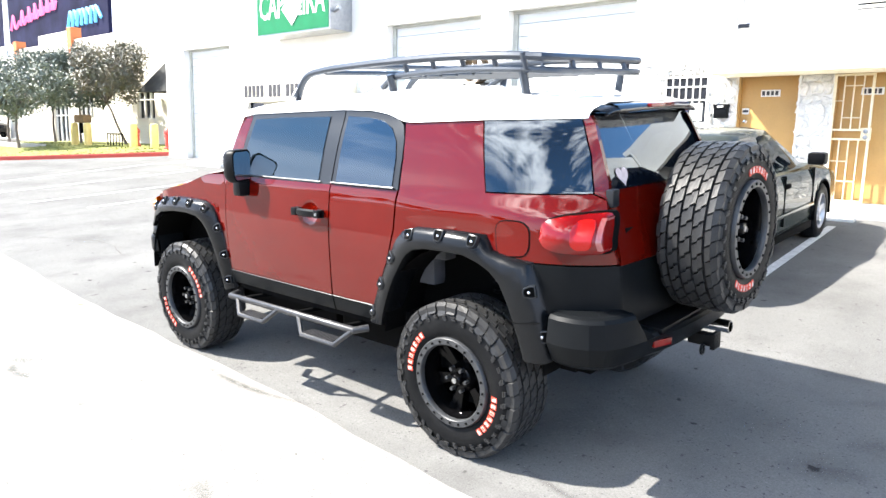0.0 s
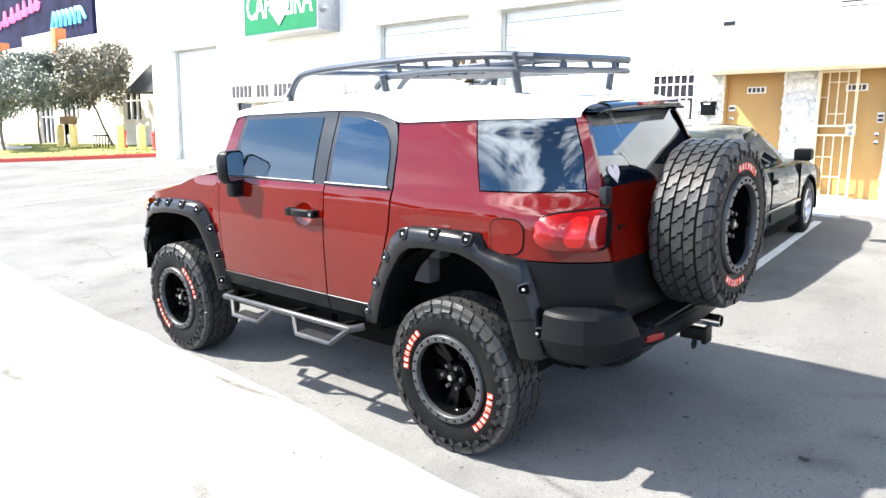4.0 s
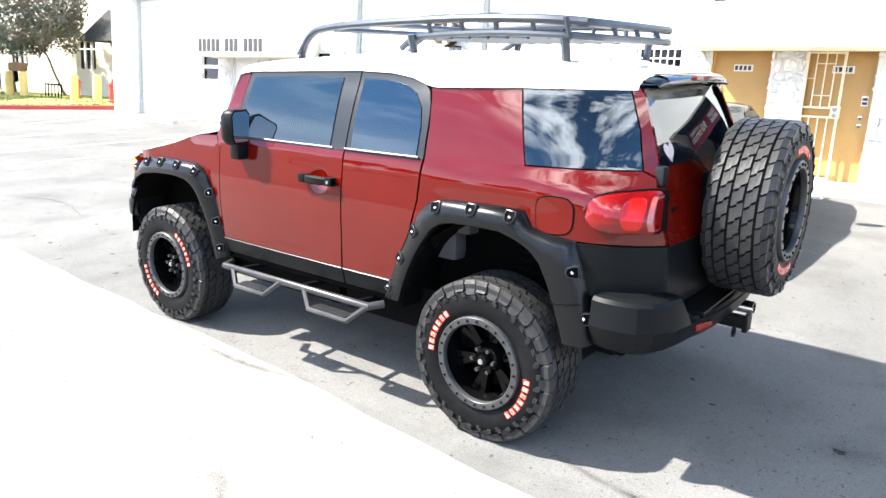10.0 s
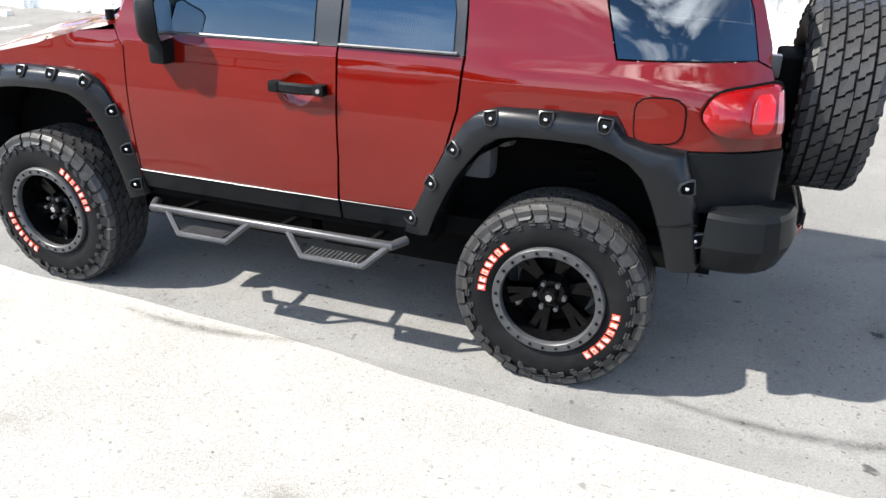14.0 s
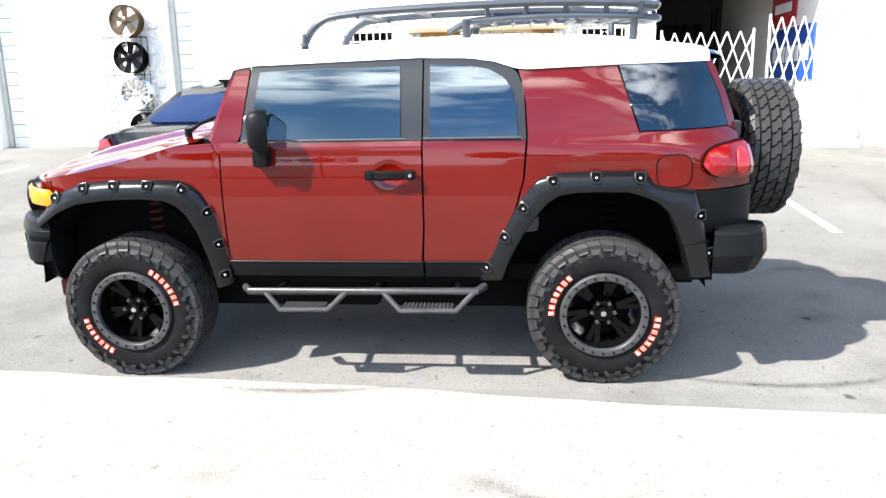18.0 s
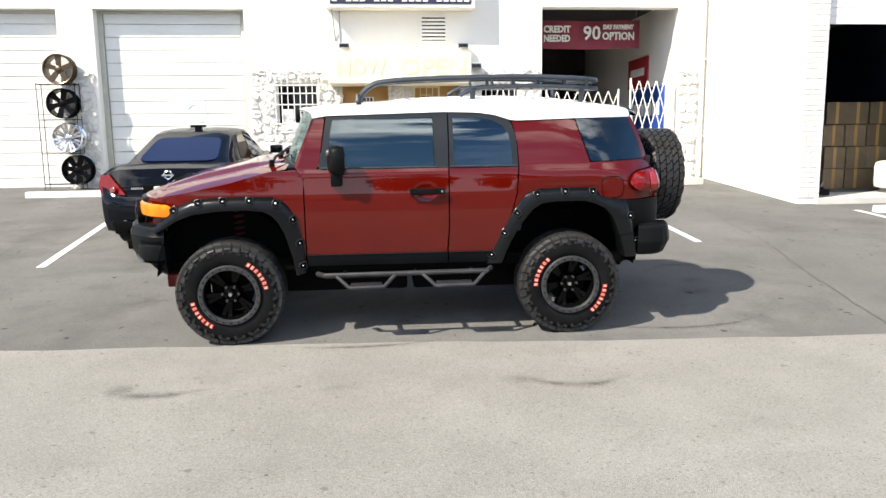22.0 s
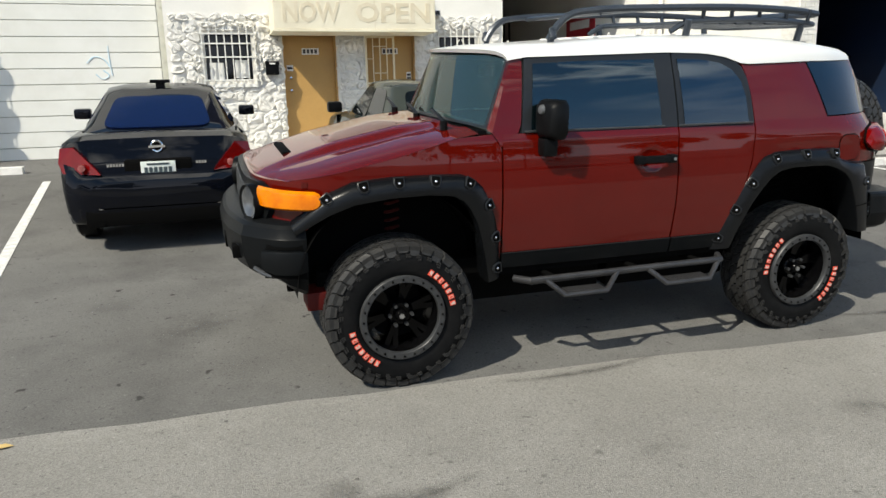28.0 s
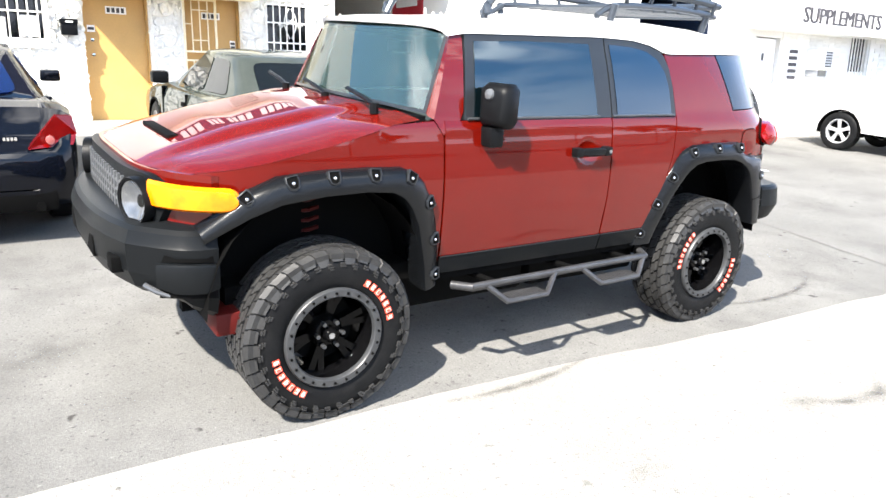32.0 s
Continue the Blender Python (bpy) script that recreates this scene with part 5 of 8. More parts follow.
# wheels
def wheel_template():
    """A wheel about its own y axis, its outside towards -y."""
    R, WID = 0.414, 0.295
    h = WID / 2
    tyre_bm = revolve(bmesh.new(), [(0.218, -h + 0.03), (0.235, -h + 0.012), (0.27, -h), (0.32, -h - 0.004), (0.36, -h + 0.006), (0.386, -h + 0.03), (R - 0.018, -h + 0.055), (R - 0.012, -0.08), (R - 0.011, 0), (R - 0.012, 0.08), (R - 0.018, h - 0.055), (0.386, h - 0.03), (0.36, h - 0.006), (0.32, h + 0.004), (0.27, h), (0.235, h - 0.012), (0.218, h - 0.03)], "y", 72)
    hub = part("wheel", tyre_bm, M_RUBBER, fj, "wheel with black all-terrain tyre")
    tyre = hub
    # tread blocks: five staggered rows and side lugs
    bm = bmesh.new()
    n = 36

    def block(a, y0, y1, w0, w1, skew, r0, r1, lean=0.0):
        pts = []
        for rr in (r0, r1):
            k = 1.0 if rr == r0 else 0.94
            for yy, ww, sk in ((y0, w0, -skew), (y1, w1, skew)):
                for e in (-1, 1):
                    ang = a + (sk + e * ww * 0.5 * k) / R
                    rad = rr - (lean if abs(yy) > 0.12 else 0)
                    pts.append(Vector((rad * math.cos(ang), yy, rad * math.sin(ang))))
        v = [bm.verts.new(p) for p in pts]
        for f in ((4, 5, 7, 6), (0, 1, 5, 4), (2, 3, 7, 6), (0, 2, 6, 4), (1, 3, 7, 5)):
            bm.faces.new([v[i] for i in f])

    for i in range(n):
        a = 2 * math.pi * i / n
        j = (i % 2) * 0.006
        # grooves run slantwise across all rows
        for row, (y0, y1, w) in enumerate(((-0.143 + j, -0.091, 0.067), (-0.079, -0.034, 0.063), (-0.023 - j, 0.023, 0.063), (0.034, 0.079, 0.063), (0.091, 0.143 - j, 0.067))):
            mid = (y0 + y1) / 2
            out = row in (0, 4)
            for ya, yb, sh in ((y0, mid - 0.001, -0.011), (mid - 0.001, y1, 0.011)):
                block(a + (mid * 0.55 + sh) / R + (0.075 if row % 2 else 0.0), ya, yb, w, w, 0.006, R - (0.026 if out else 0.022), R - (0.001 if out else 0.0), 0.016 if out else 0.0)
        for s in (-1, 1):
            # lug that runs down the sidewall
            r_lo = 0.348 if i % 2 else 0.364
            pts = []
            for rr, yy in ((r_lo, h - 0.004), (R - 0.012, h - 0.03)):
                for e in (-1, 1):
                    ang = a + s * 0.122 * 0.55 / R + s * 0.014 / R + e * (0.033 if rr > 0.39 else 0.027) / R
                    for o in (0.0, 0.006):
                        pts.append(Vector((rr * math.cos(ang), s * (yy + o), rr * math.sin(ang))))
            v = [bm.verts.new(p) for p in pts]
            for f in ((1, 3, 7, 5), (0, 1, 5, 4), (2, 3, 7, 6), (0, 1, 3, 2)):
                bm.faces.new([v[q] for q in f])
    # short raised bars on the shoulders, below the lugs
    for i in range(n):
        a = 2 * math.pi * (i + 0.5) / n
        for rr, wd, sh in ((0.352, 0.021, 0.0), (0.341, 0.026, 0.004), (0.33, 0.018, 0.008))[:3 if i % 2 else 2]:
            for s in (-1, 1):
                v = []
                for k, (dr, y0) in enumerate(((-0.0035, 0.0), (0.0035, 0.0))):
                    for e in (-1, 1):
                        ang = a + s * sh / rr + e * wd / 2 / rr
                        v.append(bm.verts.new(((rr + dr) * math.cos(ang), s * (h + 0.0075), (rr + dr) * math.sin(ang))))
                w = [bm.verts.new((q.co.x, s * (h - 0.004), q.co.z)) for q in v]
                for f in ((v[0], v[1], v[3], v[2]), (v[0], v[1], w[1], w[0]), (v[2], v[3], w[3], w[2]), (v[0], v[2], w[2], w[0]), (v[1], v[3], w[3], w[1])):
                    bm.faces.new(f)
    part("tread", bm, M_TREAD_LIT, tyre, smooth=False)
    # raised lettering as plain blocks on two arcs, pale with red edges and dark notches
    for mid, count in ((radians(155), 7), (radians(-26), 7)):
        for k in range(count):
            a = mid - (k - (count - 1) / 2) * 0.132
            notch = ((0.274, 0.28, 0.35), (0.282, 0.289, -0.35), (0.276, 0.293, 0.0))[k % 3]
            for wd, r0, r1, off, yy, mt in ((0.0255, 0.268, 0.301, 0.0, 0.003, M_LETTER_R), (0.0165, 0.2725, 0.2965, 0.0, 0.0045, M_LETTER_W), (0.0085, notch[0], notch[1], notch[2], 0.006, M_LETTER_R)):
                bm = bmesh.new()
                c = a + off * 0.019 / 0.27
                v = [bm.verts.new((rr * math.cos(c + e * wd / 2 / rr), -h - 0.001 - yy, rr * math.sin(c + e * wd / 2 / rr))) for rr, e in ((r0, -1), (r0, 1), (r1, 1), (r1, -1))]
                f = bm.faces.new(v)
                g = bmesh.ops.extrude_face_region(bm, geom=[f])["geom"]
                for q in g:
                    if isinstance(q, bmesh.types.BMVert):
                        q.co.y += 0.006
                part("sidewall_mark", bm, mt, tyre, smooth=False)
    # rim
    rim = part("rim", revolve(bmesh.new(), [(0.222, -h + 0.03), (0.226, -h + 0.012), (0.205, -h + 0.014), (0.195, -h + 0.05), (0.19, 0.0), (0.19, h - 0.05), (0.222, h - 0.03)], "y", 56), M_RIM, hub, "gloss black alloy rim")
    part("bead_ring", revolve(bmesh.new(), [(0.198, -h + 0.018), (0.198, -h - 0.004), (0.203, -h - 0.01), (0.232, -h - 0.01), (0.237, -h - 0.004), (0.238, -h + 0.014)], "y", 56), M_BEAD, hub, "grey bead ring")
    for k in range(24):
        a = 2 * math.pi * k / 24
        p = Vector((0.218 * math.cos(a), -h - 0.009, 0.218 * math.sin(a)))
        part("ring_bolt", tube(bmesh.new(), [p, p + Vector((0, -0.006, 0))], 0.0065, 6), M_BLACK_SHADE, hub)
    for k in range(6):
        a = 2 * math.pi * k / 6 + 0.26
        for off, w0 in ((-0.13, 0.03), (0.13, 0.03)):
            c, s = math.cos(a), math.sin(a)
            c1, s1 = math.cos(a + off), math.sin(a + off)
            p0, p1 = Vector((0.055 * c, 0, 0.055 * s)), Vector((0.2 * c1, 0, 0.2 * s1))
            d = (p1 - p0).normalized()
            q = Vector((-d.z, 0, d.x))
            bm = bmesh.new()
            loops = []
            for p, w, y in ((p0, 0.022, -h + 0.105), ((p0 + p1) / 2, 0.019, -h + 0.1), (p1, w0 - 0.008, -h + 0.085)):
                loops.append([p + q * w + Vector((0, y + 0.02, 0)), p + q * w * 0.75 + Vector((0, y, 0)), p - q * w * 0.75 + Vector((0, y, 0)), p - q * w + Vector((0, y + 0.02, 0)), p - q * w * 0.8 + Vector((0, y + 0.06, 0)), p + q * w * 0.8 + Vector((0, y + 0.06, 0))])
            rings(bm, loops, True, True, True)
            part("spoke", bm, M_RIM, hub)
    part("hub_face", revolve(bmesh.new(), [(0.001, -h + 0.07), (0.06, -h + 0.072), (0.078, -h + 0.09), (0.085, -h + 0.13)], "y", 32), M_RIM, hub)
    cap = part("hub_cap", revolve(bmesh.new(), [(0.001, -h + 0.03), (0.025, -h + 0.032), (0.034, -h + 0.042), (0.036, -h + 0.07)], "y", 24), M_RIM, hub, "hub cap with a bright mark")
    part("cap_mark", tube(bmesh.new(), [(0, -h + 0.026, 0), (0, -h + 0.034, 0)], 0.015, 6), M_METAL, hub)
    for k in range(6):
        a = 2 * math.pi * k / 6
        p = Vector((0.062 * math.cos(a), -h + 0.067, 0.062 * math.sin(a)))
        part("lug_nut", tube(bmesh.new(), [p, p + Vector((0, -0.03, 0))], 0.01, 6), M_BEAD, hub)
    part("brake_disc", revolve(bmesh.new(), [(0.001, -h + 0.15), (0.16, -h + 0.15), (0.16, -h + 0.17), (0.001, -h + 0.17)], "y", 32), M_BLACK_SHADE, hub, "brake disc")
    return hub


def place_part_wheel(tpl, m, name):
    """A copy of the wheel whose hub hangs under the vehicle."""
    w = copy_thing(tpl, m)
    w.parent = fj
    w.name = name
    return w


tpl = wheel_template()
WHEEL_Y = 0.765
tpl.matrix_basis = pose(-1.332, -WHEEL_Y - 0.015, 0.412, 0, -60, 0)
place_part_wheel(tpl, pose(1.345, -WHEEL_Y, 0.412, 0, 0, 0), "wheel")
place_part_wheel(tpl, pose(-1.332, WHEEL_Y, 0.412, 0, 0, 180), "wheel")
place_part_wheel(tpl, pose(1.345, WHEEL_Y, 0.412, 0, 20, 180), "wheel")
place_part_wheel(tpl, pose(2.325, 0.0, 1.185, 0, 75, 90), "spare_wheel")
part("spare_carrier", boxes((2.1, 2.26, -0.2, 0.2, 1.05, 1.35), bevel=0.02), M_BLACK_SHADE, fj)

# ---- shop front ----
M_DOORPANEL = material("white_door_metal", (0.76, 0.76, 0.72), 0.5, second=(0.71, 0.71, 0.66), scale=1.2, dirt=(0.55, 0.54, 0.48), dirt_scale=1.1, dirt_amount=0.35)
M_RAIL = material("door_track_grey", (0.5, 0.5, 0.44), 0.6, second=(0.42, 0.42, 0.36), scale=5)
M_SIGN_GREEN = material("green_sign_face", (0.008, 0.16, 0.06), 0.5, spec=0.2, second=(0.008, 0.14, 0.052), scale=2)
M_SIGN_NAVY = material("navy_sign_face", (0.02, 0.02, 0.05), 0.4, second=(0.025, 0.025, 0.06), scale=2)
M_FADED = material("faded_cream_lettering", (0.64, 0.56, 0.4), 0.8, second=(0.7, 0.63, 0.48), scale=4)
M_INK = material("dark_lettering", (0.03, 0.028, 0.03), 0.6, second=(0.045, 0.04, 0.045), scale=6)
M_BANNER = material("maroon_banner", (0.22, 0.02, 0.04), 0.6, second=(0.17, 0.015, 0.03), scale=2.5)
M_RED_SIGN = material("red_sign", (0.42, 0.02, 0.03), 0.5, second=(0.36, 0.018, 0.025), scale=3)
M_BLUE_SIGN = material("blue_sign", (0.015, 0.07, 0.36), 0.5, second=(0.012, 0.06, 0.3), scale=3)
M_WINDOW = glass_material("shop_window_glass", (0.003, 0.004, 0.006), 0.03, 0.15, 1.45)
M_PAPER = material("white_paper", (0.75, 0.75, 0.72), 0.8, second=(0.7, 0.69, 0.66), scale=9)
M_CARD = material("brown_cardboard", (0.2, 0.145, 0.085), 0.85, second=(0.165, 0.12, 0.07), scale=5, random_tint=0.25)
M_WHITEBAR = material("white_bar_paint", (0.78, 0.77, 0.73), 0.5, second=(0.7, 0.68, 0.62), scale=12)
M_YELLOWBAR = material("cream_gate_paint", (0.74, 0.66, 0.48), 0.5, second=(0.68, 0.58, 0.38), scale=12)
M_STOP = material("white_wheel_stop", (0.72, 0.71, 0.68), 0.8, second=(0.6, 0.59, 0.56), scale=7, grain=0.15, bump=0.3)
M_GALV = material("galvanised_metal", (0.4, 0.41, 0.42), 0.45, 0.7, second=(0.32, 0.33, 0.34), scale=8)


def bars_for_text(parent, n, x0, x1, y, z0, z1, mat, gaps=(), depth=0.012, name="lettering_bar"):
    """Writing that is not given in words: plain bars of its size."""
    w = (x1 - x0) / n
    for k in range(n):
        if k in gaps:
            continue
        part(name, boxes((x0 + k * w + w * 0.14, x0 + (k + 1) * w - w * 0.14, y - depth, y, z0, z1)), mat, parent, smooth=False)


def garage_door(x0, x1, name, top=GAR_TOP, low=GAR_LOW):
    d = thing(name, "closed white roll-up garage door with thin panel grooves", "garage door", "garage doors", at=((x0 + x1) / 2, W, low))
    d.location = (0, 0.085, 0)
    n = 14
    h = (top - low) / n
    for k in range(n):
        z = low + k * h
        part("door_panel", boxes((x0 + 0.11, x1 - 0.11, W + 0.17, W + 0.2, z + 0.006, z + h - 0.006), bevel=0.004), M_DOORPANEL, d, smooth=False)
    for a, b in ((x0, x0 + 0.1), (x1 - 0.1, x1)):
        part("door_track", boxes((a, b, W + 0.13, W + 0.17, low - 0.1, top), bevel=0.004), M_RAIL, d, "grey-cream door track")
        for k in range(12):
            z = low + 0.15 + k * (top - low - 0.3) / 11
            part("track_bolt", boxes(((a + b) / 2 - 0.012, (a + b) / 2 + 0.012, W + 0.115, W + 0.13, z - 0.012, z + 0.012)), M_RAIL, d, smooth=False)
    part("head_board", boxes((x0, x1, W + 0.11, W + 0.21, top - 0.06, top), bevel=0.004), M_RAIL, d)
    part("door_backing", boxes((x0 + 0.02, x1 - 0.02, W + 0.212, W + 0.24, low - 0.2, top)), M_RAIL, d)
    part("lift_handle", tube(bmesh.new(), [(x0 + 1.2, W + 0.17, low + 0.5), (x0 + 1.2, W + 0.13, low + 0.5), (x0 + 1.32, W + 0.13, low + 0.5), (x0 + 1.32, W + 0.17, low + 0.5)], 0.01, 6), M_GALV, d)
    return d


g_doors = [garage_door(a, b, "garage_door") for a, b in GARAGES]
M_SCRAWL = material("pale_blue_scrawl", (0.5, 0.66, 0.75), 0.7, second=(0.62, 0.7, 0.74), scale=6)
for pts in ([(-4.02, 2.28), (-3.9, 2.38), (-3.76, 2.34), (-3.66, 2.2)], [(-3.68, 2.55), (-3.67, 2.3), (-3.65, 2.08)], [(-3.9, 2.1), (-3.8, 2.02), (-3.7, 2.08), (-3.78, 2.16)]):
    part("paint_scrawl", tube(bmesh.new(), curve_pts([(x, W + 0.168, z) for x, z in pts], 6), 0.012, 5), M_SCRAWL, g_doors[2], "faded pale blue paint scrawl")


# raised stones of the rubble veneer
def stone_meshes():
    res = []
    rnd = random.Random(11)
    for k in range(12):
        bm = bmesh.new()
        n = 10
        shape = [0.5 * (1 + 0.24 * rnd.uniform(-1, 1)) for _ in range(n)]
        p = rnd.uniform(0.6, 1.0)

        def ring(f, d0, d1, jit):
            out = []
            for i in range(n):
                t = 2 * math.pi * i / n
                sx, sz = abs(math.cos(t)) ** p * (1 if math.cos(t) > 0 else -1), abs(math.sin(t)) ** p * (1 if math.sin(t) > 0 else -1)
                out.append((f * shape[i] * sx + rnd.uniform(-jit, jit), -rnd.uniform(d0, d1), f * shape[i] * sz + rnd.uniform(-jit, jit)))
            return out

        rings(bm, [ring(1.0, -0.1, 0.0, 0), ring(0.96, 0.3, 0.7, 0.02), ring(0.8, 0.6, 1.1, 0.04), ring(0.42, 0.6, 1.25, 0.06)], True, False, True)
        bmesh.ops.triangulate(bm, faces=bm.faces[:])
        res.append(mesh_of("stone", bm, M_STONE, True, 22))
    return res


STONES = stone_meshes()


def stones(wall, x0, x1, z0, z1, y, seed, avoid=(), size=0.2):
    """Courses of rough stones packed on a wall and cut to fit round its openings."""
    rnd = random.Random(seed)
    z = z0
    while z < z1 - 0.05:
        h = size * rnd.uniform(0.65, 1.1)
        x = x0 - rnd.uniform(0, 0.5) * size
        while x < x1 - 0.03:
            w = size * rnd.uniform(0.75, 1.6)
            dz = rnd.uniform(-0.12, 0.12) * size
            cell = [max(x, x0), min(x + w, x1), max(z0, z + dz), min(z1, z + h + dz)]
            for p, q, r, t in avoid:
                if cell[0] < q and cell[1] > p and cell[2] < t and cell[3] > r:
                    cuts = [[cell[0], p, cell[2], cell[3]], [q, cell[1], cell[2], cell[3]], [cell[0], cell[1], cell[2], r], [cell[0], cell[1], t, cell[3]]]
                    cell = max(cuts, key=lambda c: max(0, c[1] - c[0]) * max(0, c[3] - c[2]))
            cw, ch = cell[1] - cell[0], cell[3] - cell[2]
            if cw > 0.05 and ch > 0.05:
                ob = new("stone", rnd.choice(STONES))
                ob.parent = wall
                ob.matrix_basis = Matrix.Translation(((cell[0] + cell[1]) / 2, y + 0.004, (cell[2] + cell[3]) / 2)) @ Euler((0, rnd.uniform(-0.45, 0.45), 0)).to_matrix().to_4x4() @ Matrix.Diagonal((cw * rnd.choice((-1.08, 1.08)), rnd.uniform(0.03, 0.075), ch * 1.12, 1))
            x += w
        z += h


# canopies
def canopy(x0, x1, z0, z1, y0, label):
    c = thing("canopy", label, "canopy", "shop canopies")
    bm = boxes((x0, x1, y0, W, z0, z1), bevel=0.012)
    part("canopy_box", bm, M_CREAM, c, smooth=False)
    part("canopy_lip", boxes((x0 - 0.02, x1 + 0.02, y0 - 0.02, W - 0.002, z0 - 0.035, z0 - 0.002), bevel=0.006), M_CREAM, c, smooth=False)
    part("canopy_seam", boxes(((x0 + x1) / 2 + 0.3, (x0 + x1) / 2 + 0.31, y0 - 0.003, y0, z0, z1)), M_FADED, c, smooth=False)
    return c


FACE_IN = Euler((radians(90), 0, 0)).to_matrix().to_4x4()   # letters that face -y


def facing(x, y, z):
    return Matrix.Translation((x, y, z)) @ FACE_IN


can = canopy(-1.05, 1.72, 2.74, 3.3, 7.9, "cream boxed canopy with faded lettering over the doors")
letters("lettering", "NOW", 0.44, M_FADED, can, facing(-0.42, 7.897, 3.0), 0.003, 0.95, 0.012)
letters("lettering", "OPEN", 0.44, M_FADED, can, facing(0.97, 7.897, 3.0), 0.003, 1.3, 0.012)
can2 = canopy(-14.4, -10.3, 2.5, 2.98, 7.9, "cream boxed canopy with dark painted digits")
bars_for_text(can2, 14, -14.2, -11.5, 7.9, 2.58, 2.9, M_INK, gaps=(5, 9), name="painted_digit_bar")

# stone veneers
stones(wall_long, -2.7, 3.25, 0.72, 3.05, W, 5, [(*WIN_L[:2], WIN_L[2] - 0.06, WIN_L[3] + 0.05), (*DOOR_L[:2], 0, 2.95), (*DOOR_R[:2], 0, 2.95), (*WIN_R[:2], WIN_R[2] - 0.06, WIN_R[3] + 0.05), (-1.06, 1.73, 2.7, 3.32)])
stones(wall_long, 6.26, 6.66, 0.7, 3.0, W, 6)
stones(wall_long, -6.3, -5.7, 0.7, 3.0, W, 7, size=0.17)
stones(wall_long, -15.9, -9.4, 0.66, 2.95, W, 8, [(*PH_WINS[0][:2], 1.78, 2.7), (*PH_WINS[1][:2], 1.85, 2.7), (*PH_DOORS[0][:2], 0, 3), (*PH_DOORS[1][:2], 0, 3), (-14.4, -10.3, 2.48, 3.0)], size=0.42)


# doors
def shop_door(h, name, label, mat, digits=True):
    x0, x1, z0, z1 = h
    d = thing(name, label, "door", kind="structure")
    y = W + 0.12
    part("door_leaf", boxes((x0 + 0.03, x1 - 0.03, y, y + 0.05, z0 + 0.01, z1 - 0.03), bevel=0.004), mat, d, smooth=False)
    part("door_frame", boxes((x0, x0 + 0.03, W + 0.04, y + 0.06, z0, z1), (x1 - 0.03, x1, W + 0.04, y + 0.06, z0, z1), (x0 + 0.03, x1 - 0.03, W + 0.04, y + 0.06, z1 - 0.03, z1)), mat, d, smooth=False)
    part("threshold", boxes((x0, x1, W + 0.0, y + 0.1, z0 - 0.03, z0 + 0.008)), M_GALV, d, smooth=False)
    # dark sheet behind the leaf, room shade put into its colour
    part("door_backing", boxes((x0, x1, y + 0.07, y + 0.1, z0, z1)), M_ROOM_SHADE, d, smooth=False)
    if digits:
        cx = (x0 + x1) / 2 + 0.02
        part("number_plate", boxes((cx - 0.15, cx + 0.15, y - 0.006, y - 0.002, z0 + 1.62, z0 + 1.73)), M_PAPER, d, smooth=False)
        for k in range(4):
            part("number_bar", boxes((cx - 0.13 + k * 0.068, cx - 0.085 + k * 0.068, y - 0.012, y - 0.006, z0 + 1.64, z0 + 1.71)), M_INK, d, smooth=False)
    return d, y


dl, yd = shop_door(DOOR_L, "door_1", "closed tan painted door with house digits", M_TAN)
for z in (1.0, 1.22):
    part("door_knob", revolve(bmesh.new(), [(0.001, -0.055), (0.022, -0.05), (0.028, -0.035), (0.014, -0.015), (0.03, -0.004), (0.032, 0)], "y", 18, (DOOR_L[0] + 0.12, yd, WALK_Z + z)), M_CHROME, dl, "bright round knob")
part("door_notice", boxes((DOOR_L[0] + 0.06, DOOR_L[0] + 0.17, yd - 0.004, yd - 0.001, WALK_Z + 1.34, WALK_Z + 1.44)), M_PAPER, dl, "small white notice")
part("door_notice_bar", boxes((DOOR_L[0] + 0.07, DOOR_L[0] + 0.16, yd - 0.007, yd - 0.004, WALK_Z + 1.37, WALK_Z + 1.41)), M_INK, dl)
dr, yd = shop_door(DOOR_R, "door_2", "closed tan painted door behind a barred gate", M_TAN)
part("door_notice", boxes((DOOR_R[1] - 0.15, DOOR_R[1] - 0.06, yd - 0.004, yd - 0.001, WALK_Z + 1.15, WALK_Z + 1.3)), M_PAPER, dr, "small white notice")
for k in range(2):
    part("door_notice_bar", boxes((DOOR_R[1] - 0.14, DOOR_R[1] - 0.07, yd - 0.007, yd - 0.004, WALK_Z + 1.17 + k * 0.06, WALK_Z + 1.21 + k * 0.06)), M_INK, dr)
part("door_lock", revolve(bmesh.new(), [(0.001, -0.03), (0.03, -0.026), (0.034, 0)], "y", 18, (DOOR_R[1] - 0.13, yd, WALK_Z + 0.86)), M_CHROME, dr)
part("door_lock", revolve(bmesh.new(), [(0.001, -0.03), (0.03, -0.026), (0.034, 0)], "y", 18, (DOOR_R[1] - 0.13, yd, WALK_Z + 0.98)), M_CHROME, dr)
for i, h in enumerate(PH_DOORS):
    shop_door(h, "door_%d" % (3 + i), "closed white painted shop door", M_WHITE, digits=False)


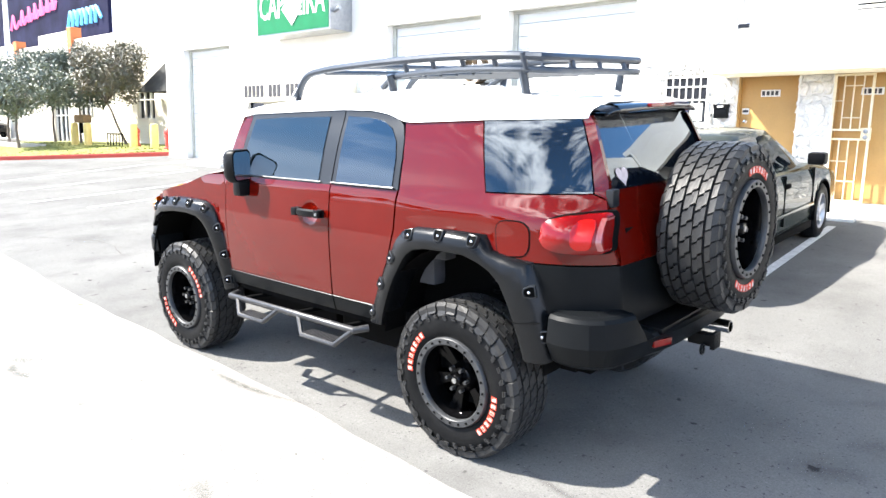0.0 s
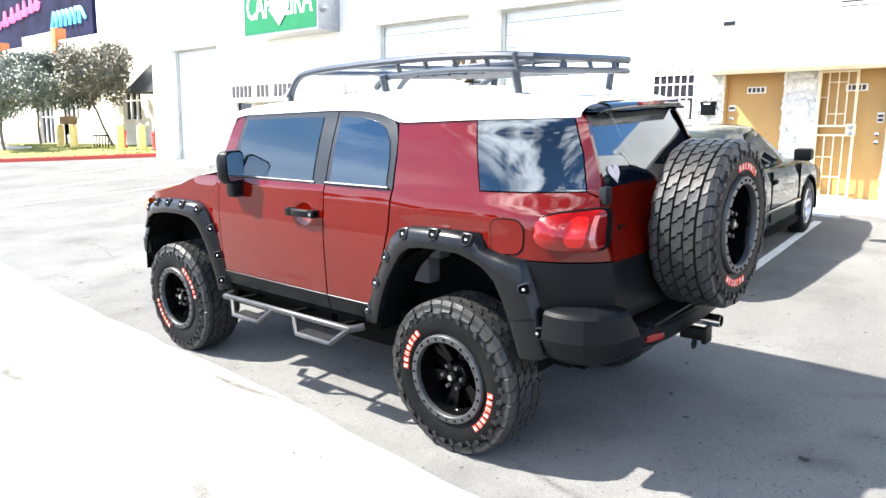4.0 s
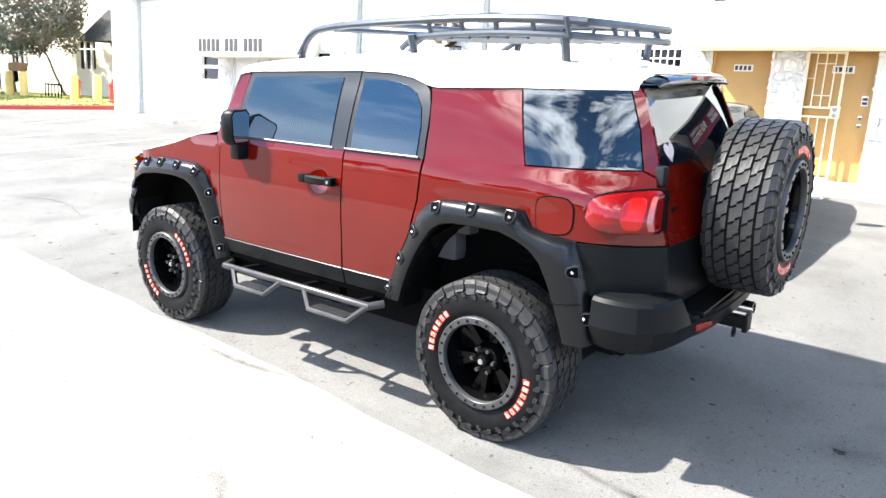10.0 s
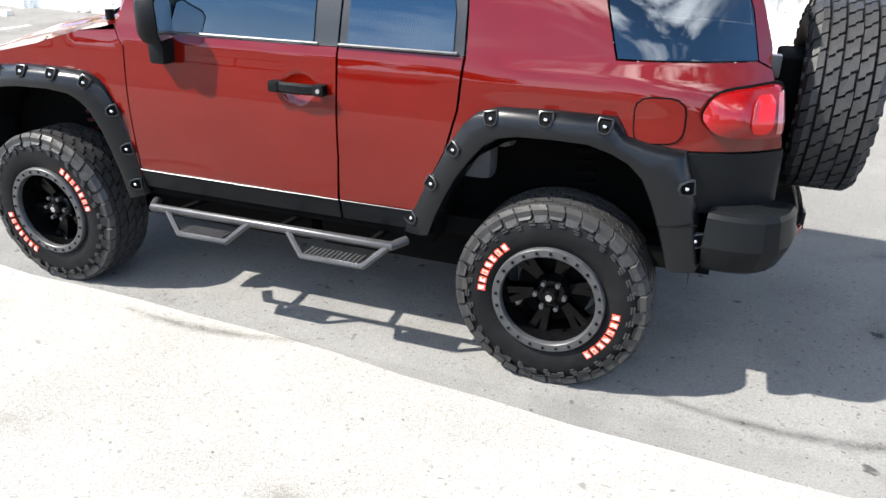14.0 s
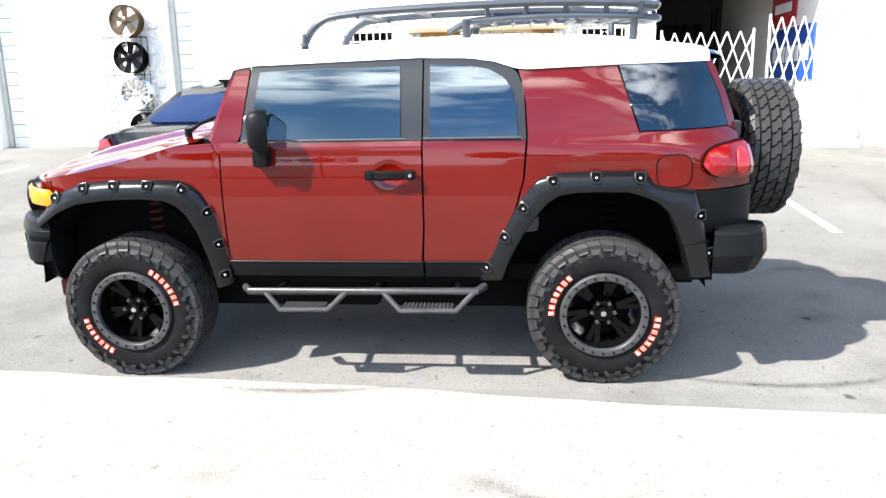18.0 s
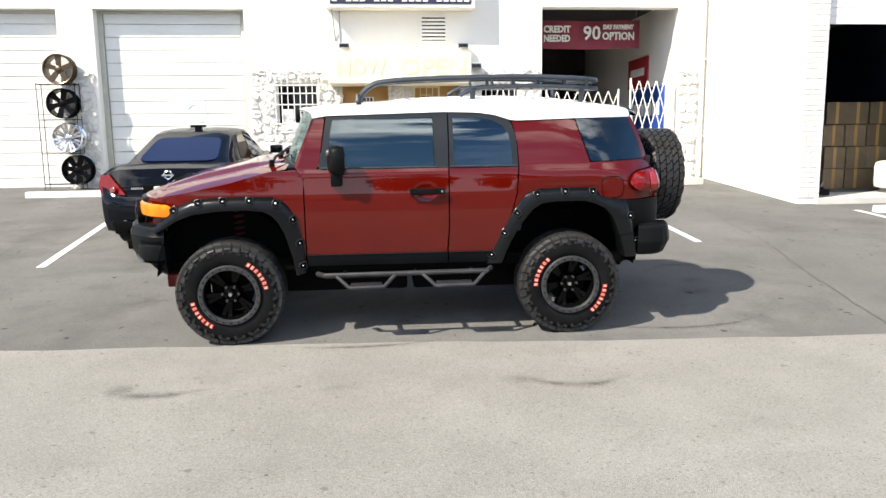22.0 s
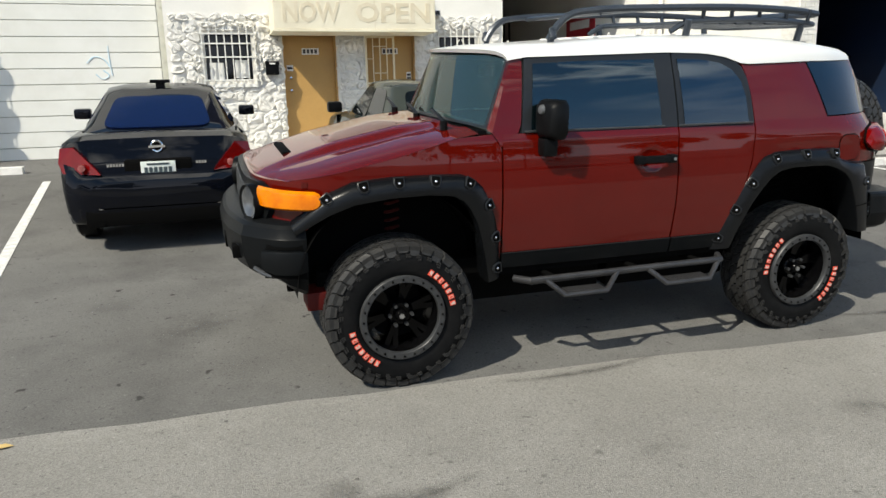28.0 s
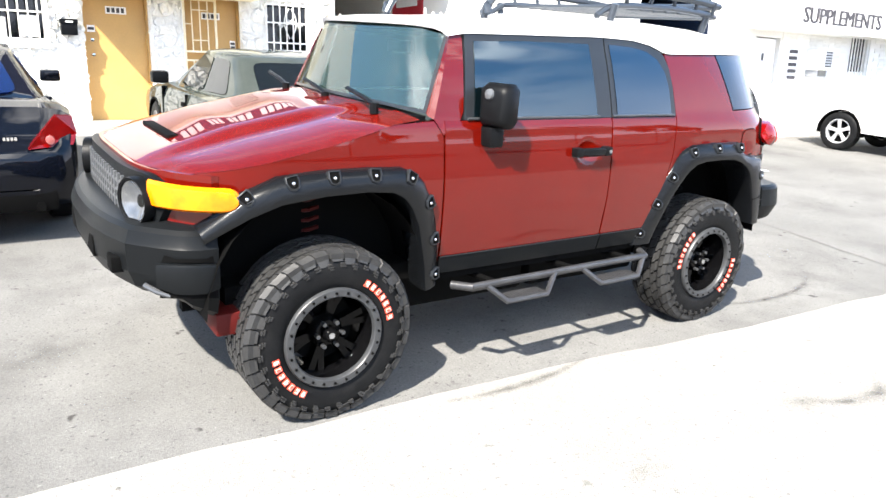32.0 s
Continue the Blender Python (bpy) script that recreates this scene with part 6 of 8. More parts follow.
# barred gate with a side screen
def gate():
    g = thing("security_gate", "cream barred security gate with double lock and side screen", "gate")
    y = W - 0.03
    x0, x1, z0, z1 = 0.62, 1.13, WALK_Z + 0.03, 2.68

    def bar(name, a, b, r=0.012, mat=M_YELLOWBAR):
        ax, az = a
        bx, bz = b
        part(name, boxes((min(ax, bx) - r, max(ax, bx) + r, y - r, y + r, min(az, bz) - r, max(az, bz) + r)), mat, g, smooth=False)

    for x in (x0, x1):
        bar("gate_stile", (x, z0), (x, z1), 0.017)
    for z in (z0, z1, z0 + 0.93, z0 + 1.07):
        bar("gate_rail", (x0, z), (x1, z), 0.015)
    for k in range(1, 4):
        x = x0 + (x1 - x0) * k / 4
        bar("gate_bar", (x, z0), (x, z0 + 0.93), 0.008)
        bar("gate_bar", (x, z0 + 1.07), (x, z1), 0.008)
    for z, a, b in ((z0 + 0.3, 1, 3), (z0 + 0.6, 0, 2), (z0 + 1.25, 1, 3), (z0 + 1.5, 0, 1), (z0 + 1.72, 1, 3)):
        bar("gate_bar", (x0 + (x1 - x0) * a / 4, z), (x0 + (x1 - x0) * b / 4, z), 0.008)
    part("lock_box", boxes((x1 - 0.1, x1 + 0.03, y - 0.03, y + 0.03, z0 + 0.92, z0 + 1.1), bevel=0.004), M_YELLOWBAR, g)
    for z in (z0 + 0.96, z0 + 1.05):
        part("gate_lock", revolve(bmesh.new(), [(0.001, -0.028), (0.028, -0.024), (0.034, 0)], "y", 18, (x1 - 0.035, y - 0.03, z)), M_GALV, g, "round steel lock")
    # side screen between the doors
    for x in (0.12, 0.6):
        bar("screen_post", (x, z0), (x, 2.7), 0.012, M_WHITEBAR)
    for z in (z0, z0 + 0.93, z0 + 1.07):
        bar("screen_rail", (0.12, z), (0.6, z), 0.013, M_WHITEBAR)
    for k in range(1, 6):
        bar("screen_bar", (0.12 + 0.48 * k / 6, z0), (0.12 + 0.48 * k / 6, z0 + 0.93), 0.006, M_WHITEBAR)


gate()


# windows with bars
def barred_window(h, name, nx, rows, scroll=False, papers=()):
    x0, x1, z0, z1 = h
    w = thing(name, "dark shop window behind white security bars", "window", kind="structure")
    part("window_frame", boxes((x0, x0 + 0.05, W + 0.05, W + 0.12, z0, z1), (x1 - 0.05, x1, W + 0.05, W + 0.12, z0, z1), (x0 + 0.05, x1 - 0.05, W + 0.05, W + 0.12, z0, z0 + 0.05), (x0 + 0.05, x1 - 0.05, W + 0.05, W + 0.12, z1 - 0.05, z1)), M_WHITEBAR, w, smooth=False)
    part("window_pane", boxes((x0 + 0.05, x1 - 0.05, W + 0.085, W + 0.09, z0 + 0.05, z1 - 0.05)), M_WINDOW, w, smooth=False)
    # near-black sheet behind the pane stands in for the unlit room
    part("window_backing", boxes((x0 - 0.05, x1 + 0.05, W + 0.3, W + 0.32, z0 - 0.05, z1 + 0.05)), M_ROOM_SHADE, w, smooth=False)
    part("window_sill", boxes((x0 - 0.04, x1 + 0.04, W - 0.06, W + 0.06, z0 - 0.06, z0 - 0.002), bevel=0.006), M_WHITE, w, smooth=False)
    y = W - 0.07
    for k in range(nx):
        x = x0 + 0.0 + (x1 - x0) * k / (nx - 1)
        part("window_bar", boxes((x - 0.009, x + 0.009, y - 0.009, y + 0.009, z0 - 0.02, z1 + 0.06)), M_WHITEBAR, w, smooth=False)
    for t in rows:
        z = z0 + (z1 - z0) * t
        part("window_bar", boxes((x0 - 0.03, x1 + 0.03, y - 0.018, y - 0.008, z - 0.012, z + 0.012)), M_WHITEBAR, w, smooth=False)
    for x in (x0, x1):
        for z in (z0 + 0.05, z1 - 0.05):
            part("bar_anchor", boxes((x - 0.01, x + 0.01, y, W, z - 0.01, z + 0.01)), M_WHITEBAR, w, smooth=False)
    for a, b, c, d in papers:
        part("window_notice", boxes((x0 + a, x0 + b, W + 0.075, W + 0.08, z0 + c, z0 + d)), M_PAPER, w, "white paper notice", smooth=False)
    if scroll:
        cx, cz = (x0 + x1) / 2, (z0 + z1) / 2 + 0.05
        for s in (-1, 1):
            pts = []
            for k in range(26):
                a = k / 25
                pts.append((cx + s * (0.02 + 0.11 * math.sin(a * math.pi) * (1 - 0.4 * a)), y - 0.02, cz + 0.26 - 0.5 * a))
            part("scroll_work", tube(bmesh.new(), pts, 0.008, 6), M_WHITEBAR, w)
            pts = [(cx + s * (0.17 + 0.05 * (1 - t / 20) * math.cos(t * 0.5)), y - 0.02, cz - 0.02 + 0.05 * (1 - t / 20) * math.sin(t * 0.5)) for t in range(20)]
            part("scroll_work", tube(bmesh.new(), pts, 0.007, 6), M_WHITEBAR, w)
            pts = [(cx + s * (0.05 + 0.045 * (1 - t / 22) * math.cos(t * 0.5 + 2)), y - 0.02, cz + 0.04 + 0.05 * (1 - t / 22) * math.sin(t * 0.5 + 2)) for t in range(22)]
            part("scroll_work", tube(bmesh.new(), pts, 0.007, 6), M_WHITEBAR, w)


barred_window(WIN_L, "window_1", 8, (0.07, 0.5, 0.93, 0.75), papers=((0.1, 0.34, 0.08, 0.36), (0.52, 0.74, 0.1, 0.4)))
barred_window(WIN_R, "window_2", 8, (0.05, 0.2, 0.58, 0.92), scroll=True)


def plain_window(h, name):
    x0, x1, z0, z1 = h
    w = thing(name, "small dark sash window in a white frame", "window", kind="structure")
    mid = (z0 + z1) / 2
    part("window_frame", boxes((x0, x0 + 0.05, W + 0.03, W + 0.1, z0, z1), (x1 - 0.05, x1, W + 0.03, W + 0.1, z0, z1), (x0 + 0.05, x1 - 0.05, W + 0.03, W + 0.1, z0, z0 + 0.05), (x0 + 0.05, x1 - 0.05, W + 0.03, W + 0.1, z1 - 0.05, z1), (x0 + 0.05, x1 - 0.05, W + 0.03, W + 0.1, mid - 0.04, mid + 0.04)), M_WHITEBAR, w, smooth=False)
    for a, b in ((z0 + 0.05, mid - 0.04), (mid + 0.04, z1 - 0.05)):
        part("window_pane", boxes((x0 + 0.05, x1 - 0.05, W + 0.06, W + 0.065, a, b)), M_WINDOW, w, smooth=False)
    # added dark sheet paints the shade of the room behind
    part("window_backing", boxes((x0 - 0.05, x1 + 0.05, W + 0.3, W + 0.32, z0 - 0.05, z1 + 0.05)), M_ROOM_SHADE, w, smooth=False)


plain_window(PH_WINS[0], "window_3")
plain_window(PH_WINS[1], "window_4")

# small fixtures
mb = thing("mailbox", "black wall mailbox with a pale label beside the door", "mailbox")
part("mailbox_body", boxes((-1.17, -0.95, W - 0.14, W - 0.03, 2.04, 2.24), bevel=0.012), M_BLACK, mb)
part("mailbox_lid", boxes((-1.18, -0.94, W - 0.155, W - 0.03, 2.2, 2.27), bevel=0.012), M_BLACK, mb)
part("mailbox_label", boxes((-1.11, -1.01, W - 0.158, W - 0.155, 2.215, 2.24)), M_PAPER, mb, smooth=False)


def flood_light(x, z, y=W):
    f = thing("flood_light", "grey twin floodlight on the white wall", "wall light", "wall floodlights")
    part("lamp_housing", boxes((x - 0.11, x + 0.11, y - 0.16, y - 0.04, z - 0.05, z + 0.05), bevel=0.012), M_GALV, f)
    part("lamp_face", boxes((x - 0.09, x + 0.09, y - 0.166, y - 0.16, z - 0.035, z + 0.03)), M_WINDOW, f, smooth=False)
    part("lamp_bracket", boxes((x - 0.03, x + 0.03, y - 0.04, y, z - 0.03, z + 0.06), bevel=0.005), M_GALV, f)
    return f


flood_light(-0.78, 3.5)
flood_light(1.63, 3.5)
fl = flood_light(1.9, 3.1)
part("conduit", tube(bmesh.new(), [(-0.86, W - 0.02, 3.55), (-0.86, W - 0.02, 4.4)], 0.012, 6), M_GALV, thing("conduit_pipe", "thin grey conduit on the wall", "conduit"))

vent = thing("wall_vent", "white louvred wall vent with dark slots", "vent")
# black sheet paints the shade between the slats
part("vent_backing", boxes((0.79, 1.29, W - 0.006, W - 0.002, 3.6, 4.08)), M_BLACK_SHADE, vent, smooth=False)
part("vent_frame", boxes((0.76, 0.8, W - 0.03, W, 3.57, 4.11), (1.28, 1.32, W - 0.03, W, 3.57, 4.11), (0.8, 1.28, W - 0.03, W, 3.57, 3.61), (0.8, 1.28, W - 0.03, W, 4.07, 4.11)), M_WHITE, vent, smooth=False)
for k in range(6):
    z = 3.64 + k * 0.073
    bm = bmesh.new()
    box(bm, 0.8, 1.28, -0.025, 0.0, -0.022, 0.022, m=Matrix.Translation((0, W - 0.008, z + 0.02)) @ Euler((0.6, 0, 0)).to_matrix().to_4x4())
    part("vent_slat", bm, M_WHITE, vent, smooth=False)

# projecting sign box with dark face
sb = thing("shop_sign", "navy sign with white bars on a projecting white box", "sign")
part("sign_box", boxes((-1.1, 1.85, 8.28, W, 4.2, 5.6), bevel=0.01), M_WHITE, sb, smooth=False)
part("sign_face", boxes((-1.02, 1.77, 8.268, 8.279, 4.27, 5.5)), M_SIGN_NAVY, sb, smooth=False)
bars_for_text(sb, 20, -1.0, 1.75, 8.268, 4.31, 4.56, M_PAPER, gaps=(1, 5, 9, 14), name="sign_bar")
part("sign_strut", tube(bmesh.new(), [(-1.0, 8.5, 4.2), (-0.95, W, 3.6)], 0.012, 6), M_GALV, sb)

# green sign over the far doors
gs = thing("shop_sign", "green sign with white lettering and diamond emblem", "sign")
GX0, GX1, GZ0, GZ1, GY = -13.6, -10.5, 4.16, 5.5, 7.95
part("sign_box", boxes((GX0, GX1, GY, W, GZ0, GZ1), bevel=0.01), M_GALV, gs, smooth=False)
part("sign_face", boxes((GX0 + 0.05, GX1 - 0.05, GY - 0.012, GY - 0.002, GZ0 + 0.05, GZ1 - 0.05)), M_SIGN_GREEN, gs, smooth=False)
letters("lettering", "CAPOEIRA", 0.95, M_PAPER, gs, facing((GX0 + GX1) / 2, GY - 0.016, GZ0 + 0.72), 0.004, 2.75, 0.01)
bm = bmesh.new()
box(bm, -0.3, 0.3, -0.01, 0, -0.3, 0.3, m=Matrix.Translation(((GX0 + GX1) / 2 + 0.05, GY - 0.024, GZ0 + 0.62)) @ Euler((0, radians(45), 0)).to_matrix().to_4x4() @ Matrix.Diagonal((1, 1, 1, 1)))
part("emblem", bm, M_PAPER, gs, smooth=False)
part("sign_lamp", tube(bmesh.new(), [(GX1, 8.1, 4.6), (GX1 + 0.25, 8.05, 4.65)], 0.05, 10), M_GALV, gs)

# tyre bay: banner, posters, lattice gates, stacks
bn = thing("banner", "maroon hanging banner with white lettering inside the bay", "banner")
BY = 9.9
bm = bmesh.new()
rows_b = []
for k in range(25):
    u = k / 24
    x = 3.3 + 2.55 * u
    rows_b.append([(x, BY + 0.03 * math.sin(u * 14), 3.62 + 0.62 * v - 0.03 * math.sin(u * math.pi) - 0.0 * v) for v in (0, 0.5, 1)])
rings(bm, rows_b, False)
ext = bmesh.ops.extrude_face_region(bm, geom=bm.faces[:])["geom"]
for v in ext:
    if isinstance(v, bmesh.types.BMVert):
        v.co.y += 0.006
part("banner_cloth", bm, M_BANNER, bn)
for body, size, x, z, wd in (("O", 0.34, 3.42, 3.93, 0.18), ("CREDIT", 0.2, 3.92, 4.02, 0.62), ("NEEDED", 0.2, 3.92, 3.82, 0.6), ("90", 0.42, 4.72, 3.93, 0.4), ("DAY PAYMENT", 0.13, 5.33, 4.07, 0.7), ("OPTION", 0.23, 5.33, 3.87, 0.74)):
    letters("lettering", body, size, M_PAPER, bn, facing(x, BY - 0.045, z), 0.004, wd, 0.008)
for x in (3.4, 5.75):
    part("banner_cord", tube(bmesh.new(), [(x, BY, 4.22), (x, BY, 4.52)], 0.008, 5), M_GALV, bn)
ps = thing("wall_sign", "red sign with pale bars on the bay wall", "sign")
part("sign_plate", boxes((6.2, 6.235, 10.3, 11.6, 2.8, 3.5)), M_RED_SIGN, ps, smooth=False)
part("sign_bar", boxes((6.19, 6.2, 10.5, 11.4, 3.07, 3.25)), M_PAPER, ps, smooth=False)
ps = thing("wall_sign", "blue sign with pale bars on the bay wall", "sign")
part("sign_plate", boxes((6.2, 6.235, 9.3, 11.5, 1.75, 2.75)), M_BLUE_SIGN, ps, smooth=False)
for k in range(8):
    part("sign_bar", boxes((6.19, 6.2, 9.5 + k * 0.24, 9.67 + k * 0.24, 2.1, 2.4)), M_PAPER, ps, smooth=False)


def lattice(x0, x1, y0, y1, z0, z1, n, label):
    """A folded scissor gate between two posts."""
    g = thing("scissor_gate", label, "gate", "scissor gates")
    p0, p1 = Vector((x0, y0, 0)), Vector((x1, y1, 0))
    for p in (p0, p1):
        part("gate_post", tube(bmesh.new(), [(p.x, p.y, z0), (p.x, p.y, z1)], 0.02, 6), M_WHITEBAR, g)
    w = 1.0 / n
    H = z1 - z0
    for k in range(-3, n):
        for s in (0, 1):
            # each slat climbs over several cells
            span = 3
            a, b = k * w, (k + span) * w
            za, zb = (0.03, 0.97) if s == 0 else (0.97, 0.03)
            if a < 0:
                za += (zb - za) * (0 - a) / (b - a)
                a = 0
            if b > 1:
                zb = za + (zb - za) * (1 - a) / (b - a)
                b = 1
            if b <= a:
                continue
            off = Vector((0, -0.012 if s else 0.012, 0))
            part("gate_slat", tube(bmesh.new(), [p0.lerp(p1, a) + off + Vector((0, 0, z0 + H * za)), p0.lerp(p1, b) + off + Vector((0, 0, z0 + H * zb))], 0.012, 5), M_WHITEBAR, g)
    return g


lattice(3.4, 4.95, W - 0.02, W - 0.02, WALK_Z + 0.05, 2.62, 7, "white scissor gate drawn across the bay")
lattice(5.2, 6.13, W - 0.05, W - 0.05, WALK_Z + 0.05, 2.84, 5, "white scissor gate folded against the bay wall")


def plain_tyre(name, r, w, axis="z"):
    return revolve(bmesh.new(), [(r * 0.58, -w * 0.4), (r * 0.66, -w * 0.5), (r * 0.9, -w * 0.5), (r, -w * 0.32), (r, w * 0.32), (r * 0.9, w * 0.5), (r * 0.66, w * 0.5), (r * 0.58, w * 0.4), (r * 0.58, -w * 0.4)], axis, 32)


rnd = random.Random(4)
tyre_me = mesh_of("tyre", plain_tyre("tyre", 0.33, 0.22, "x"), M_RUBBER)
for row in range(3):
    for k in range(8):
        ob = tagged(new("tyre", tyre_me), "black tyre standing on a dark bay rack", "tyre", "tyres on the bay rack")
        ob.location = (3.5 + k * 0.24, 13.8, WALK_Z + 0.36 + row * 0.85)
sh = thing("tyre_rack", "dark steel tyre rack in the bay", "rack")
for row in range(3):
    part("rack_beam", boxes((3.35, 5.6, 13.6, 13.66, WALK_Z + 0.05 + row * 0.85, WALK_Z + 0.1 + row * 0.85), (3.35, 5.6, 13.94, 14.0, WALK_Z + 0.05 + row * 0.85, WALK_Z + 0.1 + row * 0.85)), M_BLACK_SHADE, sh)
for x in (3.36, 5.58):
    for y in (13.62, 13.98):
        part("rack_post", boxes((x - 0.02, x + 0.02, y - 0.02, y + 0.02, WALK_Z, 3.5)), M_BLACK_SHADE, sh)


def carton(x, y, z, sx, sy, sz, label="brown cardboard carton stacked in the store", mat=M_CARD):
    c = thing("carton", label, "box", "stacked cartons", at=(x, y, z))
    part("carton_body", boxes((-sx / 2, sx / 2, -sy / 2, sy / 2, 0, sz), bevel=0.006), mat, c, smooth=False)
    part("carton_tape", boxes((-0.03, 0.03, -sy / 2 - 0.002, -sy / 2, 0, sz), (-0.03, 0.03, -sy / 2, sy / 2, sz, sz + 0.002)), M_TAN, c, smooth=False)


for deep in (6.85, 7.4):
    for row in range(4):
        for k in range(3):
            carton(8.57 + k * 0.44, deep + 0.1 * rnd.random(), 0.54 + row * 0.42, 0.42, 0.42, 0.41)
for row in range(2):
    for k in range(3):
        carton(5.1 + k * 0.36, 12.4, WALK_Z + row * 0.36, 0.35, 0.4, 0.35, "brown cardboard carton stacked in the bay")
wb = thing("white_tank", "white rounded plastic tank on the store floor", "tank")
part("tank_body", boxes((8.95, 9.7, 5.55, 6.1, 0.62, 1.12), bevel=0.1), M_WHITE, wb)
for x in (9.08, 9.42):
    part("tank_foot", boxes((x, x + 0.15, 5.6, 6.05, 0.54, 0.63)), M_GALV, wb)
jk = thing("floor_jack", "dark low trolley jack on the store floor", "jack")
part("jack_frame", boxes((7.32, 7.42, 5.3, 5.8, 0.56, 0.66), (7.52, 7.62, 5.3, 5.8, 0.56, 0.66), (7.42, 7.52, 5.3, 5.4, 0.58, 0.7), bevel=0.01), M_BLACK, jk)
part("jack_handle", tube(bmesh.new(), [(7.47, 5.4, 0.62), (7.5, 5.32, 0.8)], 0.014, 6), M_GALV, jk)
# raised shutter in the wing bay, drain pipe, brick edge of the wing
sd = thing("roller_shutter", "raised pale roller shutter in the store opening", "shutter")
for k in range(5):
    part("shutter_slat", boxes((7.24, 9.5, WING_Y + 0.12, WING_Y + 0.15, 3.4 + k * 0.13, 3.525 + k * 0.13), bevel=0.006), M_WHITE, sd, smooth=False)
part("shutter_head", boxes((7.23, 9.5, WING_Y + 0.1, WING_Y + 0.2, 4.06, 4.11)), M_GALV, sd, smooth=False)
dp = thing("drain_pipe", "white painted drain pipe in the wall corner", "pipe")
part("pipe", tube(bmesh.new(), [(6.74, W - 0.08, 0.75), (6.74, W - 0.08, 5.4)], 0.045, 10), M_WHITE, dp)
for z in (1.6, 3.2, 4.6):
    part("pipe_clip", boxes((6.68, 6.8, W - 0.13, W, z, z + 0.04)), M_WHITE, dp)

# wheel display: wire rack with four alloy rims
wr = thing("rim_rack", "thin black wire display rack against the wall", "rack")
RX0, RX1, RY = -6.72, -6.0, 8.38
for x in (RX0, RX1):
    for y in (RY, RY + 0.22):
        part("rack_upright", tube(bmesh.new(), [(x, y, 0.72), (x, y, 2.78)], 0.008, 5), M_BLACK, wr)
for z in (0.82, 1.42, 2.08, 2.76):
    part("rack_shelf", tube(bmesh.new(), [(RX0, RY, z), (RX1, RY, z), (RX1, RY + 0.22, z), (RX0, RY + 0.22, z), (RX0, RY, z)], 0.007, 5), M_BLACK, wr)


def display_rim(x, z, r, mat, lipmat, spokes, label, twin=False):
    w = thing("alloy_rim", label, "wheel rim", "rims on the display rack", at=(x, RY + 0.06, z))
    part("rim_barrel", revolve(bmesh.new(), [(r, -0.1), (r * 0.97, -0.11), (r * 0.9, -0.1), (r * 0.86, -0.05), (r * 0.84, 0.1), (r * 0.97, 0.11), (r, 0.1)], "y", 40), lipmat, w)
    for k in range(spokes):
        for off in ((-0.16, 0.16) if twin else (0.0,)):
            a = 2 * math.pi * k / spokes + 0.3
            p0, p1 = Vector((0.12 * r * math.cos(a), -0.06, 0.12 * r * math.sin(a))), Vector((0.88 * r * math.cos(a + off), -0.075, 0.88 * r * math.sin(a + off)))
            q = Vector((-math.sin(a), 0, math.cos(a)))
            bm = bmesh.new()
            w0, w1 = (0.1 * r, 0.07 * r) if twin else (0.13 * r, 0.2 * r)
            rings(bm, [[p0 + q * w0, p0 - q * w0, p0 - q * w0 + Vector((0, 0.04, 0)), p0 + q * w0 + Vector((0, 0.04, 0))], [p1 + q * w1, p1 - q * w1, p1 - q * w1 + Vector((0, 0.03, 0)), p1 + q * w1 + Vector((0, 0.03, 0))]], True, True, True)
            part("spoke", bm, mat, w)
    part("hub_boss", revolve(bmesh.new(), [(0.001, -0.085), (0.17 * r, -0.08), (0.26 * r, -0.06), (0.28 * r, 0.0)], "y", 24), mat, w)


M_BRONZE = material("bronze_rim", (0.12, 0.085, 0.05), 0.3, 0.7, second=(0.09, 0.065, 0.04), scale=8)
display_rim(-6.27, 3.04, 0.29, M_BRONZE, M_BRONZE, 5, "dark bronze five-spoke alloy rim on top of the rack")
display_rim(-6.26, 2.39, 0.29, M_RIM, M_RIM, 6, "gloss black alloy rim on the rack")
display_rim(-6.2, 1.73, 0.29, M_CHROME, M_CHROME, 8, "chrome multi-spoke alloy rim on the rack", True)
display_rim(-6.08, 1.1, 0.29, M_RIM, M_RIM, 7, "gloss black alloy rim on the lowest shelf")


# wheel stops and painted lines
def wheel_stop(x, y, yaw=0.0, length=1.8):
    bm = bmesh.new()
    sec = [(-0.08, 0), (-0.06, 0.1), (0.06, 0.1), (0.08, 0)]
    rings(bm, [[(-length / 2, a, b) for a, b in sec], [(length / 2, a, b) for a, b in sec]], True, True, True)
    ob = solid("wheel_stop", bm, M_STOP, "white painted concrete wheel stop on asphalt", "wheel stop", group="wheel stops", smooth=False)
    ob.matrix_world = lot_pose(x, y, yaw)


for x, y in ((-5.75, 7.45), (-2.9, 7.5), (0.45, 7.3), (2.7, 7.55), (8.5, 4.1), (-15.5, 7.4), (-12.4, 7.5)):
    wheel_stop(x, y)


def painted_line(x0, y0, x1, y1, w=0.1):
    bm = bmesh.new()
    d = Vector((x1 - x0, y1 - y0, 0)).normalized()
    q = Vector((-d.y, d.x, 0)) * w / 2
    n = max(2, int((Vector((x1 - x0, y1 - y0, 0))).length / 0.5))
    loops = []
    for k in range(n + 1):
        p = Vector((x0 + (x1 - x0) * k / n, y0 + (y1 - y0) * k / n, 0))
        loops.append([(a.x, a.y, ground_z(a.x, a.y) + 0.005) for a in (p + q, p - q)])
    rings(bm, loops, False)
    solid("painted_line", bm, M_LINE, "worn white parking line", "marking", "structure", smooth=False)


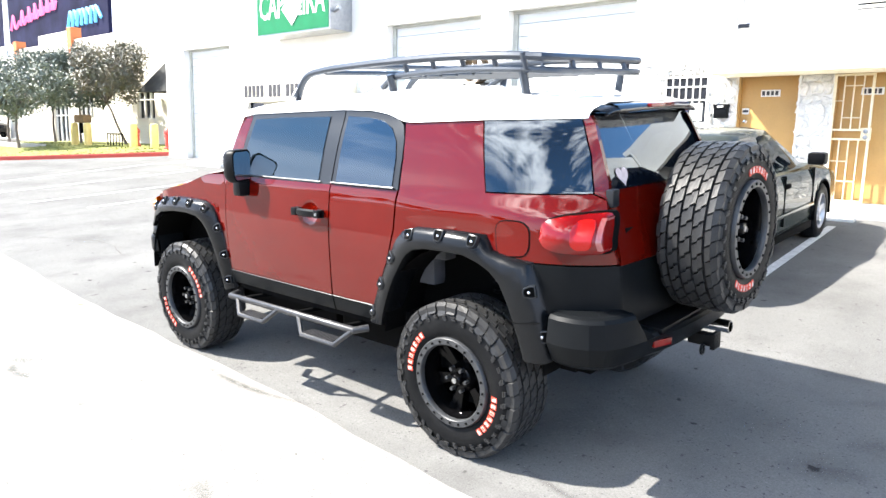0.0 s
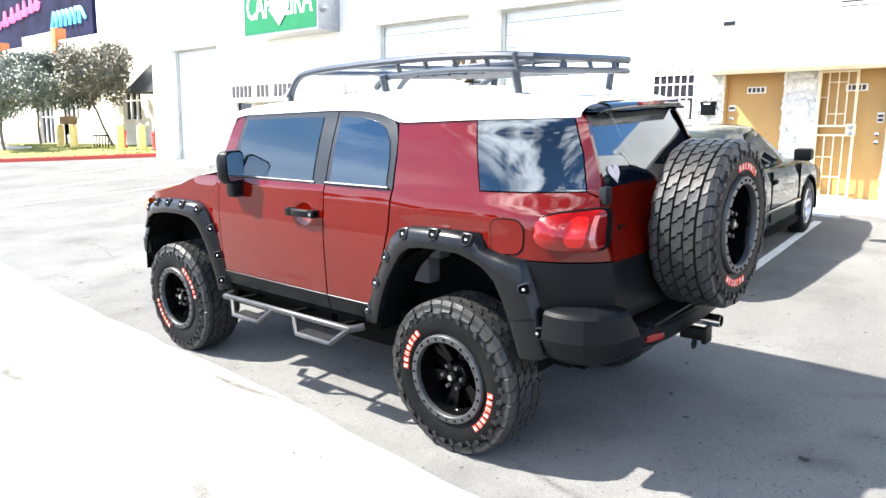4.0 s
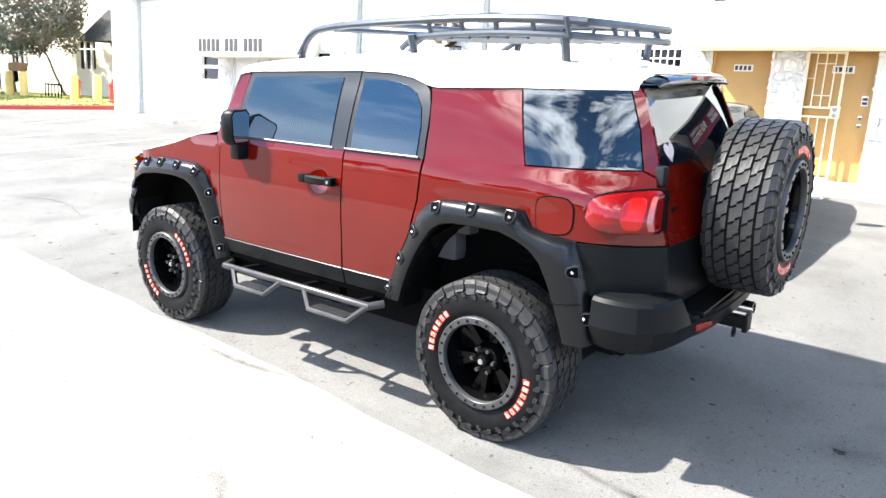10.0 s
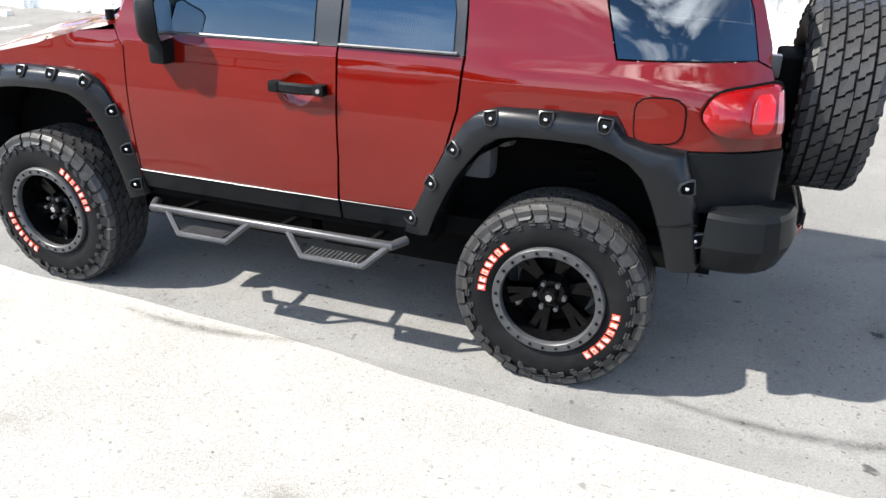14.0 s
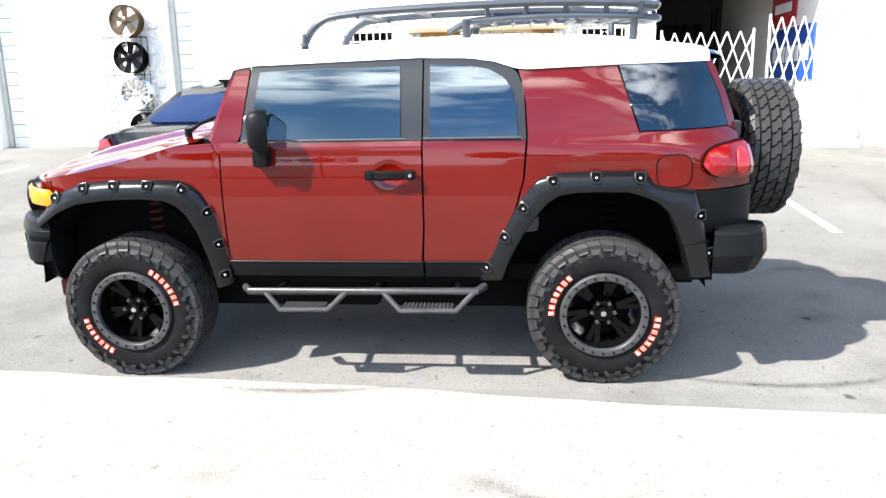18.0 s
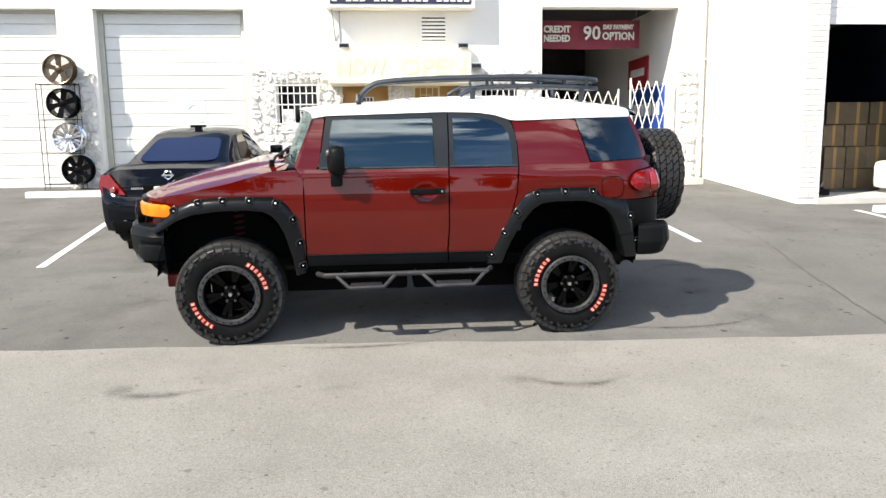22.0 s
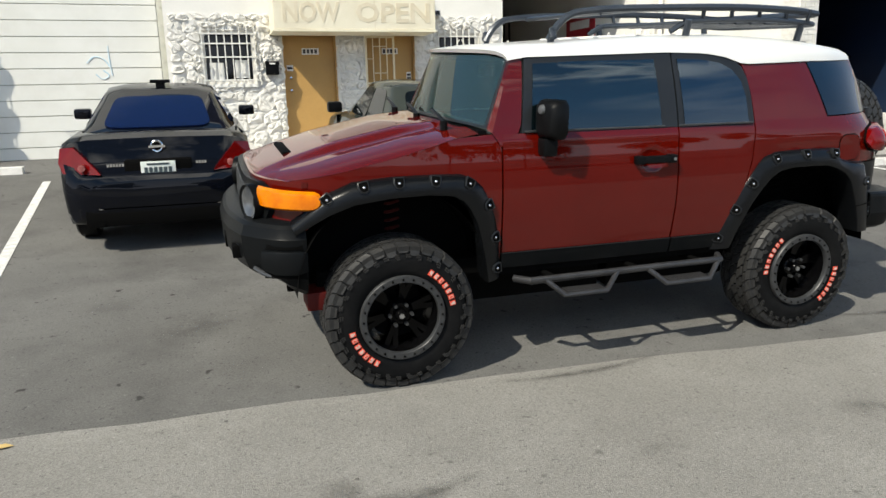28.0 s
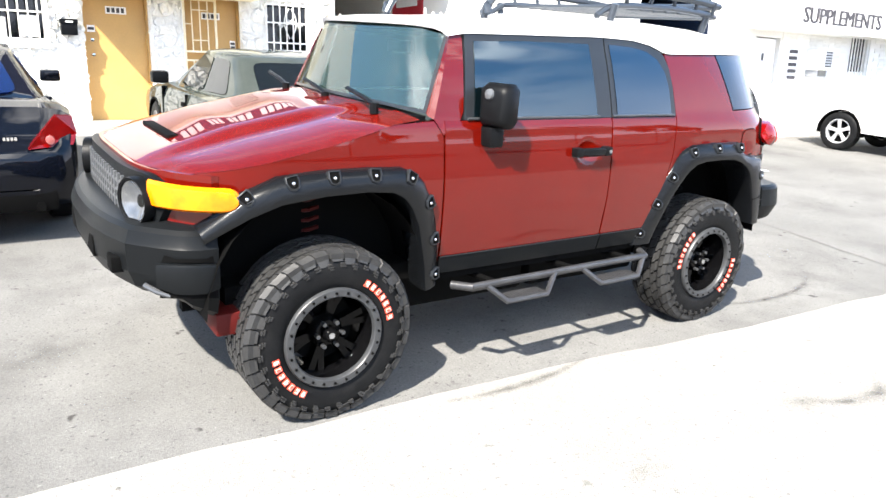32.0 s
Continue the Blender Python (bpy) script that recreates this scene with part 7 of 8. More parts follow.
for l in ((-3.98, 1.85, -4.4, 6.6), (1.36, 3.4, 1.2, 6.8), (3.9, 2.3, 3.95, 6.6), (7.5, 2.5, 7.42, 4.3), (-7.2, 1.9, -7.3, 6.6), (-9.9, 1.8, -10.0, 6.6), (-11.75, 1.4, -11.7, 6.4), (-14.2, 1.3, -14.6, 6.6), (-16.5, 1.3, -17.9, 7.0)):
    painted_line(*l)

# ---- parked cars: x across, front towards +y ----
M_PLATE = material("pale_plate", (0.72, 0.74, 0.72), 0.4, second=(0.6, 0.68, 0.62), scale=14)
M_PLATE_INK = material("dark_plate_print", (0.04, 0.06, 0.07), 0.5)
M_ALLOY = material("silver_alloy", (0.45, 0.45, 0.46), 0.35, 0.6, second=(0.38, 0.38, 0.39), scale=10)
M_BRIGHT = material("bright_alloy", (0.6, 0.6, 0.61), 0.35, 0.6, second=(0.5, 0.5, 0.51), scale=10)
M_CARGLASS = glass_material("car_glass", (0.002, 0.007, 0.04), 0.015, 0.04, 1.42, (0.4, 0.6, 1.0))


def road_wheel(root, x, y, r, side, mat, spokes=5):
    """A low road wheel; its outside faces side (+1 or -1 in x)."""
    prof = [(r * 0.64, 0.1), (r * 0.7, 0.11), (r * 0.9, 0.105), (r * 0.985, 0.08), (r, 0.04), (r, -0.08), (r * 0.9, -0.105), (r * 0.64, -0.1)]
    w = part("wheel", revolve(bmesh.new(), [(a, b * side) for a, b in prof], "x", 40, (0, 0, 0)), M_RUBBER, root, "wheel with black tyre")
    w.matrix_basis = Matrix.Translation((x, y, r))
    part("rim", revolve(bmesh.new(), [(r * 0.66, 0.098 * side), (r * 0.62, 0.1 * side), (r * 0.58, 0.085 * side), (r * 0.56, -0.06 * side)], "x", 40), mat, w)
    part("rim_disc", revolve(bmesh.new(), [(0.001, 0.02 * side), (r * 0.57, 0.02 * side)], "x", 32), M_BLACK_SHADE, w)
    for k in range(spokes):
        a = 2 * math.pi * k / spokes + 0.2
        q = Vector((0, -math.sin(a), math.cos(a)))
        d = Vector((0, math.cos(a), math.sin(a)))
        bm = bmesh.new()
        loops = []
        for t, wd, xx in ((0.0, 0.1 * r, 0.07), (0.3 * r, 0.09 * r, 0.075), (0.62 * r, 0.13 * r, 0.088)):
            p = d * t
            loops.append([p + q * wd + Vector((side * (xx - 0.02), 0, 0)), p + q * wd * 0.7 + Vector((side * xx, 0, 0)), p - q * wd * 0.7 + Vector((side * xx, 0, 0)), p - q * wd + Vector((side * (xx - 0.02), 0, 0))])
        rings(bm, loops, True, True, True)
        part("spoke", bm, mat, w)
    part("hub_cap", revolve(bmesh.new(), [(0.001, 0.09 * side), (r * 0.14, 0.085 * side), (r * 0.18, 0.06 * side)], "x", 20), mat, w)
    return w


def parked_car(name, label, stations, paint, base, roof, wheels, wheel_r, rim_mat, windows, group="", glass_mat=None):
    """stations: (y, half width, low, shoulder, deck). base and roof: plan loops of the cabin as (half width, y, z) from rear to front."""
    root = thing(name, label, "car", group)
    bm = bmesh.new()
    loops = []
    for y, w, lo, sh, dk in stations:
        half = [(w * 0.8, lo), (w * 0.95, lo + 0.02), (w * 0.985, lo + 0.12), (w, lo + (sh - lo) * 0.55), (w * 0.995, lo + (sh - lo) * 0.8), (w * 0.965, sh), (w * 0.88, sh + (dk - sh) * 0.6), (w * 0.7, sh + (dk - sh) * 0.88), (w * 0.35, dk - 0.004)]
        loops.append([(x, y, z) for x, z in half] + [(0, y, dk)] + [(-x, y, z) for x, z in reversed(half)])
    fine = []
    reach = wheel_r + 0.05
    cuts = {st[0] for st in stations} | {round(a[0] + (b[0] - a[0]) * k / 4, 4) for a, b in zip(stations, stations[1:]) for k in range(4)}
    for yw in wheels:
        cuts |= {round(yw + reach * math.cos(math.pi * k / 20), 4) for k in range(21)} | {yw - reach - 0.003, yw + reach + 0.003}
    for y in sorted(cuts):
        k = max(i for i in range(len(stations) - 1) if stations[i][0] <= y + 1e-6 or i == 0)
        t = (y - stations[k][0]) / (stations[k + 1][0] - stations[k][0])
        loop = [[p + (q - p) * t for p, q in zip(u, v)] for u, v in zip(loops[k], loops[k + 1])]
        # the wheel arches are cut up into the body
        for yw in wheels:
            if abs(y - yw) <= reach:
                cut = wheel_r + math.sqrt(max(0.0, reach ** 2 - (y - yw) ** 2))
                for p in loop:
                    p[2] = max(p[2], cut)
        fine.append([tuple(p) for p in loop])
    rings(bm, fine, True, True, True)
    body = part("body", bm, paint, root, angle=35)
    # cabin
    bm = bmesh.new()
    n = 10

    def ring_of(pts):
        right = [Vector((w, y, z)) for w, y, z in pts]
        left = [Vector((-w, y, z)) for w, y, z in reversed(pts)]
        return right + left

    b, r = ring_of(base), ring_of(roof)
    mids = [[p.lerp(q, t) + Vector((0.004 * math.sin(math.pi * t) * (1 if p.x > 0 else -1), 0, 0)) for p, q in zip(b, r)] for t in (0, 0.25, 0.5, 0.75, 0.92)]
    top = [q for q in r]
    inner = [Vector((q.x * 0.72, q.y * 0.9 + 0.1 * sum(v.y for v in r) / len(r), q.z + 0.03)) for q in r]
    inner2 = [Vector((q.x * 0.3, q.y * 0.6 + 0.4 * sum(v.y for v in r) / len(r), q.z + 0.042)) for q in r]
    rings(bm, mids + [top, inner, inner2], True, False, True)
    part("cabin", bm, paint, root, angle=50)
    # glass: each window lies on one facet of the cabin, with rounded corners
    count = len(b)
    for wn, seg, u0, u1, v0, v1 in windows:
        for side in ((0, 1) if wn == "side_window" else (0,)):
            i = seg if not side else count - 2 - seg
            ua, ub = (u0, u1) if not side else (1 - u1, 1 - u0)
            P = [b[i % count], b[(i + 1) % count], r[i % count], r[(i + 1) % count]]
            nrm = (P[1] - P[0]).cross(P[2] - P[0]).normalized()
            if nrm.dot(sum(P, Vector()) / 4 - Vector((0, 0, 0.6))) < 0:
                nrm = -nrm
            bm = bmesh.new()
            loop_a, loop_b = [], []
            for k in range(28):
                t = 2 * math.pi * (k + 0.5) / 28
                cu, cv = math.cos(t), math.sin(t)
                u = ua + (ub - ua) * (0.5 + 0.5 * abs(cu) ** 0.28 * (1 if cu > 0 else -1))
                v = v0 + (v1 - v0) * (0.5 + 0.5 * abs(cv) ** 0.28 * (1 if cv > 0 else -1))
                p = P[0].lerp(P[1], u).lerp(P[2].lerp(P[3], u), v)
                loop_a.append(p + nrm * 0.012)
                loop_b.append(p - nrm * 0.01)
            rings(bm, [loop_b, loop_a], True, False, True)
            part(wn, bm, glass_mat or M_CARGLASS, root, "dark tinted window", angle=30)
    for y in wheels:
        for s in (1, -1):
            w = [st for st in stations if st[0] <= y][-1][1]
            bm = bmesh.new()
            arch = [(0.0, 0)]
            ring_a = [(s * (w - 0.004), y + (wheel_r + 0.05) * math.cos(a), wheel_r + (wheel_r + 0.05) * math.sin(a)) for a in [math.pi * (1.12 * k / 20 - 0.06) for k in range(21)]]
            ring_b = [(s * (w + 0.006), p[1], p[2]) for p in ring_a]
            ring_c = [(s * (w + 0.006), y + (p[1] - y) * 0.95, wheel_r + (p[2] - wheel_r) * 0.95) for p in ring_a]
            ring_d = [(s * (w - 0.25), p[1], p[2]) for p in ring_c]
            rings(bm, [ring_a, ring_b, ring_c, ring_d], False)
            part("wheel_arch", bm, M_BLACK_SHADE, root)
            road_wheel(root, s * (w - 0.11), y, wheel_r, s, rim_mat)
    return root


M_NAVY = paint_material("black_blue_paint", (0.0022, 0.003, 0.0055), (0.003, 0.0038, 0.0065), 0.25, 0.6)
M_GREEN = paint_material("dark_green_grey_paint", (0.034, 0.04, 0.035), (0.042, 0.048, 0.043), 0.35, 0.7)
M_SILVERWHITE = paint_material("white_car_paint", (0.75, 0.75, 0.74), (0.72, 0.72, 0.71), 0.3)

# black two-door coupe seen from behind
coupe = parked_car("coupe", "glossy blue-black two-door coupe parked facing the wall", [
    (-2.3, 0.6, 0.42, 0.6, 0.66), (-2.27, 0.74, 0.34, 0.66, 0.72), (-2.2, 0.83, 0.28, 0.74, 0.8), (-2.13, 0.86, 0.26, 0.86, 0.93), (-2.08, 0.87, 0.25, 0.95, 1.02), (-1.9, 0.885, 0.24, 0.97, 1.05), (-1.4, 0.895, 0.23, 0.96, 1.05), (-0.6, 0.897, 0.22, 0.95, 1.0), (0.4, 0.895, 0.22, 0.93, 0.98),
    (1.1, 0.89, 0.22, 0.89, 0.97), (1.7, 0.87, 0.24, 0.8, 0.88), (2.1, 0.78, 0.27, 0.68, 0.74), (2.28, 0.55, 0.34, 0.55, 0.58)],
    M_NAVY,
    [(0.62, -1.78, 1.03), (0.74, -1.5, 1.0), (0.81, -0.6, 0.96), (0.82, 0.4, 0.95), (0.72, 0.95, 0.95), (0.3, 1.1, 0.96)],
    [(0.5, -0.82, 1.33), (0.545, -0.7, 1.345), (0.575, -0.3, 1.365), (0.575, 0.05, 1.36), (0.54, 0.22, 1.34), (0.25, 0.3, 1.345)],
    (-1.42, 1.34), 0.32, M_ALLOY,
[("rear_window", 11, 0.07, 0.93, 0.1, 0.9), ("windscreen", 5, 0.0, 1.0, 0.08, 0.9), ("side_window", 1, 0.25, 0.98, 0.14, 0.86), ("side_window", 2, 0.02, 0.9, 0.14, 0.86)])
coupe.matrix_world = lot_pose(-2.68, 4.65) @ Matrix.Diagonal((0.94, 1.0, 1.0, 1.0))
for s in (-1, 1):
    tl = part("tail_lamp", boxes((0, 0.1, 0, 0.1, 0, 0.1)), M_TAIL, coupe, "red tail lamp")
    bm = bmesh.new()
    outline = [(0.845, 0.95), (0.72, 0.96), (0.52, 0.76), (0.5, 0.73), (0.83, 0.74), (0.87, 0.82)]
    back = []
    front_v = [bm.verts.new((s * x, -2.29 + 0.13 * ((x - 0.5) / 0.37) ** 2 + (z - 0.74) * 0.33, z)) for x, z in outline]
    bm.faces.new(front_v)
    g = bmesh.ops.extrude_face_region(bm, geom=bm.faces[:])["geom"]
    for v in g:
        if isinstance(v, bmesh.types.BMVert):
            v.co.y += 0.12
    bm.to_mesh(tl.data)
    bm.free()
    part("round_lens", revolve(bmesh.new(), [(0.001, -0.016), (0.03, -0.012), (0.034, 0.02)], "y", 20, (s * 0.66, -2.262, 0.79)), M_CLEAR, tl)
    mr = part("mirror", boxes((s * 0.9 if s > 0 else s * 1.1, s * 1.1 if s > 0 else s * 0.9, 0.42, 0.56, 0.97, 1.09), bevel=0.03), M_NAVY, coupe, "black door mirror")
    part("exhaust", tube(bmesh.new(), [(s * 0.55, -2.1, 0.3), (s * 0.55, -2.3, 0.3)], 0.035, 14), M_BLACK_SHADE, coupe)
part("lower_bumper", boxes((-0.68, 0.68, -2.29, -2.1, 0.26, 0.42), bevel=0.03), M_BLACK_SHADE, coupe, "black lower bumper")
part("bumper_strip", boxes((-0.55, 0.55, -2.3, -2.27, 0.425, 0.435)), M_CHROME, coupe, "thin bright bumper edge")
part("plate_recess", boxes((-0.3, 0.3, -2.245, -2.15, 0.66, 0.84), bevel=0.02), M_BLACK_SHADE, coupe)
pl = part("number_plate", boxes((-0.155, 0.155, -2.262, -2.246, 0.675, 0.825), bevel=0.004), M_PLATE, coupe, "pale number plate with dark bars")
for k in range(6):
    part("plate_bar", boxes((-0.125 + k * 0.043, -0.095 + k * 0.043, -2.266, -2.262, 0.715, 0.775)), M_PLATE_INK, pl, smooth=False)
part("plate_bar", boxes((-0.1, 0.1, -2.266, -2.262, 0.795, 0.81)), M_PLATE_INK, pl, smooth=False)
part("badge", revolve(bmesh.new(), [(0.04, -0.012), (0.05, -0.016), (0.058, -0.01), (0.058, 0.05)], "y", 24, (0, -2.145, 0.945)), M_CHROME, coupe, "chrome round badge")
part("badge_bar", boxes((-0.075, 0.075, -2.165, -2.14, 0.935, 0.955)), M_CHROME, coupe)
for x0, n in ((-0.45, 6), (0.34, 4)):
    for k in range(n):
        part("script_bar", boxes((x0 + k * 0.026, x0 + 0.018 + k * 0.026, -2.215, -2.15, 0.765 + 0.02, 0.79 + 0.02)), M_CHROME, coupe, smooth=False)
rc = part("roof_clip", boxes((-0.11, 0.11, -0.5, -0.43, 1.42, 1.455), bevel=0.01), M_BLACK, coupe, "black roof clip")
part("clip_stem", boxes((-0.05, 0.05, -0.49, -0.43, 1.38, 1.44)), M_BLACK, rc)

# green-grey saloon behind the off-roader
saloon = parked_car("saloon", "dusty dark green four-door saloon parked facing the doors", [
    (-2.7, 0.72, 0.42, 0.66, 0.72), (-2.66, 0.86, 0.34, 0.74, 0.8), (-2.58, 0.93, 0.3, 0.84, 0.9), (-2.4, 0.955, 0.28, 0.9, 0.98), (-1.6, 0.975, 0.26, 0.92, 1.0), (-0.6, 0.98, 0.24, 0.92, 0.98), (0.6, 0.98, 0.24, 0.9, 0.96), (1.2, 0.975, 0.25, 0.87, 0.95), (1.9, 0.955, 0.27, 0.8, 0.88), (2.4, 0.9, 0.3, 0.72, 0.79), (2.62, 0.76, 0.36, 0.62, 0.66)],
    M_GREEN,
    [(0.66, -1.72, 0.98), (0.8, -1.5, 0.95), (0.88, -0.6, 0.93), (0.88, 0.5, 0.92), (0.78, 1.1, 0.92), (0.3, 1.3, 0.94)],
    [(0.5, -0.95, 1.33), (0.56, -0.85, 1.345), (0.61, -0.3, 1.365), (0.61, 0.1, 1.36), (0.56, 0.3, 1.34), (0.25, 0.4, 1.345)],
    (-1.47, 1.47), 0.335, M_ALLOY,
[("rear_window", 11, 0.07, 0.93, 0.1, 0.9), ("windscreen", 5, 0.0, 1.0, 0.08, 0.9), ("side_window", 1, 0.22, 0.97, 0.1, 0.88), ("side_window", 2, 0.02, 0.97, 0.1, 0.88)], glass_mat=glass_material("smoked_glass", (0.004, 0.006, 0.007), 0.02, 0.1, 1.5))
saloon.matrix_world = lot_pose(0.38, 4.68) @ Matrix.Diagonal((0.92, 0.87, 1.0, 1.0))
for s in (-1, 1):
    part("mirror", boxes((min(s * 0.92, s * 1.13), max(s * 0.92, s * 1.13), 0.78, 0.94, 0.94, 1.08), bevel=0.035), M_BLACK, saloon, "dark door mirror")
    part("tail_lamp", boxes((min(s * 0.45, s * 0.86), max(s * 0.45, s * 0.86), -2.7, -2.6, 0.66, 0.8), bevel=0.02), M_TAIL, saloon, "red tail lamp")
    for y in (-0.1, -0.95):
        part("door_handle", boxes((min(s * 0.96, s * 0.995), max(s * 0.96, s * 0.995), y - 0.08, y + 0.06, 0.76, 0.81), bevel=0.008), M_BLACK_SHADE, saloon)
    for y in (0.95, -0.22, -1.08):
        part("door_gap", boxes((min(s * 0.9, s * 0.986), max(s * 0.9, s * 0.986), y - 0.004, y + 0.004, 0.36, 0.9)), M_BLACK_SHADE, saloon, smooth=False)
    part("side_moulding", boxes((min(s * 0.95, s * 0.992), max(s * 0.95, s * 0.992), -1.0, 1.0, 0.46, 0.5), bevel=0.006), M_GREEN, saloon)
    part("sill", boxes((min(s * 0.9, s * 0.975), max(s * 0.9, s * 0.975), -1.0, 1.0, 0.2, 0.28), bevel=0.01), M_BLACK_SHADE, saloon)

# white estate beyond the wing bay, dark car far off by the grass
SUV_ST = [(-2.35, 0.7, 0.5, 0.95, 1.0), (-2.28, 0.86, 0.4, 1.02, 1.08), (-1.8, 0.93, 0.36, 1.06, 1.12), (0.4, 0.94, 0.36, 1.04, 1.1), (1.0, 0.93, 0.36, 1.02, 1.1), (1.6, 0.9, 0.38, 0.98, 1.06), (2.1, 0.84, 0.42, 0.86, 0.94), (2.3, 0.66, 0.48, 0.74, 0.78)]
CAB_B = [(0.7, -2.2, 1.08), (0.84, -2.0, 1.06), (0.87, -0.9, 1.05), (0.87, 0.0, 1.05), (0.78, 0.5, 1.06), (0.3, 0.65, 1.08)]
CAB_R = [(0.58, -2.0, 1.62), (0.64, -1.85, 1.66), (0.68, -1.0, 1.7), (0.68, -0.4, 1.69), (0.6, -0.15, 1.66), (0.3, -0.05, 1.67)]
WINS = [("windscreen", 5, 0.0, 1.0, 0.08, 0.9), ("side_window", 1, 0.1, 0.96, 0.12, 0.88), ("side_window", 2, 0.03, 0.95, 0.12, 0.88)]
suv = parked_car("estate_car", "white estate car with silver five-spoke wheels", SUV_ST, M_SILVERWHITE, CAB_B, CAB_R, (-1.38, 1.4), 0.36, M_BRIGHT, WINS)
suv.matrix_world = lot_pose(12.24, 2.15, 0)
far_car = copy_thing(coupe, Matrix.Translation((-47.5, 10.6, 0.95)) @ pose(0, 0, 0, 0, 0, -80))
tagged(far_car, "dark coupe parked far off beside the grass", "car")

# ---- far end: kerb, grass, trees, far building ----
M_GRASS = material("bright_grass", (0.16, 0.19, 0.03), 0.9, second=(0.24, 0.23, 0.06), scale=1.2, grain=0.4, grain_scale=25, bump=0.6, bump_scale=30)
M_KERB = material("red_kerb_paint", (0.48, 0.05, 0.03), 0.7, second=(0.4, 0.06, 0.04), scale=4)
M_YELLOW = material("yellow_post_paint", (0.74, 0.56, 0.2), 0.6, second=(0.68, 0.5, 0.16), scale=6)
M_HYDRANT = material("red_hydrant_paint", (0.5, 0.05, 0.035), 0.5)
M_BARK = material("grey_bark", (0.11, 0.09, 0.075), 0.9, second=(0.16, 0.13, 0.11), scale=9, bump=0.6, bump_scale=30)
M_LEAF = material("grey_green_leaves", (0.1, 0.118, 0.09), 0.55, second=(0.2, 0.225, 0.18), scale=1.6)
M_LEAF2 = material("olive_leaves", (0.12, 0.12, 0.085), 0.55, second=(0.2, 0.17, 0.12), scale=1.6)
M_AWNING = material("grey_awning_cloth", (0.036, 0.036, 0.034), 0.85, spec=0.1, second=(0.045, 0.045, 0.042), scale=3)
M_FARWALL = material("cream_far_wall", (0.76, 0.7, 0.58), 0.85, second=(0.72, 0.66, 0.53), scale=0.5)
M_ORANGE = material("orange_pier_paint", (0.6, 0.18, 0.05), 0.7, second=(0.55, 0.16, 0.05), scale=2)
M_BOARD = material("dark_led_board", (0.008, 0.007, 0.02), 0.6, spec=0.05, second=(0.02, 0.02, 0.05), scale=0.3)
M_PINK = material("pink_board_light", (0.7, 0.12, 0.25), 0.5, emit=(0.9, 0.2, 0.4), emit_strength=0.4)
M_CYAN = material("cyan_board_light", (0.1, 0.35, 0.6), 0.5, emit=(0.15, 0.5, 0.8), emit_strength=0.3)


def kerb_pt(u):
    """The kerb runs from the street to the shop's corner."""
    return Vector((-31.0 + 11.0 * u, 1.5 + 7.8 * u - 0.8 * math.sin(math.pi * u), 0))


bm = bmesh.new()
loops = []
for k in range(21):
    p = kerb_pt(k / 20)
    z = ground_z(p.x, p.y)
    d = Vector((-0.58, 0.81, 0))
    loops.append([(p.x, p.y, z - 0.02), (p.x + d.x * 0.01, p.y + d.y * 0.01, z + 0.13), (p.x + d.x * 0.02, p.y + 0.02, z + 0.15), (p.x + d.x * 0.17, p.y + d.y * 0.17, z + 0.15), (p.x + d.x * 0.18, p.y + d.y * 0.18, z - 0.02)])
rings(bm, loops, True, True, True)
solid("kerb", bm, M_KERB, "red painted concrete kerb", "kerb", "structure", smooth=False)
bm = bmesh.new()
loops = []
for k in range(21):
    p = kerb_pt(k / 20)
    z = ground_z(p.x, p.y) + 0.14
    row = []
    for t in [i / 14 for i in range(15)]:
        q = p + Vector((-0.58, 0.81, 0)) * (0.17 + 26 * t)
        row.append((q.x, q.y, max(z + 0.02 * 26 * t * 0.9, ground_z(q.x, q.y) + 0.13) + 0.02 * noise.noise((q.x, q.y, 0))))
    loops.append(row)
rings(bm, loops, False)
lawn = solid("lawn", bm, M_GRASS, "bright short grass verge", "grass", "structure")


def lawn_z(x, y):
    # height of the verge under a place
    p0 = kerb_pt(0.5)
    t = max(0, (Vector((x, y, 0)) - p0).dot(Vector((-0.58, 0.81, 0))))
    u = max(0, min(1, ((Vector((x, y, 0)) - kerb_pt(0)) - Vector((-0.58, 0.81, 0)) * t).x / 11.0))
    q = kerb_pt(u)
    return max(ground_z(q.x, q.y) + 0.14 + 0.018 * t, ground_z(x, y) + 0.13)


solid("path", boxes((-60, -30.5, 7.4, 8.4, 0.3, 0.9)), M_WALK, "pale concrete path across the verge", "path", "structure", smooth=False)

# tufts of grass
bm = bmesh.new()
rnd = random.Random(8)
for _ in range(2600):
    p = kerb_pt(rnd.random()) + Vector((-0.58, 0.81, 0)) * (0.25 + 9 * rnd.random() ** 1.5)
    z = lawn_z(p.x, p.y) - 0.02
    a = rnd.uniform(0, 6.28)
    h, w = rnd.uniform(0.025, 0.06), rnd.uniform(0.03, 0.07)
    v = [bm.verts.new((p.x + math.cos(a) * w, p.y + math.sin(a) * w, z)), bm.verts.new((p.x - math.cos(a) * w, p.y - math.sin(a) * w, z)), bm.verts.new((p.x + rnd.uniform(-0.04, 0.04), p.y, z + h))]
    bm.faces.new(v)
solid("grass_tufts", bm, M_GRASS, "loose tufts of bright grass on the verge", "grass", "stuff", smooth=False)


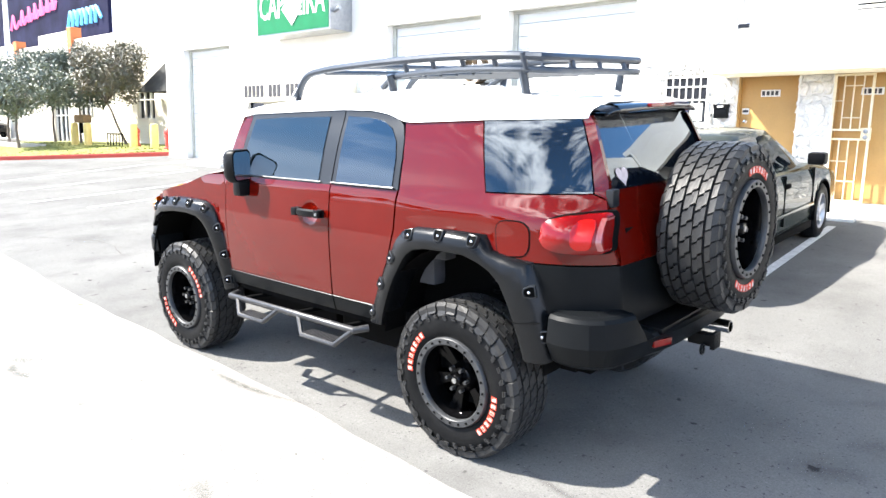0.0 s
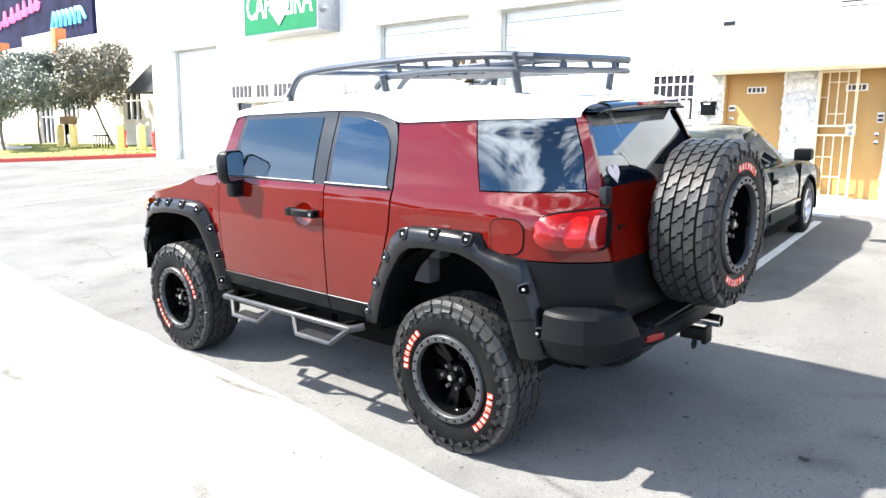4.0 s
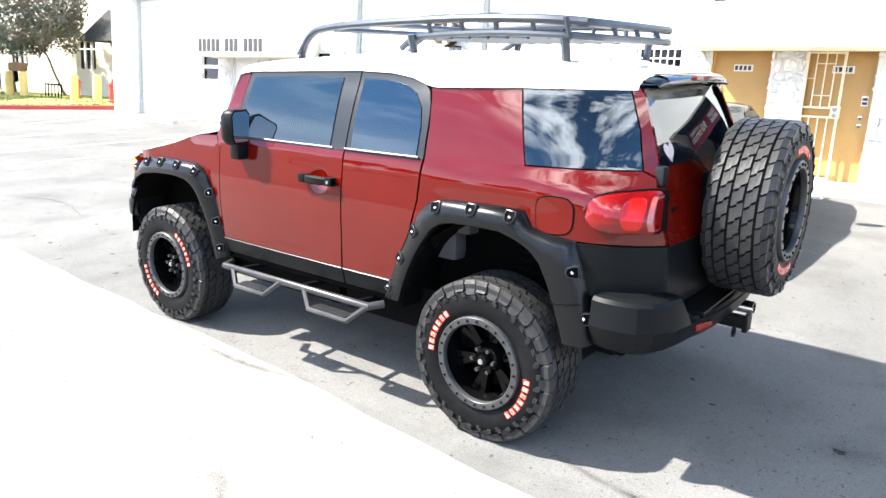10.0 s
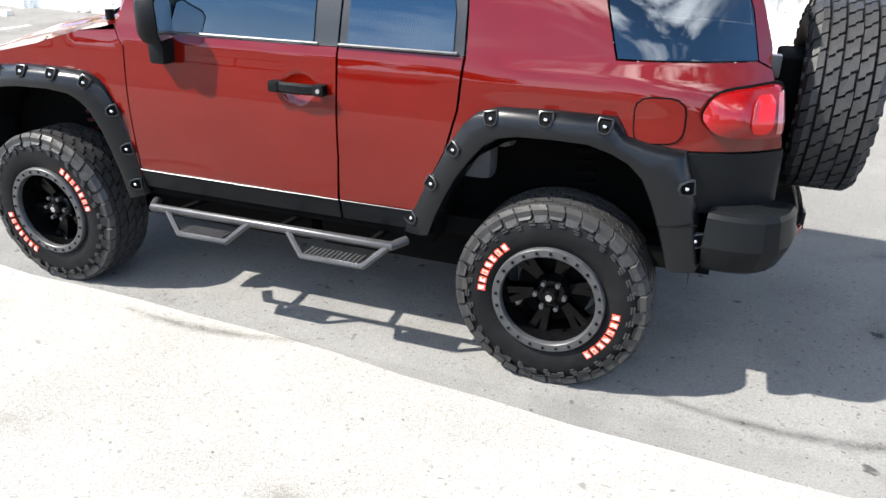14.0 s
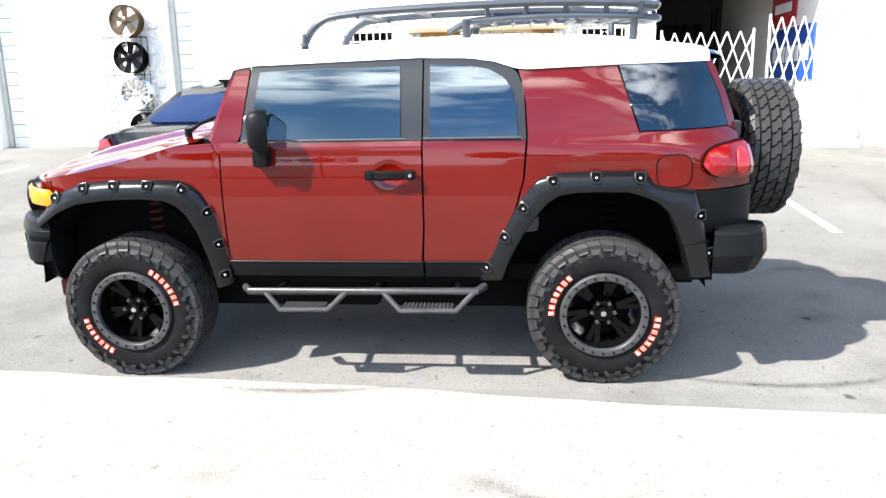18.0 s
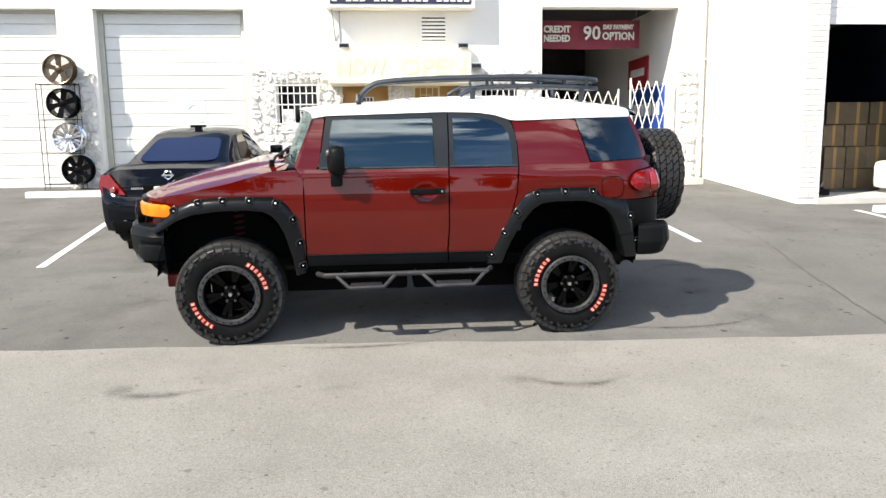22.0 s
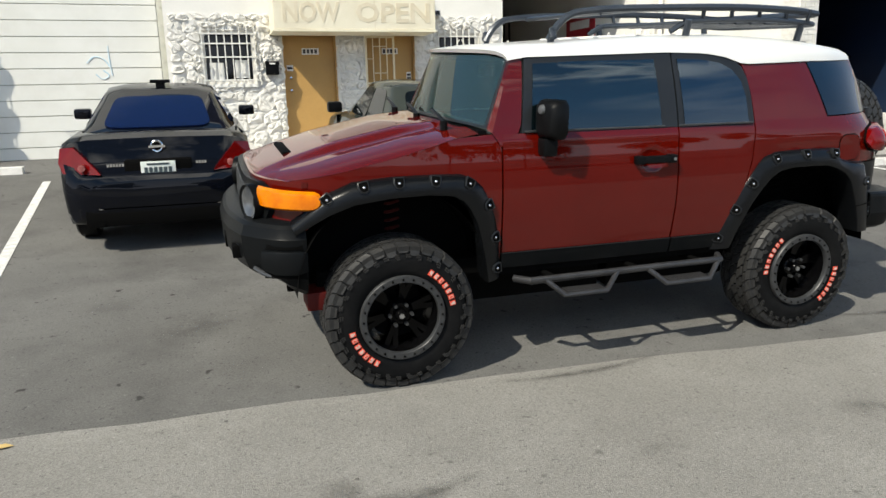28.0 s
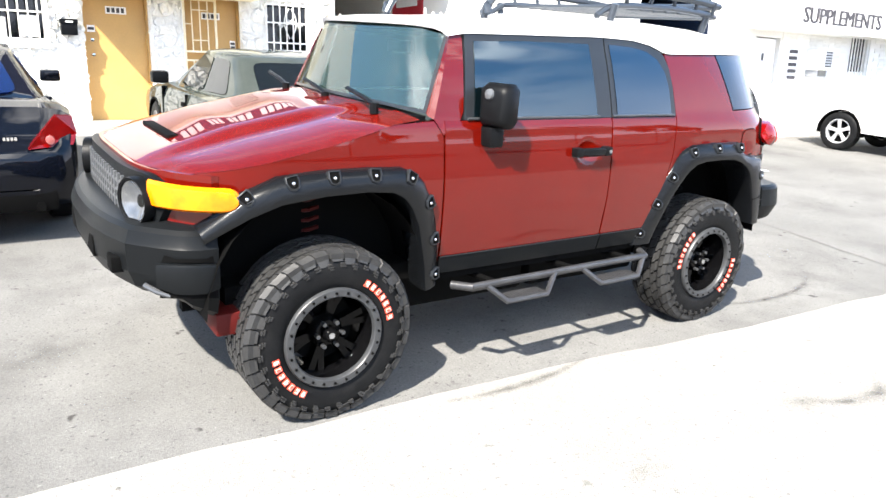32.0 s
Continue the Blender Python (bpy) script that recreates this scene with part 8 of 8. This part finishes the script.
def tree(x, y, z, height, crown_r, seed, leaf, trunk_h, label, lean_x=0.0, lean_y=0.0, group="trees on the verge", leaf_size=1.0):
    """A tapered trunk with limbs, and a crown of many small leaves in uneven clumps."""
    rnd = random.Random(seed)
    t = thing("tree", label, "tree", group, at=(x, y, z))
    bm = bmesh.new()
    lean = rnd.uniform(-0.15, 0.15)
    tp = [((lean + lean_x) * k / 4 + 0.03 * math.sin(k * 1.7), lean_y * k / 4 + 0.03 * math.cos(k * 2.1), trunk_h * k / 4) for k in range(5)]
    tube(bm, tp, 0.06, 8, True, [0.075, 0.06, 0.055, 0.05, 0.042])
    top = Vector(tp[-1])
    tips = []
    for k in range(9):
        a = 2 * math.pi * k / 9 + rnd.uniform(-0.3, 0.3)
        r = crown_r * rnd.uniform(0.35, 0.85)
        tip = top + Vector((r * math.cos(a), r * math.sin(a), (height - trunk_h) * rnd.uniform(0.15, 0.85)))
        mid = top.lerp(tip, 0.5) + Vector((0, 0, 0.12))
        tube(bm, [top - Vector((0, 0, 0.15 * rnd.random())), mid, tip], 0.02, 5, True, [0.032, 0.02, 0.008])
        tips.append(tip)
    part("trunk", bm, M_BARK, t)
    bm = bmesh.new()
    mid_c = top + Vector((0, 0, (height - trunk_h) * 0.45))
    clumps = [(tip, crown_r * rnd.uniform(0.24, 0.42)) for tip in tips]
    for _ in range(26):
        a, c = rnd.uniform(0, 6.28), rnd.uniform(-0.9, 1)
        s = math.sqrt(1 - c * c)
        k = rnd.uniform(0.55, 1.0)
        clumps.append((mid_c + Vector((crown_r * s * math.cos(a) * k, crown_r * s * math.sin(a) * k, (height - trunk_h) * 0.5 * c * k)), crown_r * rnd.uniform(0.16, 0.34)))
    for c, r in clumps:
        for _ in range(int(230 * (r / (crown_r * 0.3)) ** 2) + 30):
            d = Vector((rnd.gauss(0, 1), rnd.gauss(0, 1), rnd.gauss(0, 0.8))).normalized() * r * rnd.random() ** 0.45
            p = c + d
            u = Vector((rnd.gauss(0, 1), rnd.gauss(0, 1), rnd.gauss(0, 1))).normalized()
            w = u.orthogonal().normalized() * rnd.uniform(0.024, 0.045) * leaf_size
            l = u * rnd.uniform(0.06, 0.12) * leaf_size
            bm.faces.new([bm.verts.new(p - l), bm.verts.new(p + w), bm.verts.new(p + l), bm.verts.new(p - w)])
    part("crown", bm, leaf, t, smooth=False)


tree(-30.2, 7.2, lawn_z(-30.2, 7.2), 3.75, 2.0, 1, M_LEAF, 1.55, "young tree with a dense grey-green crown")
tree(-34.6, 8.2, lawn_z(-34.6, 8.2), 4.0, 2.2, 2, M_LEAF, 1.6, "young tree with a broad grey-green crown")
tree(-35.3, 10.5, lawn_z(-35.3, 10.5), 4.3, 1.9, 3, M_LEAF, 1.8, "slender tree with a grey-green crown")
tree(-34.4, 11.4, lawn_z(-34.4, 11.4), 4.7, 1.7, 5, M_LEAF, 1.9, "slender tree with a thin grey-green crown")
tree(-30.7, 12.0, lawn_z(-30.7, 12.0), 5.0, 1.75, 4, M_LEAF2, 2.0, "slender tree leaning with a thin olive crown", -0.6, -0.5)
# a loose row of trees across the street, which the paint and the windows mirror
rnd_row = random.Random(21)
for k in range(11):
    tx, ty = -36 + 7.2 * k + rnd_row.uniform(-2, 2), -29 - rnd_row.uniform(0, 5)
    tree(tx, ty, ground_z(tx, ty) - 0.05, rnd_row.uniform(4.6, 7.2), rnd_row.uniform(2.3, 3.4), 40 + k, M_LEAF, 1.6, "broad grey-green tree across the street", 0.0, 0.0, "trees across the street", 1.9)
tree(-43.0, 9.0, lawn_z(-43, 9.0), 4.3, 2.2, 6, M_LEAF, 1.7, "young tree with a dense grey-green crown")

for x, y in ((-30.2, 9.5), (-28.8, 9.5), (-26.0, 10.2), (-24.2, 10.2)):
    b = tagged(new("bollard", None), "yellow painted steel bollard in the grass", "bollard", "yellow bollards")
    b.location = (x, y, lawn_z(x, y))
    part("post", revolve(bmesh.new(), [(0.16, -0.1), (0.16, 0.86), (0.13, 0.93), (0.001, 0.96)], "z", 20), M_YELLOW, b)
pk = thing("pump_housing", "brown pump housing on yellow posts", "pump", at=(-29.5, 9.6, lawn_z(-29.5, 9.6)))
part("housing", boxes((-0.5, 0.5, -0.2, 0.2, 0.95, 1.3), bevel=0.08), material("brown_rust", (0.2, 0.12, 0.05), 0.8, second=(0.15, 0.09, 0.04), scale=5), pk)
part("valve", tube(bmesh.new(), [(-0.2, 0, 1.0), (-0.2, 0, 0.5)], 0.08, 10), M_BLACK_SHADE, pk)
for hx, hy in ((-27.0, 10.8), (-22.5, 9.9)):
    h = thing("fire_hydrant", "red fire hydrant on the verge", "hydrant", "fire hydrants", at=(hx, hy, lawn_z(hx, hy)))
    part("barrel", revolve(bmesh.new(), [(0.17, 0), (0.17, 0.06), (0.11, 0.08), (0.11, 0.55), (0.15, 0.58), (0.15, 0.64), (0.12, 0.72), (0.05, 0.8), (0.001, 0.84)], "z", 20), M_HYDRANT, h)
    part("nozzle", tube(bmesh.new(), [(-0.2, 0, 0.48), (0.2, 0, 0.48)], 0.055, 10), M_HYDRANT, h)
bench = thing("low_rail", "dark low pipe rail on the verge", "rail", at=(-28.0, 10.3, lawn_z(-28.0, 10.3)))
for k in range(6):
    part("rail_post", tube(bmesh.new(), [(-0.7 + k * 0.28, 0, 0), (-0.7 + k * 0.28, 0, 0.5)], 0.025, 6), M_BLACK_SHADE, bench)
part("rail_top", tube(bmesh.new(), [(-0.75, 0, 0.5), (0.75, 0, 0.5)], 0.035, 6), M_BLACK_SHADE, bench)

FY = 14.0
fb_holes = [(-33.6, -31.7, 2.2, 3.5), (-41.0, -39.0, 2.2, 3.3), (-44.8, -42.6, 0.8, 3.0), (-52, -50, 2.2, 3.3)]
bm = bmesh.new()
wall_with_holes(bm, -70, -20.2, FY, FY + 0.4, 0.2, 6.7, fb_holes)
far_wall = solid("far_building_wall", bm, M_FARWALL, "cream stucco wall of a far building", "wall", "structure", smooth=False)
solid("far_building_roof", boxes((-70, -20.2, FY + 0.4, 30, 6.2, 6.6)), M_FARWALL, "flat roof of the far building", "roof", "structure", smooth=False)
# one long dark sheet paints the shade behind the far windows
solid("far_building_room", boxes((-70, -20.2, FY + 3, FY + 3.2, 0.2, 6.2)), M_ROOM_SHADE, "far building inner wall with room shade painted dark", "wall", "structure", smooth=False)
for i, (a, b, c, d) in enumerate(fb_holes):
    w = thing("window_%d" % (5 + i), "dark far window in a white frame", "window", kind="structure")
    part("window_pane", boxes((a, b, FY + 0.2, FY + 0.21, c, d)), M_WINDOW, w, smooth=False)
    for k in range(4):
        x = a + (b - a) * k / 3
        part("window_frame", boxes((x - 0.05, x + 0.05, FY + 0.1, FY + 0.2, c, d)), M_WHITEBAR, w, smooth=False)
    part("window_frame", boxes((a, b, FY + 0.1, FY + 0.19, c + (d - c) * 0.7, c + (d - c) * 0.7 + 0.06)), M_WHITEBAR, w, smooth=False)
aw = thing("awning", "dark grey sloping cloth awning on the far building", "awning")
bm = bmesh.new()
rings(bm, [[(-30.4, FY - 1.5, 3.36), (-30.4, FY, 4.9), (-30.4, FY, 3.4)], [(-25.5, FY - 1.5, 3.36), (-25.5, FY, 4.9), (-25.5, FY, 3.4)]], True, True, True)
part("awning_cloth", bm, M_AWNING, aw, smooth=False)
part("awning_post", tube(bmesh.new(), [(-27.2, FY - 1.45, 0.9), (-27.2, FY - 1.45, 3.4)], 0.07, 8), M_BLACK_SHADE, aw)
for x, z in ((-41.5, 7.4), (-50.5, 7.2)):
    pr = thing("roof_pier", "orange pier on the far building's parapet", "pier", "parapet piers")
    part("pier", boxes((x - 0.3, x + 0.3, FY - 0.15, FY + 0.45, 5.2, z)), M_ORANGE, pr, smooth=False)
    part("parapet_block", boxes((x - 5.0, x - 0.3, FY - 0.05, FY + 0.45, 6.7, z - 0.15)), M_FARWALL, pr, smooth=False)
pole = thing("street_pole", "pale tall street pole", "pole", at=(-45.9, 12, 0.9))
part("pole_shaft", revolve(bmesh.new(), [(0.2, 0), (0.12, 9), (0.001, 9.05)], "z", 14), M_WHITE, pole)
bb = thing("billboard", "dark electronic billboard with pink and cyan strokes", "billboard")
part("board_face", boxes((-110, -73, 30, 30.4, 11.0, 21)), M_BOARD, bb, smooth=False)
part("board_post", boxes((-92, -90.5, 30.4, 31.5, 0.5, 12)), M_BLACK_SHADE, bb, smooth=False)
for k, (x0, z0, w) in enumerate([(-101, 13.7, 3.0), (-97.5, 14.0, 2.0), (-95, 14.2, 1.6), (-93, 14.4, 1.6), (-91, 14.6, 1.4), (-89, 14.8, 1.2), (-87.3, 14.9, 1.2)]):
    part("board_stroke", tube(bmesh.new(), curve_pts([(x0, 29.9, z0), (x0 + w * 0.3, 29.9, z0 + 1.7), (x0 + w * 0.55, 29.9, z0 + 0.1), (x0 + w, 29.9, z0 + 0.9)], 4), 0.16, 6), M_PINK, bb)
for k in range(7):
    part("board_stroke", tube(bmesh.new(), curve_pts([(-83 + k * 1.2, 29.9, 12.6), (-82.2 + k * 1.1, 29.9, 14.2), (-81.6 + k * 1.2, 29.9, 13.0 + 0.3 * (k % 3))], 4), 0.2, 6), M_CYAN, bb)

# ---- right-hand shop: sign, cooler, window, soffit ----
sp = thing("shop_sign", "white fascia with dark painted lettering", "sign")
part("fascia", boxes((10.3, 22, WING_Y - 0.5, WING_Y, 2.57, 4.6), bevel=0.01), M_WALL, sp, smooth=False)
letters("lettering", "SUPPLEMENTS", 0.43, M_INK, sp, facing(12.83, WING_Y - 0.505, 2.86), 0.004, 3.05, -0.036)
ac = thing("air_conditioner", "pale window air conditioner in the block wall", "air conditioner")
part("case", boxes((12.45, 12.95, WING_Y - 0.3, WING_Y + 0.1, 1.85, 2.27), bevel=0.015), M_WHITE, ac)
part("grille", boxes((12.66, 12.92, WING_Y - 0.31, WING_Y - 0.3, 1.9, 2.23)), M_GALV, ac, smooth=False)
for k in range(6):
    part("grille_slat", boxes((12.67, 12.91, WING_Y - 0.318, WING_Y - 0.31, 1.92 + k * 0.055, 1.94 + k * 0.055)), M_BLACK_SHADE, ac, smooth=False)
part("support", boxes((12.5, 12.54, WING_Y - 0.25, WING_Y, 1.72, 1.85), (12.86, 12.9, WING_Y - 0.25, WING_Y, 1.72, 1.85)), M_GALV, ac)
x0, x1, z0, z1 = SUP_WIN
sw = thing("window_9", "dark shop window behind white bars", "window", kind="structure")
part("window_pane", boxes((x0, x1, WING_Y + 0.1, WING_Y + 0.11, z0, z1)), M_WINDOW, sw, smooth=False)
# dark sheet in place of the shaded shop inside
part("window_backing", boxes((x0 - 0.05, x1 + 0.05, WING_Y + 0.3, WING_Y + 0.32, z0 - 0.05, z1 + 0.05)), M_ROOM_SHADE, sw, smooth=False)
for k in range(7):
    x = x0 + (x1 - x0) * k / 6
    part("window_bar", boxes((x - 0.01, x + 0.01, WING_Y - 0.05, WING_Y - 0.03, z0 - 0.08, z1 + 0.06)), M_WHITEBAR, sw, smooth=False)
sdr = thing("door_5", "white painted shop door with a dark digit bar", "door", kind="structure")
part("door_leaf", boxes((SUP_DOOR[0] + 0.02, SUP_DOOR[1] - 0.02, WING_Y + 0.08, WING_Y + 0.13, 0.5, 2.43)), M_WHITE, sdr, smooth=False)
part("digit_bar", boxes((10.98, 11.04, WING_Y + 0.07, WING_Y + 0.08, 2.0, 2.14)), M_INK, sdr, smooth=False)
part("door_knob", revolve(bmesh.new(), [(0.001, -0.05), (0.025, -0.04), (0.02, -0.01), (0.03, 0)], "y", 14, (11.33, WING_Y + 0.08, 1.4)), M_CHROME, sdr)
nb = thing("notice_board", "white notice with dark text bars", "notice")
part("board", boxes((11.75, 12.15, WING_Y - 0.015, WING_Y - 0.002, 1.55, 2.35)), M_PAPER, nb, smooth=False)
for k in range(5):
    part("text_bar", boxes((11.8, 12.1, WING_Y - 0.02, WING_Y - 0.015, 1.65 + k * 0.13, 1.72 + k * 0.13)), M_INK, nb, smooth=False)

# painted blocks and bricks of the wing, course by course
M_BLOCK = material("white_painted_block", (0.8, 0.785, 0.73), 0.85, second=(0.74, 0.72, 0.66), scale=1.5, grain=0.08, grain_scale=80, bump=0.3, bump_scale=60, dirt=(0.55, 0.52, 0.46), dirt_amount=0.3, random_tint=0.06)
blk = mesh_of("block", boxes((-0.5, 0.5, -0.5, 0.5, -0.5, 0.5), bevel=0.03), M_BLOCK, False)
wing_front = bpy.data.objects["wall_wing_front"]


def blocks(wall, axis, a0, a1, other, z0, z1, length, height, avoid=()):
    k = 0
    z = z0
    while z < z1:
        a = a0 - (length / 2 if k % 2 else 0)
        while a < a1:
            p, q = max(a, a0), min(a + length, a1)
            if q - p > 0.03 and not any(p < h[1] and q > h[0] and z + height > h[2] and z < h[3] for h in avoid):
                ob = new("block", blk)
                ob.parent = wall
                c = (p + q) / 2
                loc = (c, other, z + height / 2) if axis == "x" else (other, c, z + height / 2)
                sc = (q - p - 0.01, 0.03, height - 0.016) if axis == "x" else (0.022, q - p - 0.008, height - 0.01)
                ob.matrix_basis = Matrix.Translation(loc) @ Matrix.Diagonal((*sc, 1))
            a += length
        z += height
        k += 1


blocks(wing_front, "x", WING_X, 7.22, WING_Y, 0.55, 4.6, 0.19, 0.085)
blocks(wing_front, "x", 11.5, 16.5, WING_Y, 0.5, 2.6, 0.5, 0.105, [(12.44, 12.96, 1.72, 2.28), (14.1, 15.05, 1.75, 2.7), (11.74, 12.16, 1.54, 2.36)])
blocks(bpy.data.objects["wall_wing_side"], "y", WING_Y, 5.35, WING_X, 0.55, 4.6, 0.19, 0.085)

# ---- marks on the ground ----
M_STAIN = bpy.data.materials.new("oil_stain")
M_STAIN.use_nodes = True
nt = M_STAIN.node_tree
pb = nt.nodes["Principled BSDF"]
pb.inputs["Base Color"].default_value, pb.inputs["Roughness"].default_value = (0.045, 0.043, 0.04, 1), 0.8
clear = nt.nodes.new("ShaderNodeBsdfTransparent")
mx = nt.nodes.new("ShaderNodeMixShader")
tc = nt.nodes.new("ShaderNodeTexCoord")
no = nt.nodes.new("ShaderNodeTexNoise")
no.inputs["Scale"].default_value, no.inputs["Detail"].default_value = 9, 6
mr = nt.nodes.new("ShaderNodeMapRange")
mr.inputs[1].default_value, mr.inputs[2].default_value, mr.inputs[3].default_value, mr.inputs[4].default_value = 0.35, 0.66, 0.2, 0.62
at = nt.nodes.new("ShaderNodeVertexColor")
at.layer_name = "wear"
mu = nt.nodes.new("ShaderNodeMath")
mu.operation = "MULTIPLY"
nt.links.new(tc.outputs["Object"], no.inputs["Vector"])
nt.links.new(no.outputs["Fac"], mr.inputs[0])
nt.links.new(mr.outputs[0], mu.inputs[0])
nt.links.new(at.outputs["Color"], mu.inputs[1])
nt.links.new(mu.outputs[0], mx.inputs[0])
nt.links.new(clear.outputs[0], mx.inputs[1])
nt.links.new(pb.outputs[0], mx.inputs[2])
nt.links.new(mx.outputs[0], nt.nodes["Material Output"].inputs["Surface"])


def surface_z(x, y):
    return (0.009 if y < edge_y(x) - 0.01 else 0.004) + ground_z(x, y)


def stain(pts, widths, strength=1.0, label="dark tyre scuff on the ground"):
    """A thin mark along a line, whose wear fades to its edges."""
    line = curve_pts([(x, y, 0) for x, y in pts], 6)
    bm = bmesh.new()
    lay = bm.loops.layers.color.new("wear")
    rows, vals = [], []
    n = len(line)
    for i, p in enumerate(line):
        d = (line[min(i + 1, n - 1)] - line[max(i - 1, 0)]).normalized()
        q = Vector((-d.y, d.x, 0))
        u = i / (n - 1)
        w = lerp([(k / (len(widths) - 1), v) for k, v in enumerate(widths)], u)
        row, val = [], []
        for t in (-1, -0.6, 0, 0.6, 1):
            c = p + q * w * t
            row.append(bm.verts.new((c.x, c.y, surface_z(c.x, c.y) + 0.002)))
            val.append(strength * (1 - abs(t)) ** 0.6 * math.sin(math.pi * min(1, max(0, u))) ** 0.5)
        rows.append(row)
        vals.append(val)
    for i in range(n - 1):
        for k in range(4):
            f = bm.faces.new((rows[i][k], rows[i][k + 1], rows[i + 1][k + 1], rows[i + 1][k]))
            for lp, v in zip(f.loops, (vals[i][k], vals[i][k + 1], vals[i + 1][k + 1], vals[i + 1][k])):
                lp[lay] = (v, v, v, 1)
    solid("ground_stain", bm, M_STAIN, label, "stain", "structure", smooth=False)


stain([(-1.95, -1.9), (-1.75, -2.0), (-1.5, -2.02), (-1.25, -1.93)], [0.04, 0.1, 0.08, 0.02], 1.0)
stain([(-1.95, -1.95), (-1.85, -1.9), (-1.75, -1.93)], [0.12, 0.16, 0.1], 0.8)
stain([(0.78, -2.0), (0.95, -2.12), (1.2, -2.15), (1.42, -2.02)], [0.03, 0.07, 0.08, 0.03], 1.0)
stain([(0.6, -2.05), (0.75, -2.0), (0.9, -2.05)], [0.12, 0.14, 0.1], 0.7)
stain([(-0.6, -2.05), (-0.45, -2.02), (-0.3, -2.05)], [0.06, 0.09, 0.05], 0.6)
stain([(1.6, -0.75), (2.1, -0.88), (2.7, -0.85), (3.2, -0.62)], [0.02, 0.04, 0.05, 0.02], 1.0)
stain([(-0.9, -1.04), (-0.5, -1.1), (-0.1, -1.08), (0.3, -0.98)], [0.03, 0.05, 0.05, 0.02], 1.0)
stain([(2.6, 0.9), (3.0, 1.15), (3.35, 1.1), (3.6, 0.8)], [0.05, 0.1, 0.1, 0.04], 0.8)
for x, y, r, k in ((-2.4, 0.3, 0.3, 0.7), (-3.0, 0.9, 0.22, 0.6), (2.85, 0.1, 0.2, 0.8), (3.0, 0.5, 0.14, 0.8), (2.5, 0.4, 0.25, 0.5), (-2.2, -0.4, 0.25, 0.5), (4.2, 1.6, 0.4, 0.4), (-5.5, 2.6, 0.5, 0.5), (1.8, -2.9, 0.25, 0.4), (-0.8, -3.2, 0.3, 0.4), (3.5, -0.2, 0.35, 0.5), (5.6, 3.0, 0.5, 0.4), (-6.5, 0.4, 0.4, 0.5)):
    stain([(x - r, y - 0.3 * r), (x, y + 0.1 * r), (x + r, y + 0.25 * r)], [r * 0.5, r, r * 0.5], k, "dark oil blotch on the ground")


M_CRACK = material("crack_dirt", (0.05, 0.046, 0.04), 0.9, second=(0.08, 0.075, 0.068), scale=5)


def crack(pts, seed, w=0.0055):
    rnd = random.Random(seed)
    line = curve_pts([(x, y, 0) for x, y in pts], 14)
    bm = bmesh.new()
    loops = []
    for i, p in enumerate(line):
        d = (line[min(i + 1, len(line) - 1)] - line[max(i - 1, 0)]).normalized()
        q = Vector((-d.y, d.x, 0))
        c = p + q * rnd.uniform(-0.02, 0.02)
        k = w * rnd.uniform(0.5, 1.3)
        loops.append([(v.x, v.y, surface_z(v.x, v.y) + 0.001) for v in (c + q * k, c - q * k)])
    rings(bm, loops, False)
    solid("ground_crack", bm, M_CRACK, "thin dark crack in the asphalt", "crack", "structure", smooth=False)


crack([(5.15, 4.7), (4.9, 3.4), (4.7, 2.0), (4.35, 0.6), (4.05, -1.0)], 1)
crack([(6.7, 5.0), (5.9, 4.6), (5.15, 4.7)], 2)
crack([(-8.5, -0.4), (-6.5, 0.5), (-5.2, 0.3)], 3)

# loose grit and leaf scraps
rnd = random.Random(21)
bm = bmesh.new()
for _ in range(700):
    x, y = rnd.uniform(-7, 7), rnd.choice((rnd.uniform(-4.5, -0.9), rnd.uniform(-1.5, 4)))
    r = rnd.choice((0.003, 0.004, 0.004, 0.005, 0.006, 0.008, 0.012)) * rnd.uniform(0.7, 1.2)
    a = rnd.uniform(0, 6.28)
    z = surface_z(x, y)
    pts = [(x + r * k * math.cos(a + t), y + r * k * 0.7 * math.sin(a + t), z + 0.001) for t, k in ((0, 1.3), (1.4, 0.8), (2.6, 1.0), (4.2, 0.9), (5.2, 0.8))]
    lo = [bm.verts.new(p) for p in pts]
    top = bm.verts.new((x, y, z + r * 0.5))
    for i in range(5):
        bm.faces.new((lo[i], lo[(i + 1) % 5], top))
solid("grit", bm, material("dark_grit", (0.1, 0.095, 0.088), 0.9, second=(0.15, 0.14, 0.13), scale=3), "scattered dark grit and leaf scraps on the ground", "grit", "stuff", smooth=False)
lf = tagged(new("fallen_leaf", None), "dry yellow leaf on the street", "leaf")
lf.location = (-3.3, -0.95, 0.012)
bm = bmesh.new()
rings(bm, [[(-0.07, 0, 0), (-0.03, 0.022, 0.008), (0.03, 0.02, 0.012), (0.07, 0, 0.004)], [(-0.07, 0.0, 0), (-0.03, -0.002, 0.002), (0.03, -0.002, 0.004), (0.07, 0, 0.004)], [(-0.07, 0, 0), (-0.03, -0.024, 0.01), (0.03, -0.02, 0.008), (0.07, 0, 0.004)]], False)
part("leaf_blade", bm, material("dry_leaf", (0.5, 0.36, 0.14), 0.8), lf)
